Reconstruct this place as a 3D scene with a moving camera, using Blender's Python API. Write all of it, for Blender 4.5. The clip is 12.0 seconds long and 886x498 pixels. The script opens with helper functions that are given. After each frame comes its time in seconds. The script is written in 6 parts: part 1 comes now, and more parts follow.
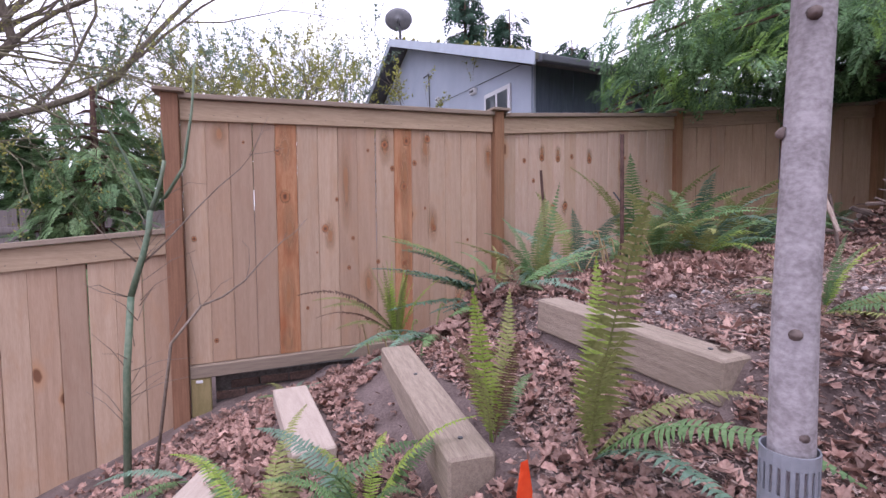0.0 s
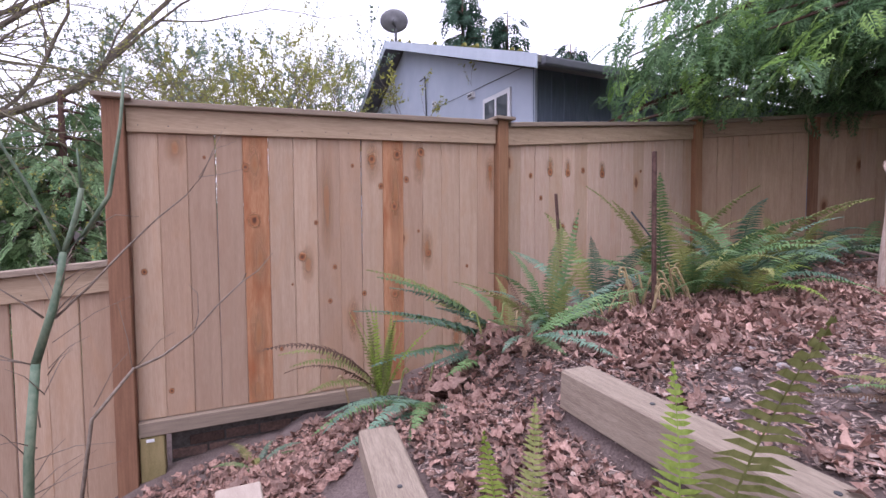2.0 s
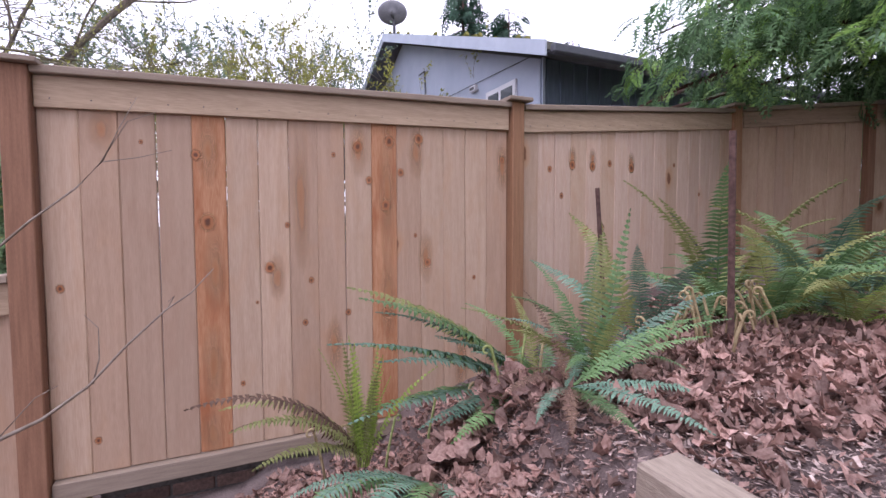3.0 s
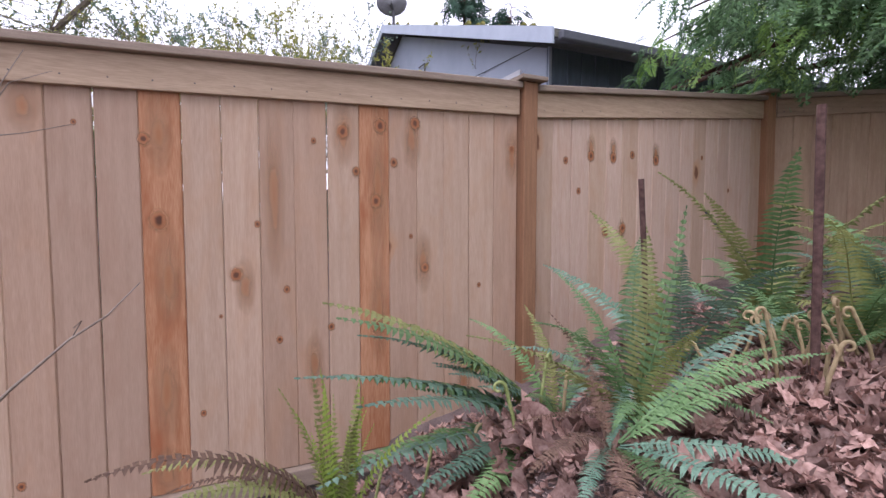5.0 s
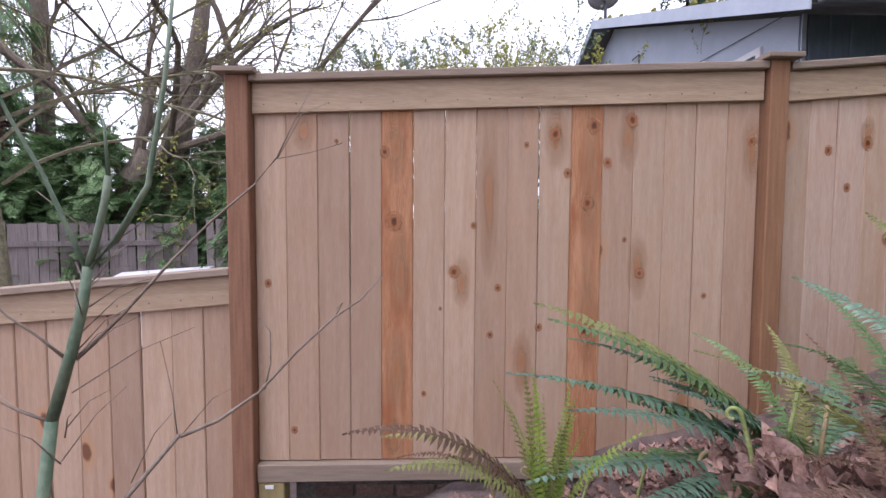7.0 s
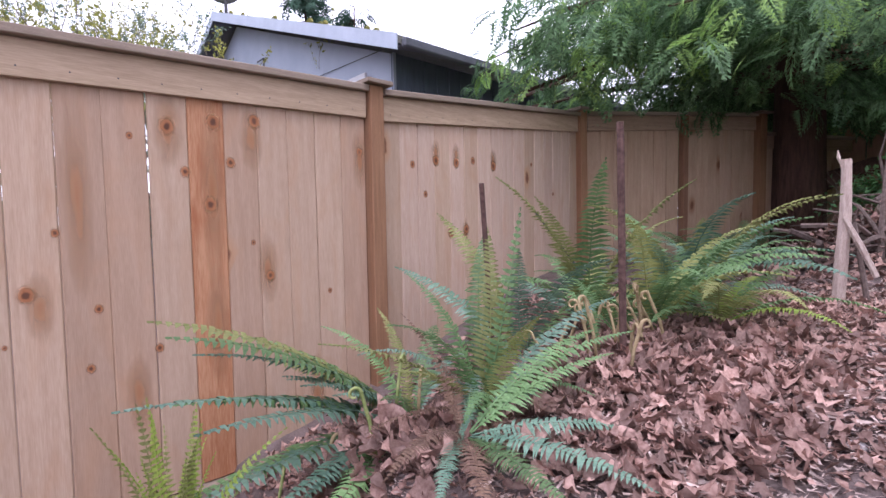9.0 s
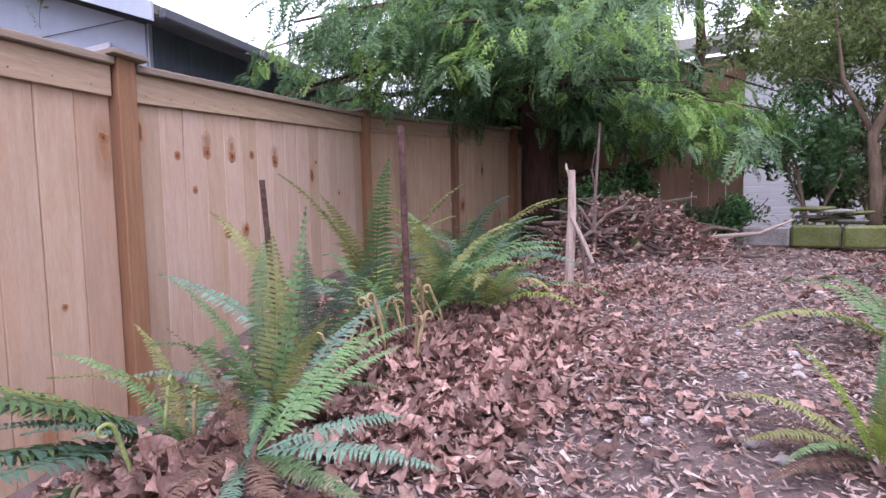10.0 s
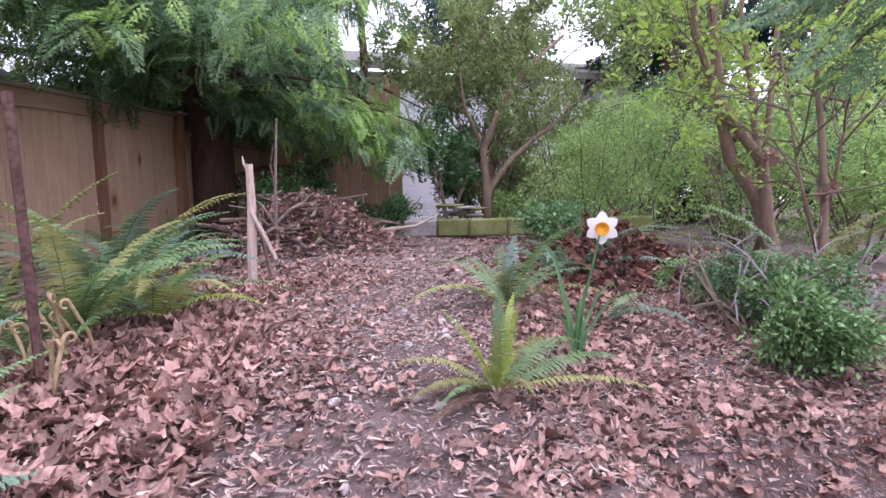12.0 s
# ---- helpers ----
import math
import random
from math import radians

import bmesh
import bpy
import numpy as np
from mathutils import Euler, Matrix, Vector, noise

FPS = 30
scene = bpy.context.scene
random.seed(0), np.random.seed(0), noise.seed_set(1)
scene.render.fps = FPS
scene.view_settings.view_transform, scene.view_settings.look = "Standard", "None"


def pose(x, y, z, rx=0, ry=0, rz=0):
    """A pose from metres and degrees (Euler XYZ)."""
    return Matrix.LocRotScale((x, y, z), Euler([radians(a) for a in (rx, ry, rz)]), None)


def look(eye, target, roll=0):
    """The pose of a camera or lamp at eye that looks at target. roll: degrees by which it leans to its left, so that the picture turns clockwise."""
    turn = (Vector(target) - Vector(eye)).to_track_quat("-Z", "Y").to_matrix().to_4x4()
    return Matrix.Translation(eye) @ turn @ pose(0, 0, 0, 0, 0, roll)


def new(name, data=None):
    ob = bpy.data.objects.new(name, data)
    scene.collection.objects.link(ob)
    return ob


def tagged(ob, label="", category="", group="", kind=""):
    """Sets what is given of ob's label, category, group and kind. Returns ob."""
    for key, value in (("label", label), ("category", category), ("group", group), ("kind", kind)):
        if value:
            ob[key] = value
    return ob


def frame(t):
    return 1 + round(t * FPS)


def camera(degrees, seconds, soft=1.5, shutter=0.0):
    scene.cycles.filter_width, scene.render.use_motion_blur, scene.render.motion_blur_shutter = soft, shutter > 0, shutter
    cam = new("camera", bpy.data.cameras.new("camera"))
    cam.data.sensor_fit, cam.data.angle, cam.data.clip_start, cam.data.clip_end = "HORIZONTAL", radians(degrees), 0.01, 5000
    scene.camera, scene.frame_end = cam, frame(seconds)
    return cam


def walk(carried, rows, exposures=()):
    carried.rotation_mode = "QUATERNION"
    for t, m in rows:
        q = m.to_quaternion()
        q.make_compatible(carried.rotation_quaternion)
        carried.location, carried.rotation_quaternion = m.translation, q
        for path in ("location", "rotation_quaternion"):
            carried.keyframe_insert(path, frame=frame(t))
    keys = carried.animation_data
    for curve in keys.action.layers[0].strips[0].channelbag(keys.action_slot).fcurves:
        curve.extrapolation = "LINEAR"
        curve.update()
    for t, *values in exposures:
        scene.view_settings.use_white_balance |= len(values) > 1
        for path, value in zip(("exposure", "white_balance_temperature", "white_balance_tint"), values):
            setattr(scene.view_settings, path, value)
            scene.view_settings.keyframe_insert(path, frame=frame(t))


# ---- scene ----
cam = camera(85.6, 12.0)
PATH = [
    (0, (0.286, -3.747, 1.013), (1.099, -1.924, 0.89), -0.4),
    (0.5, (0.31, -3.782, 1.171), (1.127, -1.96, 1.057), -0.2),
    (1, (0.298, -3.777, 1.189), (1.115, -1.955, 1.077), -0.2),
    (1.5, (0.424, -3.512, 1.167), (1.243, -1.69, 1.054), -0.3),
    (2, (0.503, -3.28, 1.173), (1.328, -1.462, 1.061), -0.3),
    (2.5, (0.602, -3.022, 1.178), (1.426, -1.203, 1.069), -0.2),
    (3, (0.751, -2.694, 1.186), (1.578, -0.876, 1.075), -0.2),
    (3.2, (0.815, -2.557, 1.188), (1.642, -0.739, 1.077), -0.2),
    (5, (0.924, -2.314, 1.194), (1.75, -0.497, 1.072), 0.0),
    (5.5, (0.902, -2.32, 1.193), (1.474, -0.407, 1.079), -0.1),
    (6, (0.902, -2.335, 1.19), (1.057, -0.344, 1.08), 0.1),
    (6.5, (0.88, -2.335, 1.195), (0.865, -0.339, 1.078), 0.3),
    (6.7, (0.878, -2.331, 1.193), (0.859, -0.334, 1.078), 0.3),
    (8.5, (0.925, -2.31, 1.195), (1.92, -0.58, 1.073), -0.4),
    (9, (0.93, -2.308, 1.195), (2.27, -0.827, 1.08), -0.9),
    (9.5, (0.935, -2.304, 1.196), (2.564, -1.15, 1.074), -1.1),
    (10, (0.942, -2.3, 1.197), (2.781, -1.527, 1.062), -1.0),
    (10.5, (0.94, -2.305, 1.195), (2.902, -1.948, 1.047), -1.0),
    (11, (0.932, -2.32, 1.191), (2.925, -2.381, 1.035), -1.1),
    (11.5, (0.93, -2.315, 1.19), (2.874, -2.752, 1.021), -1.2),
    (12, (0.935, -2.305, 1.19), (2.869, -2.782, 1.017), -1.2),
]
walk(cam, [(t, look(eye, target, roll)) for t, eye, target, roll in PATH], exposures=[(0, -0.07, 5800, 25), (3, -0.02, 5800, 24), (6.7, -0.03, 5850, 19), (9.5, 0.27, 5700, 25), (11, 0.42, 5700, 28), (12, 0.42, 5750, 28)])

# ---- sky and sun: a bright overcast day ----
world = bpy.data.worlds.new("overcast")
scene.world = world
world.use_nodes = True
wn, wl = world.node_tree.nodes, world.node_tree.links
wn.clear()
sky = wn.new("ShaderNodeTexSky")
sky.sky_type, sky.sun_disc = "NISHITA", False
sky.sun_elevation, sky.sun_rotation = radians(68), radians(214)
sky.dust_density, sky.air_density = 4.0, 1.0
veil = wn.new("ShaderNodeMixRGB")
veil.inputs[0].default_value = 0.88
veil.inputs[2].default_value = (13.0, 12.6, 13.4, 1)
bg = wn.new("ShaderNodeBackground")
bg.inputs[1].default_value = 0.165
wo = wn.new("ShaderNodeOutputWorld")
wl.new(sky.outputs[0], veil.inputs[1])
wl.new(veil.outputs[0], bg.inputs[0])
wl.new(bg.outputs[0], wo.inputs[0])
sun = new("sun", bpy.data.lights.new("sun", "SUN"))
sun.data.energy, sun.data.angle, sun.data.color = 1.5, radians(25), (1.0, 0.96, 0.92)
sun.matrix_world = look((-4, -6, 18), (0, 0, 0))


# ---- materials ----
def mat(name, c1, c2, scale=8.0, rough=0.8, bump=0.2, stretch=(1, 1, 1), rand=0.0, island=0.0, fine=60.0, spec=0.3, thin=0.0, metal=0.0):
    """Two mixed colours by coarse and fine noise, with a bump; rand and island vary the brightness from object to object and piece to piece."""
    m = bpy.data.materials.new(name)
    m.use_nodes = True
    nt = m.node_tree
    N, L = nt.nodes, nt.links
    b = N["Principled BSDF"]
    b.inputs["Roughness"].default_value = rough
    b.inputs["Specular IOR Level"].default_value = spec
    b.inputs["Metallic"].default_value = metal
    tc = N.new("ShaderNodeTexCoord")
    mp = N.new("ShaderNodeMapping")
    mp.inputs["Scale"].default_value = stretch
    L.new(tc.outputs["Object"], mp.inputs[0])
    oi = N.new("ShaderNodeObjectInfo")
    mul = N.new("ShaderNodeMath")
    mul.operation = "MULTIPLY"
    mul.inputs[1].default_value = 37.0
    L.new(oi.outputs["Random"], mul.inputs[0])
    L.new(mul.outputs[0], mp.inputs["Location"])
    n1 = N.new("ShaderNodeTexNoise")
    n1.inputs["Scale"].default_value = scale
    n1.inputs["Detail"].default_value = 4
    n2 = N.new("ShaderNodeTexNoise")
    n2.inputs["Scale"].default_value = fine
    n2.inputs["Detail"].default_value = 3
    L.new(mp.outputs[0], n1.inputs["Vector"])
    L.new(mp.outputs[0], n2.inputs["Vector"])
    add = N.new("ShaderNodeMath")
    add.operation = "MULTIPLY_ADD"
    add.inputs[1].default_value = 0.5
    L.new(n2.outputs[0], add.inputs[0])
    half = N.new("ShaderNodeMath")
    half.operation = "MULTIPLY"
    half.inputs[1].default_value = 0.5
    L.new(n1.outputs[0], half.inputs[0])
    L.new(half.outputs[0], add.inputs[2])
    cr = N.new("ShaderNodeValToRGB")
    cr.color_ramp.elements[0].position, cr.color_ramp.elements[1].position = 0.36, 0.64
    cr.color_ramp.elements[0].color, cr.color_ramp.elements[1].color = (*c1, 1), (*c2, 1)
    L.new(add.outputs[0], cr.inputs[0])
    col = cr.outputs[0]
    for amount, source in ((rand, oi.outputs["Random"]), (island, None)):
        if amount:
            if source is None:
                source = N.new("ShaderNodeNewGeometry").outputs["Random Per Island"]
            mr = N.new("ShaderNodeMapRange")
            mr.inputs["To Min"].default_value, mr.inputs["To Max"].default_value = 1 - amount, 1 + amount
            L.new(source, mr.inputs[0])
            hs = N.new("ShaderNodeHueSaturation")
            L.new(mr.outputs[0], hs.inputs["Value"])
            L.new(col, hs.inputs["Color"])
            col = hs.outputs[0]
    L.new(col, b.inputs["Base Color"])
    if bump:
        bp = N.new("ShaderNodeBump")
        bp.inputs["Strength"].default_value = bump
        bp.inputs["Distance"].default_value = 0.01
        L.new(add.outputs[0], bp.inputs["Height"])
        L.new(bp.outputs[0], b.inputs["Normal"])
    if thin:
        tr = N.new("ShaderNodeBsdfTranslucent")
        L.new(col, tr.inputs["Color"])
        mx = N.new("ShaderNodeMixShader")
        mx.inputs[0].default_value = thin
        L.new(b.outputs[0], mx.inputs[1])
        L.new(tr.outputs[0], mx.inputs[2])
        L.new(mx.outputs[0], N["Material Output"].inputs[0])
    return m


def board_mat(name, light, dark, knot, density, streak, cloud=0.35):
    """Cedar board: long grain along z, orange streaks, and knots scattered by a stretched cell pattern."""
    m = mat(name, dark, light, 3.0, 0.72, 0.12, (14, 14, 0.9), rand=0.06, fine=24.0, spec=0.25)
    N, L = m.node_tree.nodes, m.node_tree.links
    b = N["Principled BSDF"]
    base = b.inputs["Base Color"].links[0].from_socket
    tc, oi = N["Texture Coordinate"], N["Object Info"]
    mp = N.new("ShaderNodeMapping")
    mp.inputs["Scale"].default_value = (7.0, 0.0, 3.4)
    mu = N.new("ShaderNodeMath")
    mu.operation = "MULTIPLY"
    mu.inputs[1].default_value = 211.0
    L.new(oi.outputs["Random"], mu.inputs[0])
    cx = N.new("ShaderNodeCombineXYZ")
    L.new(mu.outputs[0], cx.inputs[0])
    L.new(mu.outputs[0], cx.inputs[2])
    L.new(cx.outputs[0], mp.inputs["Location"])
    wob = N.new("ShaderNodeTexNoise")
    wob.inputs["Scale"].default_value = 9.0
    L.new(tc.outputs["Object"], wob.inputs["Vector"])
    off = N.new("ShaderNodeVectorMath")
    off.operation = "MULTIPLY_ADD"
    off.inputs[1].default_value = (0.05, 0.0, 0.05)
    L.new(wob.outputs["Color"], off.inputs[0])
    L.new(tc.outputs["Object"], off.inputs[2])
    L.new(off.outputs[0], mp.inputs[0])
    vo = N.new("ShaderNodeTexVoronoi")
    vo.voronoi_dimensions = "2D"
    vo.inputs["Randomness"].default_value = 0.9
    vo.inputs["Scale"].default_value = 1.0
    swap = N.new("ShaderNodeSeparateXYZ")
    flat = N.new("ShaderNodeCombineXYZ")
    L.new(mp.outputs[0], swap.inputs[0])
    L.new(swap.outputs[0], flat.inputs[0])
    L.new(swap.outputs[2], flat.inputs[1])
    L.new(flat.outputs[0], vo.inputs["Vector"])
    pick = N.new("ShaderNodeSeparateColor")
    L.new(vo.outputs["Color"], pick.inputs[0])
    gt = N.new("ShaderNodeMath")
    gt.operation = "LESS_THAN"
    gt.inputs[1].default_value = density
    L.new(pick.outputs[0], gt.inputs[0])
    cm = N.new("ShaderNodeMapping")
    cm.inputs["Scale"].default_value = (9.0, 1.0, 2.6)
    L.new(cx.outputs[0], cm.inputs["Location"])
    L.new(tc.outputs["Object"], cm.inputs[0])
    cn = N.new("ShaderNodeTexNoise")
    cn.inputs["Scale"].default_value = 1.0
    cn.inputs["Detail"].default_value = 3
    cn.inputs["Distortion"].default_value = 0.8
    L.new(cm.outputs[0], cn.inputs["Vector"])
    cf = N.new("ShaderNodeMapRange")
    cf.inputs["From Min"].default_value, cf.inputs["From Max"].default_value = 0.48, 0.72
    cf.inputs["To Max"].default_value = cloud * 0.8
    L.new(cn.outputs[0], cf.inputs[0])
    cmix = N.new("ShaderNodeMixRGB")
    cmix.inputs[2].default_value = (*streak, 1)
    L.new(cf.outputs[0], cmix.inputs[0])
    L.new(base, cmix.inputs[1])
    base = cmix.outputs[0]
    for inner, outer, colour, amount in ((0.12, 0.42, streak, 0.8), (0.10, 0.17, knot, 0.9)):
        mr = N.new("ShaderNodeMapRange")
        mr.inputs["From Min"].default_value, mr.inputs["From Max"].default_value = inner, outer
        mr.inputs["To Min"].default_value, mr.inputs["To Max"].default_value = amount, 0.0
        L.new(vo.outputs["Distance"], mr.inputs[0])
        f = N.new("ShaderNodeMath")
        f.operation = "MULTIPLY"
        L.new(mr.outputs[0], f.inputs[0])
        L.new(gt.outputs[0], f.inputs[1])
        mx = N.new("ShaderNodeMixRGB")
        mx.inputs[2].default_value = (*colour, 1)
        L.new(f.outputs[0], mx.inputs[0])
        L.new(base, mx.inputs[1])
        base = mx.outputs[0]
    L.new(base, b.inputs["Base Color"])
    return m


KNOT, STREAK = (0.15, 0.065, 0.035), (0.45, 0.25, 0.13)
W_PALE = board_mat("cedar_pale", (0.505, 0.37, 0.268), (0.415, 0.288, 0.2), KNOT, 0.02, STREAK)
W_TAN = board_mat("cedar_tan", (0.455, 0.317, 0.225), (0.37, 0.246, 0.168), KNOT, 0.02, STREAK)
W_GREY = board_mat("cedar_grey_brown", (0.41, 0.287, 0.206), (0.34, 0.231, 0.162), KNOT, 0.0, (0.28, 0.15, 0.09))
W_BLOND = board_mat("cedar_blond_pink", (0.57, 0.43, 0.335), (0.47, 0.335, 0.25), KNOT, 0.0, STREAK)
W_ORANGE = board_mat("cedar_orange_heartwood", (0.475, 0.26, 0.145), (0.325, 0.135, 0.06), KNOT, 0.0, (0.30, 0.10, 0.04), 1.0)
# Brown for the bays under the cedar, some of its shade in the colour.
W_SHADE = board_mat("cedar_shade_brown", (0.49, 0.345, 0.235), (0.385, 0.255, 0.17), KNOT, 0.08, (0.25, 0.11, 0.05))
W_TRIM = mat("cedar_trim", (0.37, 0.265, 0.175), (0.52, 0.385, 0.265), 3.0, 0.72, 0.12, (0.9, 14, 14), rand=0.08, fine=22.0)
# W_TRIM darkened: the boughs' shade is put into the colour.
W_TRIM_SHADE = mat("cedar_trim_shade_tone", (0.28, 0.19, 0.13), (0.42, 0.29, 0.20), 3.0, 0.72, 0.12, (0.9, 14, 14), rand=0.08, fine=22.0)
W_CAP = mat("cap_rail_wood", (0.22, 0.17, 0.13), (0.33, 0.26, 0.20), 4, 0.8, 0.15, (1.5, 20, 20), rand=0.08)
W_POST = mat("post_wood_red_brown", (0.185, 0.092, 0.055), (0.30, 0.16, 0.095), 4, 0.75, 0.25, (20, 20, 1.0), rand=0.12)
W_POST_TAN = mat("post_wood_orange", (0.215, 0.112, 0.058), (0.325, 0.175, 0.095), 4, 0.75, 0.2, (20, 20, 1.0), rand=0.1)
W_GREEN = mat("treated_post_green", (0.20, 0.17, 0.07), (0.33, 0.26, 0.13), 5, 0.8, 0.2, (9, 9, 1.2))
W_OLD = mat("old_grey_boards", (0.17, 0.145, 0.14), (0.29, 0.25, 0.24), 4, 0.9, 0.3, (14, 14, 0.8), rand=0.2)
W_FAR = mat("brown_stained_boards", (0.25, 0.15, 0.10), (0.35, 0.215, 0.145), 4, 0.8, 0.15, (12, 12, 0.8), rand=0.1)
TIMBER = mat("step_timber", (0.23, 0.18, 0.14), (0.37, 0.30, 0.235), 5, 0.85, 0.4, (14, 1.2, 14), fine=30, rand=0.06)
PLANK = mat("pale_plank", (0.36, 0.29, 0.24), (0.47, 0.39, 0.33), 5, 0.8, 0.2, (12, 1.5, 12))


def fading_disc(name, centre, ring, edge, reach, strength):
    """A knot or stain in the wood: a dark heart and a warm halo that fades out into the board."""
    m = bpy.data.materials.new(name)
    m.use_nodes = True
    N, L = m.node_tree.nodes, m.node_tree.links
    b = N["Principled BSDF"]
    b.inputs["Roughness"].default_value = 0.72
    tc = N.new("ShaderNodeTexCoord")
    wob = N.new("ShaderNodeTexNoise")
    wob.inputs["Scale"].default_value = 2.2
    wob.inputs["Detail"].default_value = 3
    oi = N.new("ShaderNodeObjectInfo")
    sh = N.new("ShaderNodeVectorMath")
    sh.operation = "ADD"
    L.new(tc.outputs["Object"], sh.inputs[0])
    L.new(oi.outputs["Location"], sh.inputs[1])
    L.new(sh.outputs[0], wob.inputs["Vector"])
    ln = N.new("ShaderNodeVectorMath")
    ln.operation = "LENGTH"
    L.new(tc.outputs["Object"], ln.inputs[0])
    add = N.new("ShaderNodeMath")
    add.operation = "MULTIPLY_ADD"
    add.inputs[1].default_value = 0.45
    L.new(wob.outputs[0], add.inputs[0])
    L.new(ln.outputs["Value"], add.inputs[2])
    cr = N.new("ShaderNodeValToRGB")
    e = cr.color_ramp.elements
    e[0].position, e[0].color = reach * 0.72, (*centre, 1)
    e[1].position, e[1].color = reach * 1.5, (*edge, 1)
    k = e.new(reach)
    k.color = (*ring, 1)
    L.new(add.outputs[0], cr.inputs[0])
    L.new(cr.outputs[0], b.inputs["Base Color"])
    mr = N.new("ShaderNodeMapRange")
    mr.inputs["From Min"].default_value, mr.inputs["From Max"].default_value = reach * 1.1, 1.12
    mr.inputs["To Min"].default_value, mr.inputs["To Max"].default_value = strength, 0.0
    L.new(add.outputs[0], mr.inputs[0])
    tr = N.new("ShaderNodeBsdfTransparent")
    mx = N.new("ShaderNodeMixShader")
    L.new(mr.outputs[0], mx.inputs[0])
    L.new(tr.outputs[0], mx.inputs[1])
    L.new(b.outputs[0], mx.inputs[2])
    L.new(mx.outputs[0], N["Material Output"].inputs[0])
    return m


KNOT_DISC = fading_disc("knot_in_board", (0.10, 0.036, 0.016), (0.31, 0.115, 0.042), (0.46, 0.225, 0.105), 0.6, 0.95)
STAIN_DISC = fading_disc("orange_stain_in_board", (0.42, 0.19, 0.08), (0.44, 0.22, 0.105), (0.46, 0.26, 0.14), 0.4, 0.6)
BRICK = mat("dark_brick", (0.075, 0.05, 0.042), (0.16, 0.10, 0.08), 14, 0.9, 0.6, rand=0.35)
MORTAR = mat("dirty_mortar", (0.06, 0.055, 0.05), (0.12, 0.11, 0.10), 20, 0.95, 0.5)
SOIL = mat("mulch_soil", (0.085, 0.06, 0.054), (0.19, 0.145, 0.134), 9, 0.95, 0.9, fine=120)
LITTER = mat("dry_maple_leaves", (0.19, 0.10, 0.078), (0.44, 0.29, 0.24), 14, 0.7, 0.3, island=0.55, fine=90, thin=0.15)
LITTER_DARK = mat("dark_red_fern_litter", (0.07, 0.025, 0.018), (0.19, 0.085, 0.06), 14, 0.85, 0.3, island=0.5, fine=90)
SHRED = mat("pale_wood_shreds", (0.24, 0.17, 0.14), (0.52, 0.41, 0.36), 20, 0.85, 0.2, island=0.4)
CHIP = mat("wood_chips", (0.23, 0.16, 0.137), (0.49, 0.375, 0.335), 20, 0.85, 0.3, island=0.5)
PEBBLE = mat("pebble_stone", (0.32, 0.29, 0.28), (0.5, 0.46, 0.45), 30, 0.7, 0.2, rand=0.2)
FERN = mat("fern_green", (0.085, 0.165, 0.06), (0.195, 0.315, 0.125), 7, 0.5, 0.1, rand=0.3, thin=0.3, spec=0.4)
FERN_TEAL = mat("fern_blue_green", (0.08, 0.155, 0.105), (0.18, 0.295, 0.20), 7, 0.42, 0.1, rand=0.25, thin=0.2, spec=0.5)
FERN_LIME = mat("fern_yellow_green", (0.22, 0.32, 0.05), (0.38, 0.48, 0.11), 7, 0.5, 0.1, rand=0.2, thin=0.4)
FERN_OLIVE = mat("fern_olive", (0.18, 0.20, 0.06), (0.33, 0.34, 0.13), 7, 0.6, 0.1, rand=0.25, thin=0.3)
FERN_BROWN = mat("fern_dead_brown", (0.085, 0.048, 0.034), (0.20, 0.125, 0.085), 12, 0.85, 0.2, rand=0.3, thin=0.15)
FIDDLE = mat("fiddlehead_fuzz", (0.30, 0.22, 0.12), (0.45, 0.36, 0.20), 40, 0.9, 0.4, rand=0.15)
FIDDLE_GREEN = mat("fiddlehead_green", (0.18, 0.24, 0.07), (0.36, 0.38, 0.16), 40, 0.8, 0.4, rand=0.15)
CEDAR = mat("cedar_foliage", (0.085, 0.165, 0.08), (0.21, 0.345, 0.155), 1.3, 0.5, 0.0, island=0.5, thin=0.4)
CEDAR_TIP = mat("cedar_young_foliage", (0.21, 0.36, 0.085), (0.36, 0.54, 0.17), 1.3, 0.5, 0.0, island=0.4, thin=0.45)
CONIFER = mat("far_conifer_foliage", (0.03, 0.075, 0.05), (0.075, 0.14, 0.085), 0.6, 0.7, 0.0, island=0.5, thin=0.2)
HEDGE = mat("hedge_foliage", (0.11, 0.20, 0.085), (0.25, 0.37, 0.17), 1.0, 0.6, 0.0, island=0.5, thin=0.25)
BARK_CEDAR = mat("cedar_bark", (0.045, 0.025, 0.02), (0.12, 0.065, 0.05), 5, 0.95, 0.9, (8, 8, 1))
BARK_PALE = mat("smooth_grey_bark", (0.25, 0.22, 0.225), (0.46, 0.42, 0.435), 7, 0.75, 0.3, (2, 2, 2.6), fine=45)
BARK_SCAR = mat("bark_scar", (0.07, 0.05, 0.045), (0.22, 0.17, 0.155), 40, 0.9, 0.6)
BARK = mat("mossy_bark", (0.085, 0.068, 0.055), (0.21, 0.175, 0.135), 6, 0.95, 0.8, (5, 5, 1.5))
MOSSY = mat("moss_on_bark", (0.11, 0.12, 0.025), (0.24, 0.22, 0.06), 8, 0.95, 0.8)
TWIG_MOSSY = mat("mossy_twigs", (0.11, 0.10, 0.065), (0.26, 0.24, 0.15), 10, 0.9, 0.2)
TWIG_GREY = mat("grey_violet_twigs", (0.20, 0.17, 0.175), (0.36, 0.32, 0.33), 14, 0.85, 0.2)
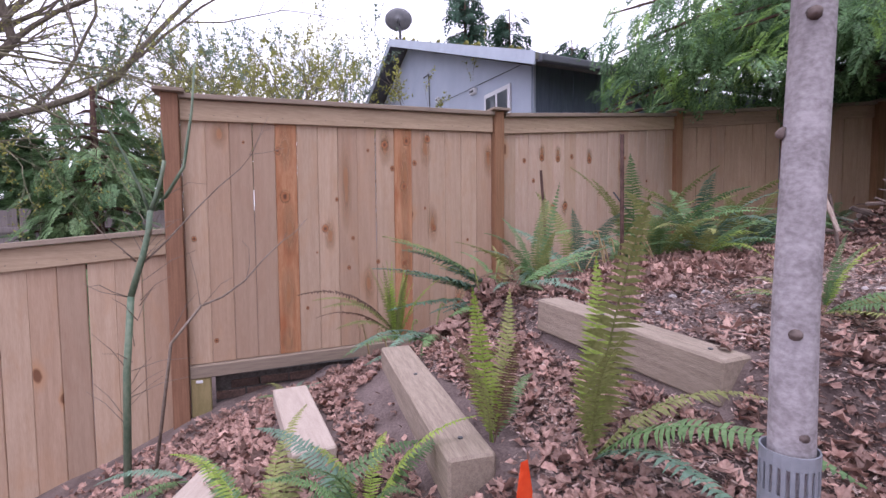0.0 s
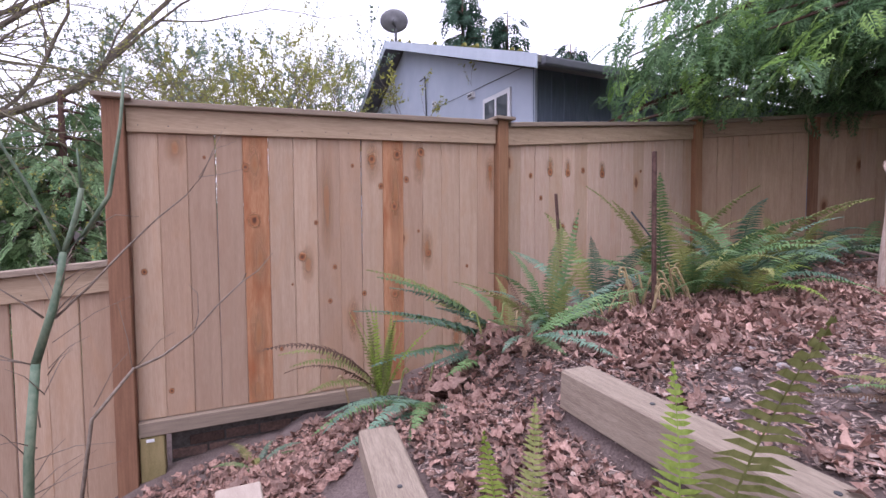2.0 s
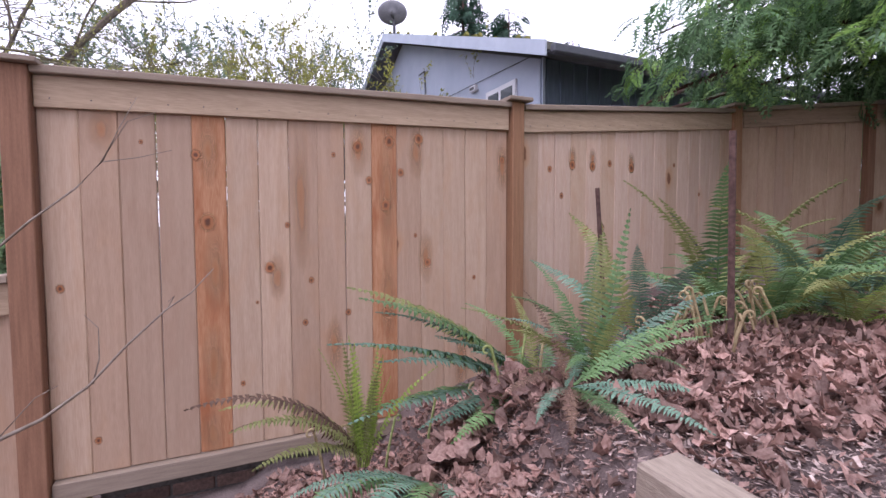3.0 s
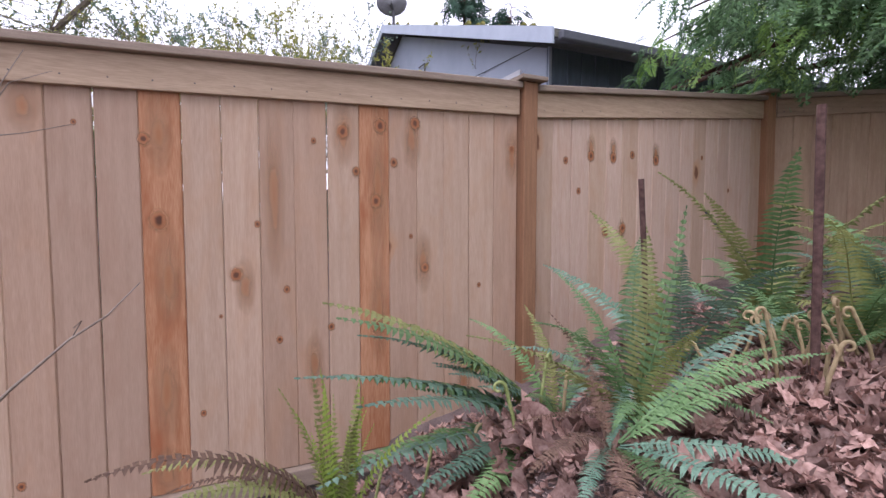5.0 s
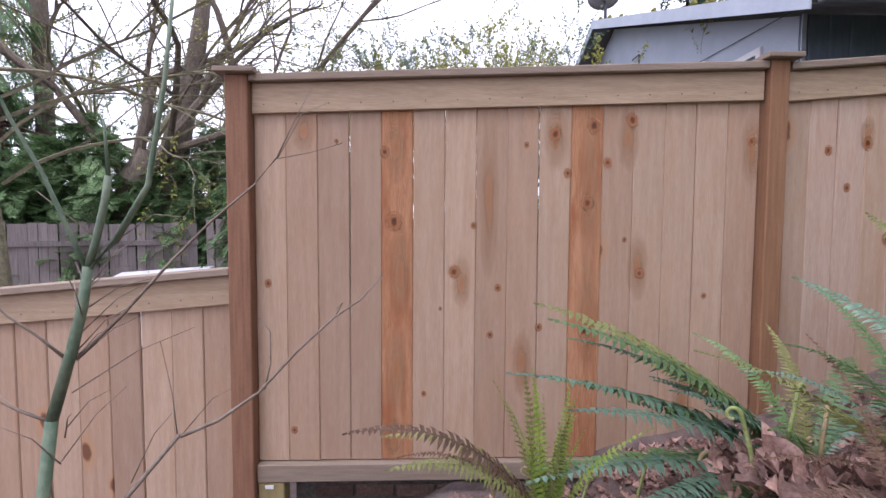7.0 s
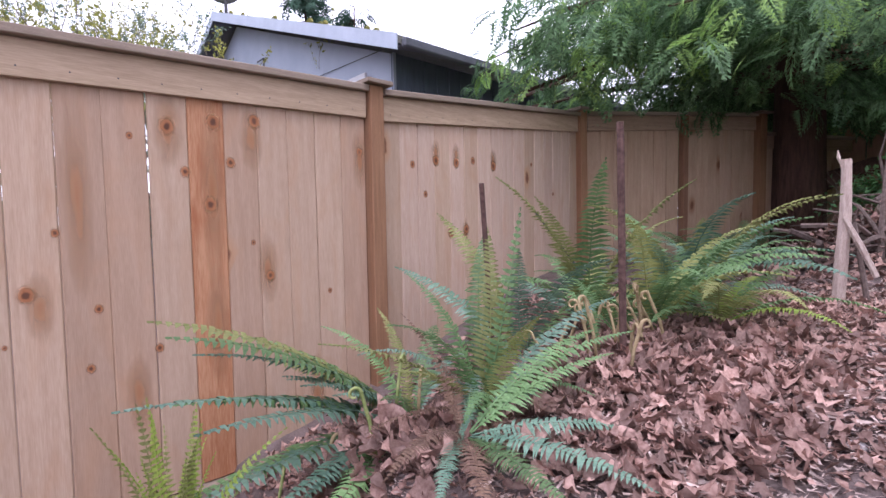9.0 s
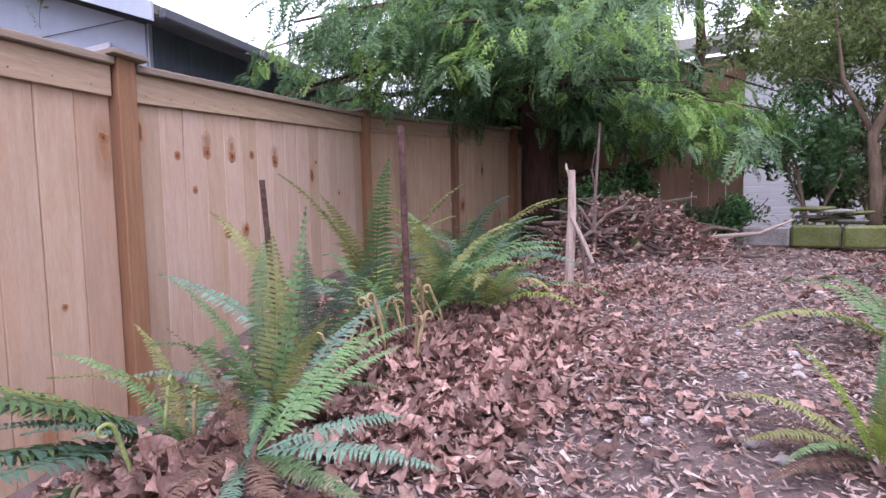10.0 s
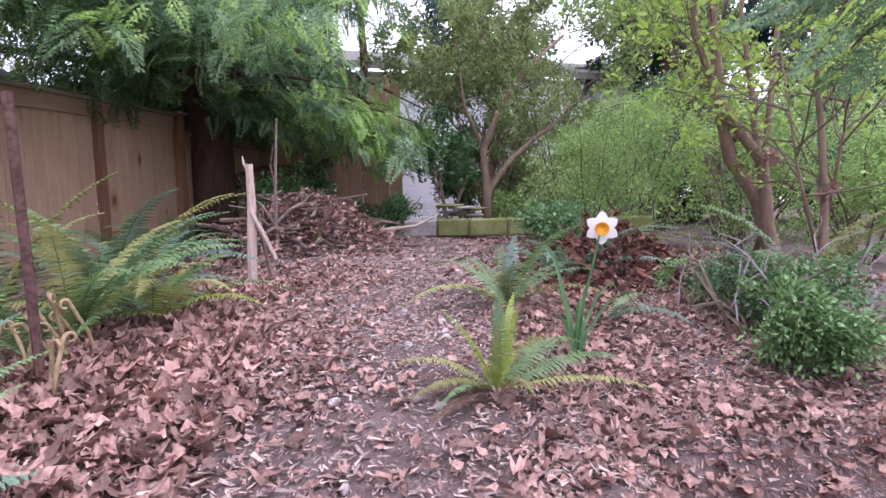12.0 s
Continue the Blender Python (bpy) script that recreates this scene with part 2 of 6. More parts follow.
TWIG = mat("bare_twigs", (0.10, 0.08, 0.06), (0.20, 0.16, 0.115), 10, 0.9, 0.2)
STEM_GREEN = mat("green_sapling_stem", (0.075, 0.13, 0.08), (0.19, 0.23, 0.155), 9, 0.55, 0.1, (1, 1, 0.6), spec=0.4)
TWIG_RED = mat("sapling_twig", (0.16, 0.12, 0.09), (0.27, 0.22, 0.18), 20, 0.7, 0.1)
BARK_TAN = mat("tan_bark", (0.15, 0.105, 0.075), (0.30, 0.22, 0.16), 8, 0.9, 0.5, (4, 4, 1))
LEAF_GREEN = mat("fresh_green_leaves", (0.22, 0.36, 0.11), (0.42, 0.57, 0.22), 1.5, 0.5, 0.0, island=0.4, thin=0.5)
LEAF_LIME = mat("lime_spring_leaves", (0.27, 0.42, 0.07), (0.46, 0.62, 0.16), 1.5, 0.5, 0.0, island=0.35, thin=0.55)
LEAF_OLIVE = mat("olive_leaves", (0.15, 0.22, 0.07), (0.31, 0.38, 0.15), 1.5, 0.4, 0.0, island=0.45, thin=0.35)
LEAF_DARK = mat("dark_shrub_leaves", (0.06, 0.15, 0.06), (0.15, 0.29, 0.10), 2.0, 0.4, 0.0, island=0.5, thin=0.25, spec=0.5)
LEAF_GREYG = mat("grey_green_leaves", (0.11, 0.19, 0.11), (0.26, 0.34, 0.25), 3.0, 0.5, 0.0, island=0.4, thin=0.25)
LEAF_SHRUB = mat("small_shrub_leaves", (0.09, 0.19, 0.06), (0.25, 0.39, 0.16), 3.0, 0.45, 0.0, island=0.5, thin=0.3)
LEAF_YELLOW = mat("yellow_green_buds", (0.24, 0.25, 0.05), (0.40, 0.40, 0.11), 1.5, 0.6, 0.0, island=0.4, thin=0.45)
DAFF_WHITE = mat("white_petal", (0.82, 0.82, 0.78), (0.9, 0.9, 0.88), 40, 0.5, 0.05, thin=0.25)
DAFF_GOLD = mat("orange_cup", (0.8, 0.33, 0.01), (0.9, 0.5, 0.03), 60, 0.5, 0.3, thin=0.15)
DAFF_LEAF = mat("daffodil_leaf", (0.06, 0.17, 0.06), (0.15, 0.29, 0.12), 20, 0.45, 0.05, (1, 1, 0.2), thin=0.25)
RUST = mat("rusty_steel", (0.075, 0.042, 0.036), (0.16, 0.095, 0.08), 30, 0.85, 0.5, metal=0.3)
GUARD = mat("grey_plastic_guard", (0.20, 0.21, 0.235), (0.27, 0.28, 0.31), 12, 0.5, 0.05)
FLAG = mat("orange_red_plastic", (0.78, 0.07, 0.015), (0.88, 0.11, 0.03), 20, 0.5, 0.05, thin=0.2)
STICK = mat("broken_pale_stick", (0.34, 0.25, 0.21), (0.52, 0.42, 0.36), 12, 0.85, 0.4, (6, 6, 1), rand=0.15)
DEADWOOD = mat("dead_branches", (0.10, 0.07, 0.06), (0.25, 0.19, 0.165), 12, 0.9, 0.5, rand=0.4)
MOSS = mat("mossy_stone", (0.12, 0.15, 0.03), (0.24, 0.25, 0.12), 7, 0.95, 0.8, rand=0.2)
STONE = mat("grey_block_stone", (0.16, 0.15, 0.14), (0.33, 0.31, 0.29), 9, 0.9, 0.6, rand=0.2)
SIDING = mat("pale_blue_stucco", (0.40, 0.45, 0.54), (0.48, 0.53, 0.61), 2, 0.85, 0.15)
# The side wall's shade is put into this blue, far below SIDING.
SIDING_SHADE = mat("blue_boards_in_shade", (0.12, 0.15, 0.20), (0.17, 0.21, 0.27), 3, 0.8, 0.1, (8, 8, 1))
FASCIA = mat("pale_fascia_paint", (0.40, 0.45, 0.52), (0.50, 0.55, 0.62), 3, 0.6, 0.1)
# One dark grey for the soffits and the gutter.
SOFFIT = mat("dark_soffit_grey", (0.10, 0.105, 0.12), (0.15, 0.155, 0.17), 3, 0.8, 0.1)
ROOF = mat("mossy_shingles", (0.10, 0.11, 0.075), (0.22, 0.21, 0.19), 8, 0.95, 0.8)
WHITE = mat("white_paint", (0.70, 0.70, 0.72), (0.80, 0.80, 0.80), 3, 0.55, 0.05)
DARK = mat("dark_metal", (0.05, 0.05, 0.055), (0.09, 0.09, 0.095), 10, 0.5, 0.05)
DISH = mat("grey_dish_metal", (0.13, 0.13, 0.14), (0.20, 0.20, 0.21), 6, 0.5, 0.05)
CLOTH = mat("pale_wet_plastic", (0.55, 0.55, 0.6), (0.7, 0.7, 0.74), 6, 0.4, 0.05)
GLASS = bpy.data.materials.new("window_glass")
GLASS.use_nodes = True
GLASS.node_tree.nodes["Principled BSDF"].inputs["Base Color"].default_value = (0.05, 0.06, 0.07, 1)
GLASS.node_tree.nodes["Principled BSDF"].inputs["Roughness"].default_value = 0.05


# ---- mesh helpers ----
class Geo:
    """Gathers vertices and faces for one mesh."""

    def __init__(self):
        self.v, self.f = [], []

    def add(self, verts, faces):
        k = len(self.v)
        self.v.extend([tuple(p) for p in verts])
        self.f.extend([tuple(i + k for i in f) for f in faces])
        return self


def mesh_of(name, g, material, smooth=False):
    me = bpy.data.meshes.new(name)
    me.from_pydata(g.v, [], g.f)
    for m in (material if isinstance(material, (list, tuple)) else [material]):
        me.materials.append(m)
    if smooth:
        me.polygons.foreach_set("use_smooth", [True] * len(me.polygons))
    me.update()
    return me


def part(name, g, material, parent=None, label="", m=None, smooth=False):
    ob = new(name, g if isinstance(g, bpy.types.Mesh) else mesh_of(name, g, material, smooth))
    if parent is not None:
        ob.parent = parent
    if m is not None:
        ob.matrix_basis = m
    return tagged(ob, label) if label else ob


def thing(name, m, label, category, group="", kind=""):
    ob = new(name)
    ob.empty_display_size = 0.1
    ob.matrix_basis = m
    return tagged(ob, label, category, group, kind)


def box(x0, y0, z0, x1, y1, z1, c=0.004, g=None, dz=0.0):
    """A box with chamfered long edges; dz lifts the x1 end."""
    g = g or Geo()
    xs, ys, zs = (x0, x1), (y0, y1), (z0, z1)
    v, key = [], {}
    for i in (0, 1):
        for j in (0, 1):
            for k in (0, 1):
                p = (xs[i], ys[j], zs[k] + dz * i)
                s = (1 - 2 * i, 1 - 2 * j, 1 - 2 * k)
                for a in range(3):
                    q = [p[n] + (s[n] * c if n != a else 0) for n in range(3)]
                    key[i, j, k, a] = len(v)
                    v.append(q)
    f = []
    for a in range(3):
        b, d = [n for n in range(3) if n != a]
        for side in (0, 1):
            ring = []
            for p, q in ((0, 0), (1, 0), (1, 1), (0, 1)):
                ix = [0, 0, 0]
                ix[a], ix[b], ix[d] = side, p, q
                ring.append(key[(*ix, a)])
            f.append(ring)
        for p in (0, 1):
            for q in (0, 1):
                e = []
                for side in (0, 1):
                    ix = [0, 0, 0]
                    ix[a], ix[b], ix[d] = side, p, q
                    e.append((key[(*ix, b)], key[(*ix, d)]))
                f.append((e[0][0], e[0][1], e[1][1], e[1][0]))
    for i in (0, 1):
        for j in (0, 1):
            for k in (0, 1):
                f.append([key[i, j, k, a] for a in range(3)])
    g.add(v, f)
    return g


def fix(me):
    bm = bmesh.new()
    bm.from_mesh(me)
    bmesh.ops.recalc_face_normals(bm, faces=bm.faces)
    bm.to_mesh(me)
    bm.free()
    return me


def box_mesh(name, material, *a, **k):
    return fix(mesh_of(name, box(*a, **k), material))


def tube(g, pts, rad, n=6):
    """A tapered tube along points."""
    pts = [Vector(p) for p in pts]
    rings, ref = [], Vector((0.31, 0.2, 0.93))
    for i, p in enumerate(pts):
        d = (pts[min(i + 1, len(pts) - 1)] - pts[max(i - 1, 0)]).normalized()
        if abs(d.dot(ref)) > 0.95:
            ref = Vector((0.9, 0.3, -0.2))
        a = d.cross(ref).normalized()
        b = d.cross(a)
        r = rad[i] if isinstance(rad, (list, tuple)) else rad
        rings.append([p + (a * math.cos(t) + b * math.sin(t)) * r for t in [2 * math.pi * k / n for k in range(n)]])
    v = [q for ring in rings for q in ring]
    f = []
    for i in range(len(rings) - 1):
        for k in range(n):
            k2 = (k + 1) % n
            f.append((i * n + k, i * n + k2, (i + 1) * n + k2, (i + 1) * n + k))
    f.append(tuple(range(n - 1, -1, -1)))
    f.append(tuple((len(rings) - 1) * n + k for k in range(n)))
    g.add(v, f)
    return g


def bend(p0, p1, sag=0.0, wob=0.0, n=6, rng=random):
    """Points from p0 to p1 with a sag in the middle and a wobble."""
    p0, p1 = Vector(p0), Vector(p1)
    out = []
    for i in range(n + 1):
        s = i / n
        p = p0.lerp(p1, s)
        k = 4 * s * (1 - s)
        p.z -= sag * k
        w = wob * min(1, k + 0.2 * (i > 0))
        out.append(p + Vector((rng.uniform(-w, w), rng.uniform(-w, w), rng.uniform(-w, w))))
    return out


def scatter(name, tmpl, tfaces, mats, material, shade=False):
    """One mesh out of many placed copies of a small shape: mats is an array of 3x4 matrices."""
    mats = np.asarray(mats, dtype=np.float64)
    tv = np.asarray(tmpl, dtype=np.float64)
    vs = np.einsum("nij,kj->nki", mats[:, :, :3], tv) + mats[:, None, :, 3]
    return raw_mesh(name, vs.reshape(-1, 3), tfaces, len(mats), len(tv), material)


def raw_mesh(name, verts, tfaces, count, per, material, soft=False):
    tf = np.asarray(tfaces, dtype=np.int64)
    faces = (tf[None] + (np.arange(count) * per)[:, None, None]).reshape(-1, tf.shape[1])
    me = bpy.data.meshes.new(name)
    me.vertices.add(len(verts))
    me.vertices.foreach_set("co", verts.astype(np.float32).ravel())
    k = tf.shape[1]
    me.loops.add(faces.size)
    me.loops.foreach_set("vertex_index", faces.astype(np.int32).ravel())
    me.polygons.add(len(faces))
    me.polygons.foreach_set("loop_start", np.arange(0, faces.size, k, dtype=np.int32))
    me.polygons.foreach_set("loop_total", np.full(len(faces), k, dtype=np.int32))
    me.update(calc_edges=True)
    me.validate()
    if soft:
        me.polygons.foreach_set("use_smooth", [True] * len(me.polygons))
    me.materials.append(material)
    return me


def placed(p, forward, up, size):
    """A 3x4 matrix: x along forward, z near up, scaled."""
    fx, fy, fz = float(forward[0]), float(forward[1]), float(forward[2])
    n = math.sqrt(fx * fx + fy * fy + fz * fz) + 1e-9
    fx, fy, fz = fx / n, fy / n, fz / n
    ux, uy, uz = float(up[0]), float(up[1]), float(up[2])
    sx, sy, sz = uy * fz - uz * fy, uz * fx - ux * fz, ux * fy - uy * fx
    n = math.sqrt(sx * sx + sy * sy + sz * sz)
    sx, sy, sz = (sx / n, sy / n, sz / n) if n > 1e-6 else (0.0, 1.0, 0.0)
    ux, uy, uz = fy * sz - fz * sy, fz * sx - fx * sz, fx * sy - fy * sx
    k = size
    return ((fx * k, sx * k, ux * k, float(p[0])), (fy * k, sy * k, uy * k, float(p[1])), (fz * k, sz * k, uz * k, float(p[2])))


# ---- lie of the land ----
AX = [-300, -40, -6, -2, -0.5, 0.0, 0.5, 0.78, 0.98, 1.3, 1.57, 1.69, 2.5, 3.8, 5.0, 7.0, 10.0, 20.0, 300]
AZ = [-6, -2.0, -1.3, -1.0, -0.38, -0.08, 0.13, 0.21, 0.335, 0.37, 0.42, 0.59, 0.725, 0.78, 0.82, 0.87, 0.92, 0.95, 1.0]
DX = [-6, -0.5, 0.5, 1.2, 1.6, 2.5, 3.5, 4.6, 20]
DZ = [0.1, 0.2, 0.38, 0.50, 0.54, 0.46, 0.2, 0.04, 0.0]


def smooth(a, b, t):
    t = min(1.0, max(0.0, (t - a) / (b - a)))
    return t * t * (3 - 2 * t)


def land(x, y):
    z = float(np.interp(x - 0.22 * smooth(2.85, 3.1, -y), AX, AZ)) - float(np.interp(x, DX, DZ)) * smooth(-1.7, -0.1, y)
    z += 0.05 * math.exp(-((x - 1.75) ** 2 / 0.1 + (y + 1.0) ** 2 / 0.1))
    z -= 0.05 * max(0.0, min(5.0, -2.6 - y))
    z += 0.12 * math.exp(-((x - 3.9) ** 2 / 0.5 + (y + 4.25) ** 2 / 0.16))
    z += 0.10 * math.exp(-((x - 5.5) ** 2 / 0.6 + (y + 2.1) ** 2 / 0.2))
    z = z + (min(z, -0.3) - z) * smooth(0.2, 2.5, y) * smooth(-30, 0, -abs(x))
    z += 0.025 * noise.noise((x * 1.3, y * 1.3, 0.3)) + 0.012 * noise.noise((x * 6, y * 6, 1.7))
    return z


def coords(a, b, step, far):
    mid = list(np.arange(a, b + 1e-6, step))
    left = [a - step * 1.45 ** k * 1.5 for k in range(1, 40) if step * 1.45 ** k * 1.5 < far]
    right = [b + step * 1.45 ** k * 1.5 for k in range(1, 40) if step * 1.45 ** k * 1.5 < far]
    return left[::-1] + mid + right


def ground():
    xs, ys = coords(-1.5, 7.5, 0.06, 900), coords(-6.5, 0.3, 0.06, 900)
    g = Geo()
    g.v = [(x, y, land(x, y)) for x in xs for y in ys]
    n = len(ys)
    g.f = [(i * n + j, (i + 1) * n + j, (i + 1) * n + j + 1, i * n + j + 1) for i in range(len(xs) - 1) for j in range(n - 1)]
    ob = part("ground", g, SOIL, smooth=True)
    tagged(ob, "sloping garden soil strewn with bark mulch", "ground", kind="structure")


ground()


# ---- the cedar fence ----
def fence_panel(a, b, base, top, woods, label, trim_mat=W_TRIM, trim=0.14, rail=True, gap=0.0012):
    """A bay from a to b (plan points of the front face): upright boards under a trim board and a flat cap, on a bottom rail.
    base, top: heights of the boards' foot and of the trim's lower edge at each end."""
    a, b = Vector(a), Vector(b)
    length = (b - a).length
    yaw = math.degrees(math.atan2(b.y - a.y, b.x - a.x))
    t = thing("cedar_fence", pose(a.x, a.y, base[0], 0, 0, yaw), label, "fence", "cedar fence bays")
    n = len(woods)
    w = length / n
    h0, h1 = top[0] - base[0], top[1] - base[1]
    rise_b, rise_t = base[1] - base[0], top[1] - base[0] - h0
    sizes = {}
    for i, wood in enumerate(woods):
        s = (i + 0.5) / n
        hh = round((h0 + (h1 - h0) * s) + trim * 0.6, 2)
        if (hh, wood.name) not in sizes:
            sizes[hh, wood.name] = box_mesh("board", wood, -w / 2 + gap / 2, 0, 0, w / 2 - gap / 2, 0.018, hh, c=0.005)
        part("board", sizes[hh, wood.name], None, t, m=pose((i + 0.5) * w, random.uniform(0, 0.003), rise_b * s, 0, random.uniform(-0.12, 0.12), random.uniform(-0.4, 0.4)))
    part("trim_board", box_mesh("trim_board", trim_mat, 0.002, -0.022, h0, length - 0.002, -0.003, h0 + trim, c=0.003, dz=rise_t), None, t)
    part("cap_rail", box_mesh("cap_rail", W_CAP, 0.0, -0.055, h0 + trim + 0.002, length, 0.075, h0 + trim + 0.037, c=0.004, dz=rise_t), None, t, "weathered grey-brown cap rail")
    part("back_rail", box_mesh("back_rail", trim_mat, 0.002, 0.024, h0 + 0.02, length - 0.002, 0.06, h0 + 0.11, c=0.003, dz=rise_t), None, t)
    if rail:
        part("bottom_rail", box_mesh("bottom_rail", W_CAP, 0.002, -0.035, -0.092, length - 0.002, 0.05, -0.004, c=0.004, dz=rise_b), None, t, "weathered bottom rail")
    for s in np.arange(0.06, length, w):
        part("nail", NAIL, None, t, m=pose(s, -0.0225, h0 + trim * 0.28 + rise_t * s / length))
    return t


NAIL = mesh_of("nail", tube(Geo(), [(0, 0, 0), (0, -0.0015, 0)], 0.0035, 6), DARK)


def fence_post(x, y, z0, z1, wood, label, yaw=0, w=0.105, lean=0.0, cap=True):
    t = thing("fence_post", pose(x, y, z0, 0, lean, yaw), label, "fence post", "cedar fence posts")
    h = z1 - z0
    part("post", box_mesh("post", wood, -w / 2, -w / 2, 0, w / 2, w / 2, h, c=0.005), None, t)
    if cap:
        g = box(-w / 2 - 0.04, -w / 2 - 0.04, h + 0.001, w / 2 + 0.04, w / 2 + 0.04, h + 0.024, c=0.003)
        k, a, c = len(g.v), w / 2 + 0.037, w / 2 - 0.03
        g.add([(-a, -a, h + 0.0245), (a, -a, h + 0.0245), (a, a, h + 0.0245), (-a, a, h + 0.0245), (-c, -c, h + 0.042), (c, -c, h + 0.042), (c, c, h + 0.042), (-c, c, h + 0.042)],
              [(0, 1, 5, 4), (1, 2, 6, 5), (2, 3, 7, 6), (3, 0, 4, 7), (4, 5, 6, 7)])
        part("post_cap", fix(mesh_of("post_cap", g, W_CAP)), None, t, "flat bevelled post cap")
    return t


def disc(name, material):
    n = 16
    return mesh_of(name, Geo().add([(0, 0, 0)] + [(math.cos(6.2832 * k / n), 0, math.sin(6.2832 * k / n)) for k in range(n)], [(0, 1 + (k + 1) % n, 1 + k) for k in range(n)]), material)


KNOT_MESH, STAIN_MESH = disc("knot", KNOT_DISC), disc("wood_stain", STAIN_DISC)


def knots(t, spots, stains=()):
    """Round dark knots with warm halos and long orange stains, each on one board: place along the bay, height and size."""
    for k, (x, z, r) in enumerate(spots):
        part("knot", KNOT_MESH, None, t, m=pose(x, -0.0022 - 0.0002 * (k % 3), z) @ Matrix.Diagonal((min(0.068, r * 1.9), 1, r * 2.3, 1)))
    for k, (x, z, w, h) in enumerate(stains):
        part("wood_stain", STAIN_MESH, None, t, m=pose(x, -0.0013 - 0.0002 * (k % 3), z) @ Matrix.Diagonal((w, 1, h, 1)))


B, P, T, G, O, S = W_BLOND, W_PALE, W_TAN, W_GREY, W_ORANGE, W_SHADE
bay = fence_panel((0.0, 0.0), (2.44, 0.0), (0.0, 0.03), (1.698, 1.779), [P, T, G, G, O, P, P, T, T, P, O, T, P, P, P, T],
            "tall cedar fence bay of pale and orange upright boards")
knots(bay, [((px - 478) / 887 * 2.44, 1.70 - (py - 204) / 614 * 1.68, r) for px, py, r in (
    (722, 390, 0.026), (828, 478, 0.019), (1004, 235, 0.021), (1072, 220, 0.022), (1139, 210, 0.02), (1027, 303, 0.014), (1097, 284, 0.015), (1063, 355, 0.021),
    (954, 254, 0.009), (706, 268, 0.016), (862, 396, 0.01), (906, 507, 0.011), (1062, 585, 0.017), (1275, 520, 0.009), (543, 767, 0.011), (893, 592, 0.011),
    (1158, 480, 0.016), (980, 578, 0.012), (804, 545, 0.006), (1350, 245, 0.014), (500, 500, 0.012), (622, 250, 0.007), (775, 700, 0.009), (1130, 420, 0.008))],
      [(0.68, 1.55, 0.066, 0.2), (0.70, 0.95, 0.066, 0.28), (0.68, 0.45, 0.066, 0.3), (0.67, 0.1, 0.066, 0.16), (1.45, 1.6, 0.066, 0.2), (1.62, 1.35, 0.06, 0.5), (1.62, 0.75, 0.06, 0.35), (1.8, 1.6, 0.066, 0.18), (1.86, 0.98, 0.062, 0.2),
       (1.13, 1.3, 0.06, 0.45), (1.0, 0.9, 0.055, 0.16), (2.4, 1.55, 0.06, 0.2), (0.24, 1.62, 0.07, 0.12), (1.3, 0.5, 0.06, 0.2), (2.1, 0.3, 0.06, 0.25)])
bay = fence_panel((2.545, 0.0), (4.94, 0.215), (0.22, 0.5), (1.774, 2.015), [P, B, B, P, B, P, B, B, B, B, P, B, B, B, B, P],
            "tall cedar fence bay of pale boards behind ferns")
knots(bay, [(0.46, 1.37, 0.02), (0.66, 1.37, 0.02), (0.84, 1.40, 0.016), (1.08, 1.38, 0.022), (0.6, 0.9, 0.022), (0.76, 0.92, 0.02), (0.25, 1.33, 0.014), (1.6, 1.43, 0.01), (1.95, 1.2, 0.01), (0.36, 1.15, 0.013)], [(0.46, 1.42, 0.05, 0.1), (0.66, 1.42, 0.05, 0.1), (1.08, 1.42, 0.05, 0.1), (0.75, 0.9, 0.05, 0.1)])
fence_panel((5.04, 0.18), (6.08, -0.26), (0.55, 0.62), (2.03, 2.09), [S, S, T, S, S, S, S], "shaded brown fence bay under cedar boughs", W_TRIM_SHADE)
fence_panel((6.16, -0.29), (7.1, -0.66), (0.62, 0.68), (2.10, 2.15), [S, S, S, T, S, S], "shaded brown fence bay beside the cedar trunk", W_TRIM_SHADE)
fence_panel((-2.55, 0.0), (-0.108, 0.0), (-1.25, -1.03), (0.565, 0.79), [T, T, P, T, T, G, T, P, T, T, P, T, G, P, P, T],
            "lower stepped cedar fence bay with pinkish boards")
fence_panel((-5.1, 0.0), (-2.66, 0.0), (-1.47, -1.25), (0.34, 0.56), [T, T, P, T, T, G, T, P, T, T, P, T, G, P, T, T],
            "lower stepped cedar fence bay with pinkish boards")
fence_post(-0.054, -0.01, -0.85, 1.87, W_POST, "dark red-brown fence post with a flat cap at the step")
fence_post(2.492, -0.01, 0.05, 1.96, W_POST_TAN, "orange-brown fence post with a flat cap", w=0.09)
fence_post(4.99, 0.19, 0.4, 2.21, W_POST_TAN, "orange-brown fence post with a flat cap", yaw=-10, w=0.09, lean=-1.0)
fence_post(6.12, -0.29, 0.5, 2.24, W_POST, "dark narrow fence post under cedar boughs", yaw=-22, w=0.07, cap=False)
fence_post(7.15, -0.7, 0.5, 2.32, W_POST_TAN, "brown corner fence post beside the cedar trunk", yaw=-22, w=0.1)
fence_post(-2.605, -0.01, -1.9, 0.70, W_POST, "dark red-brown lower fence post", cap=False)
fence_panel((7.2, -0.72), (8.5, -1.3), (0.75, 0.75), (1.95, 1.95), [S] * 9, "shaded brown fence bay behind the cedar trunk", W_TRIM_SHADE)

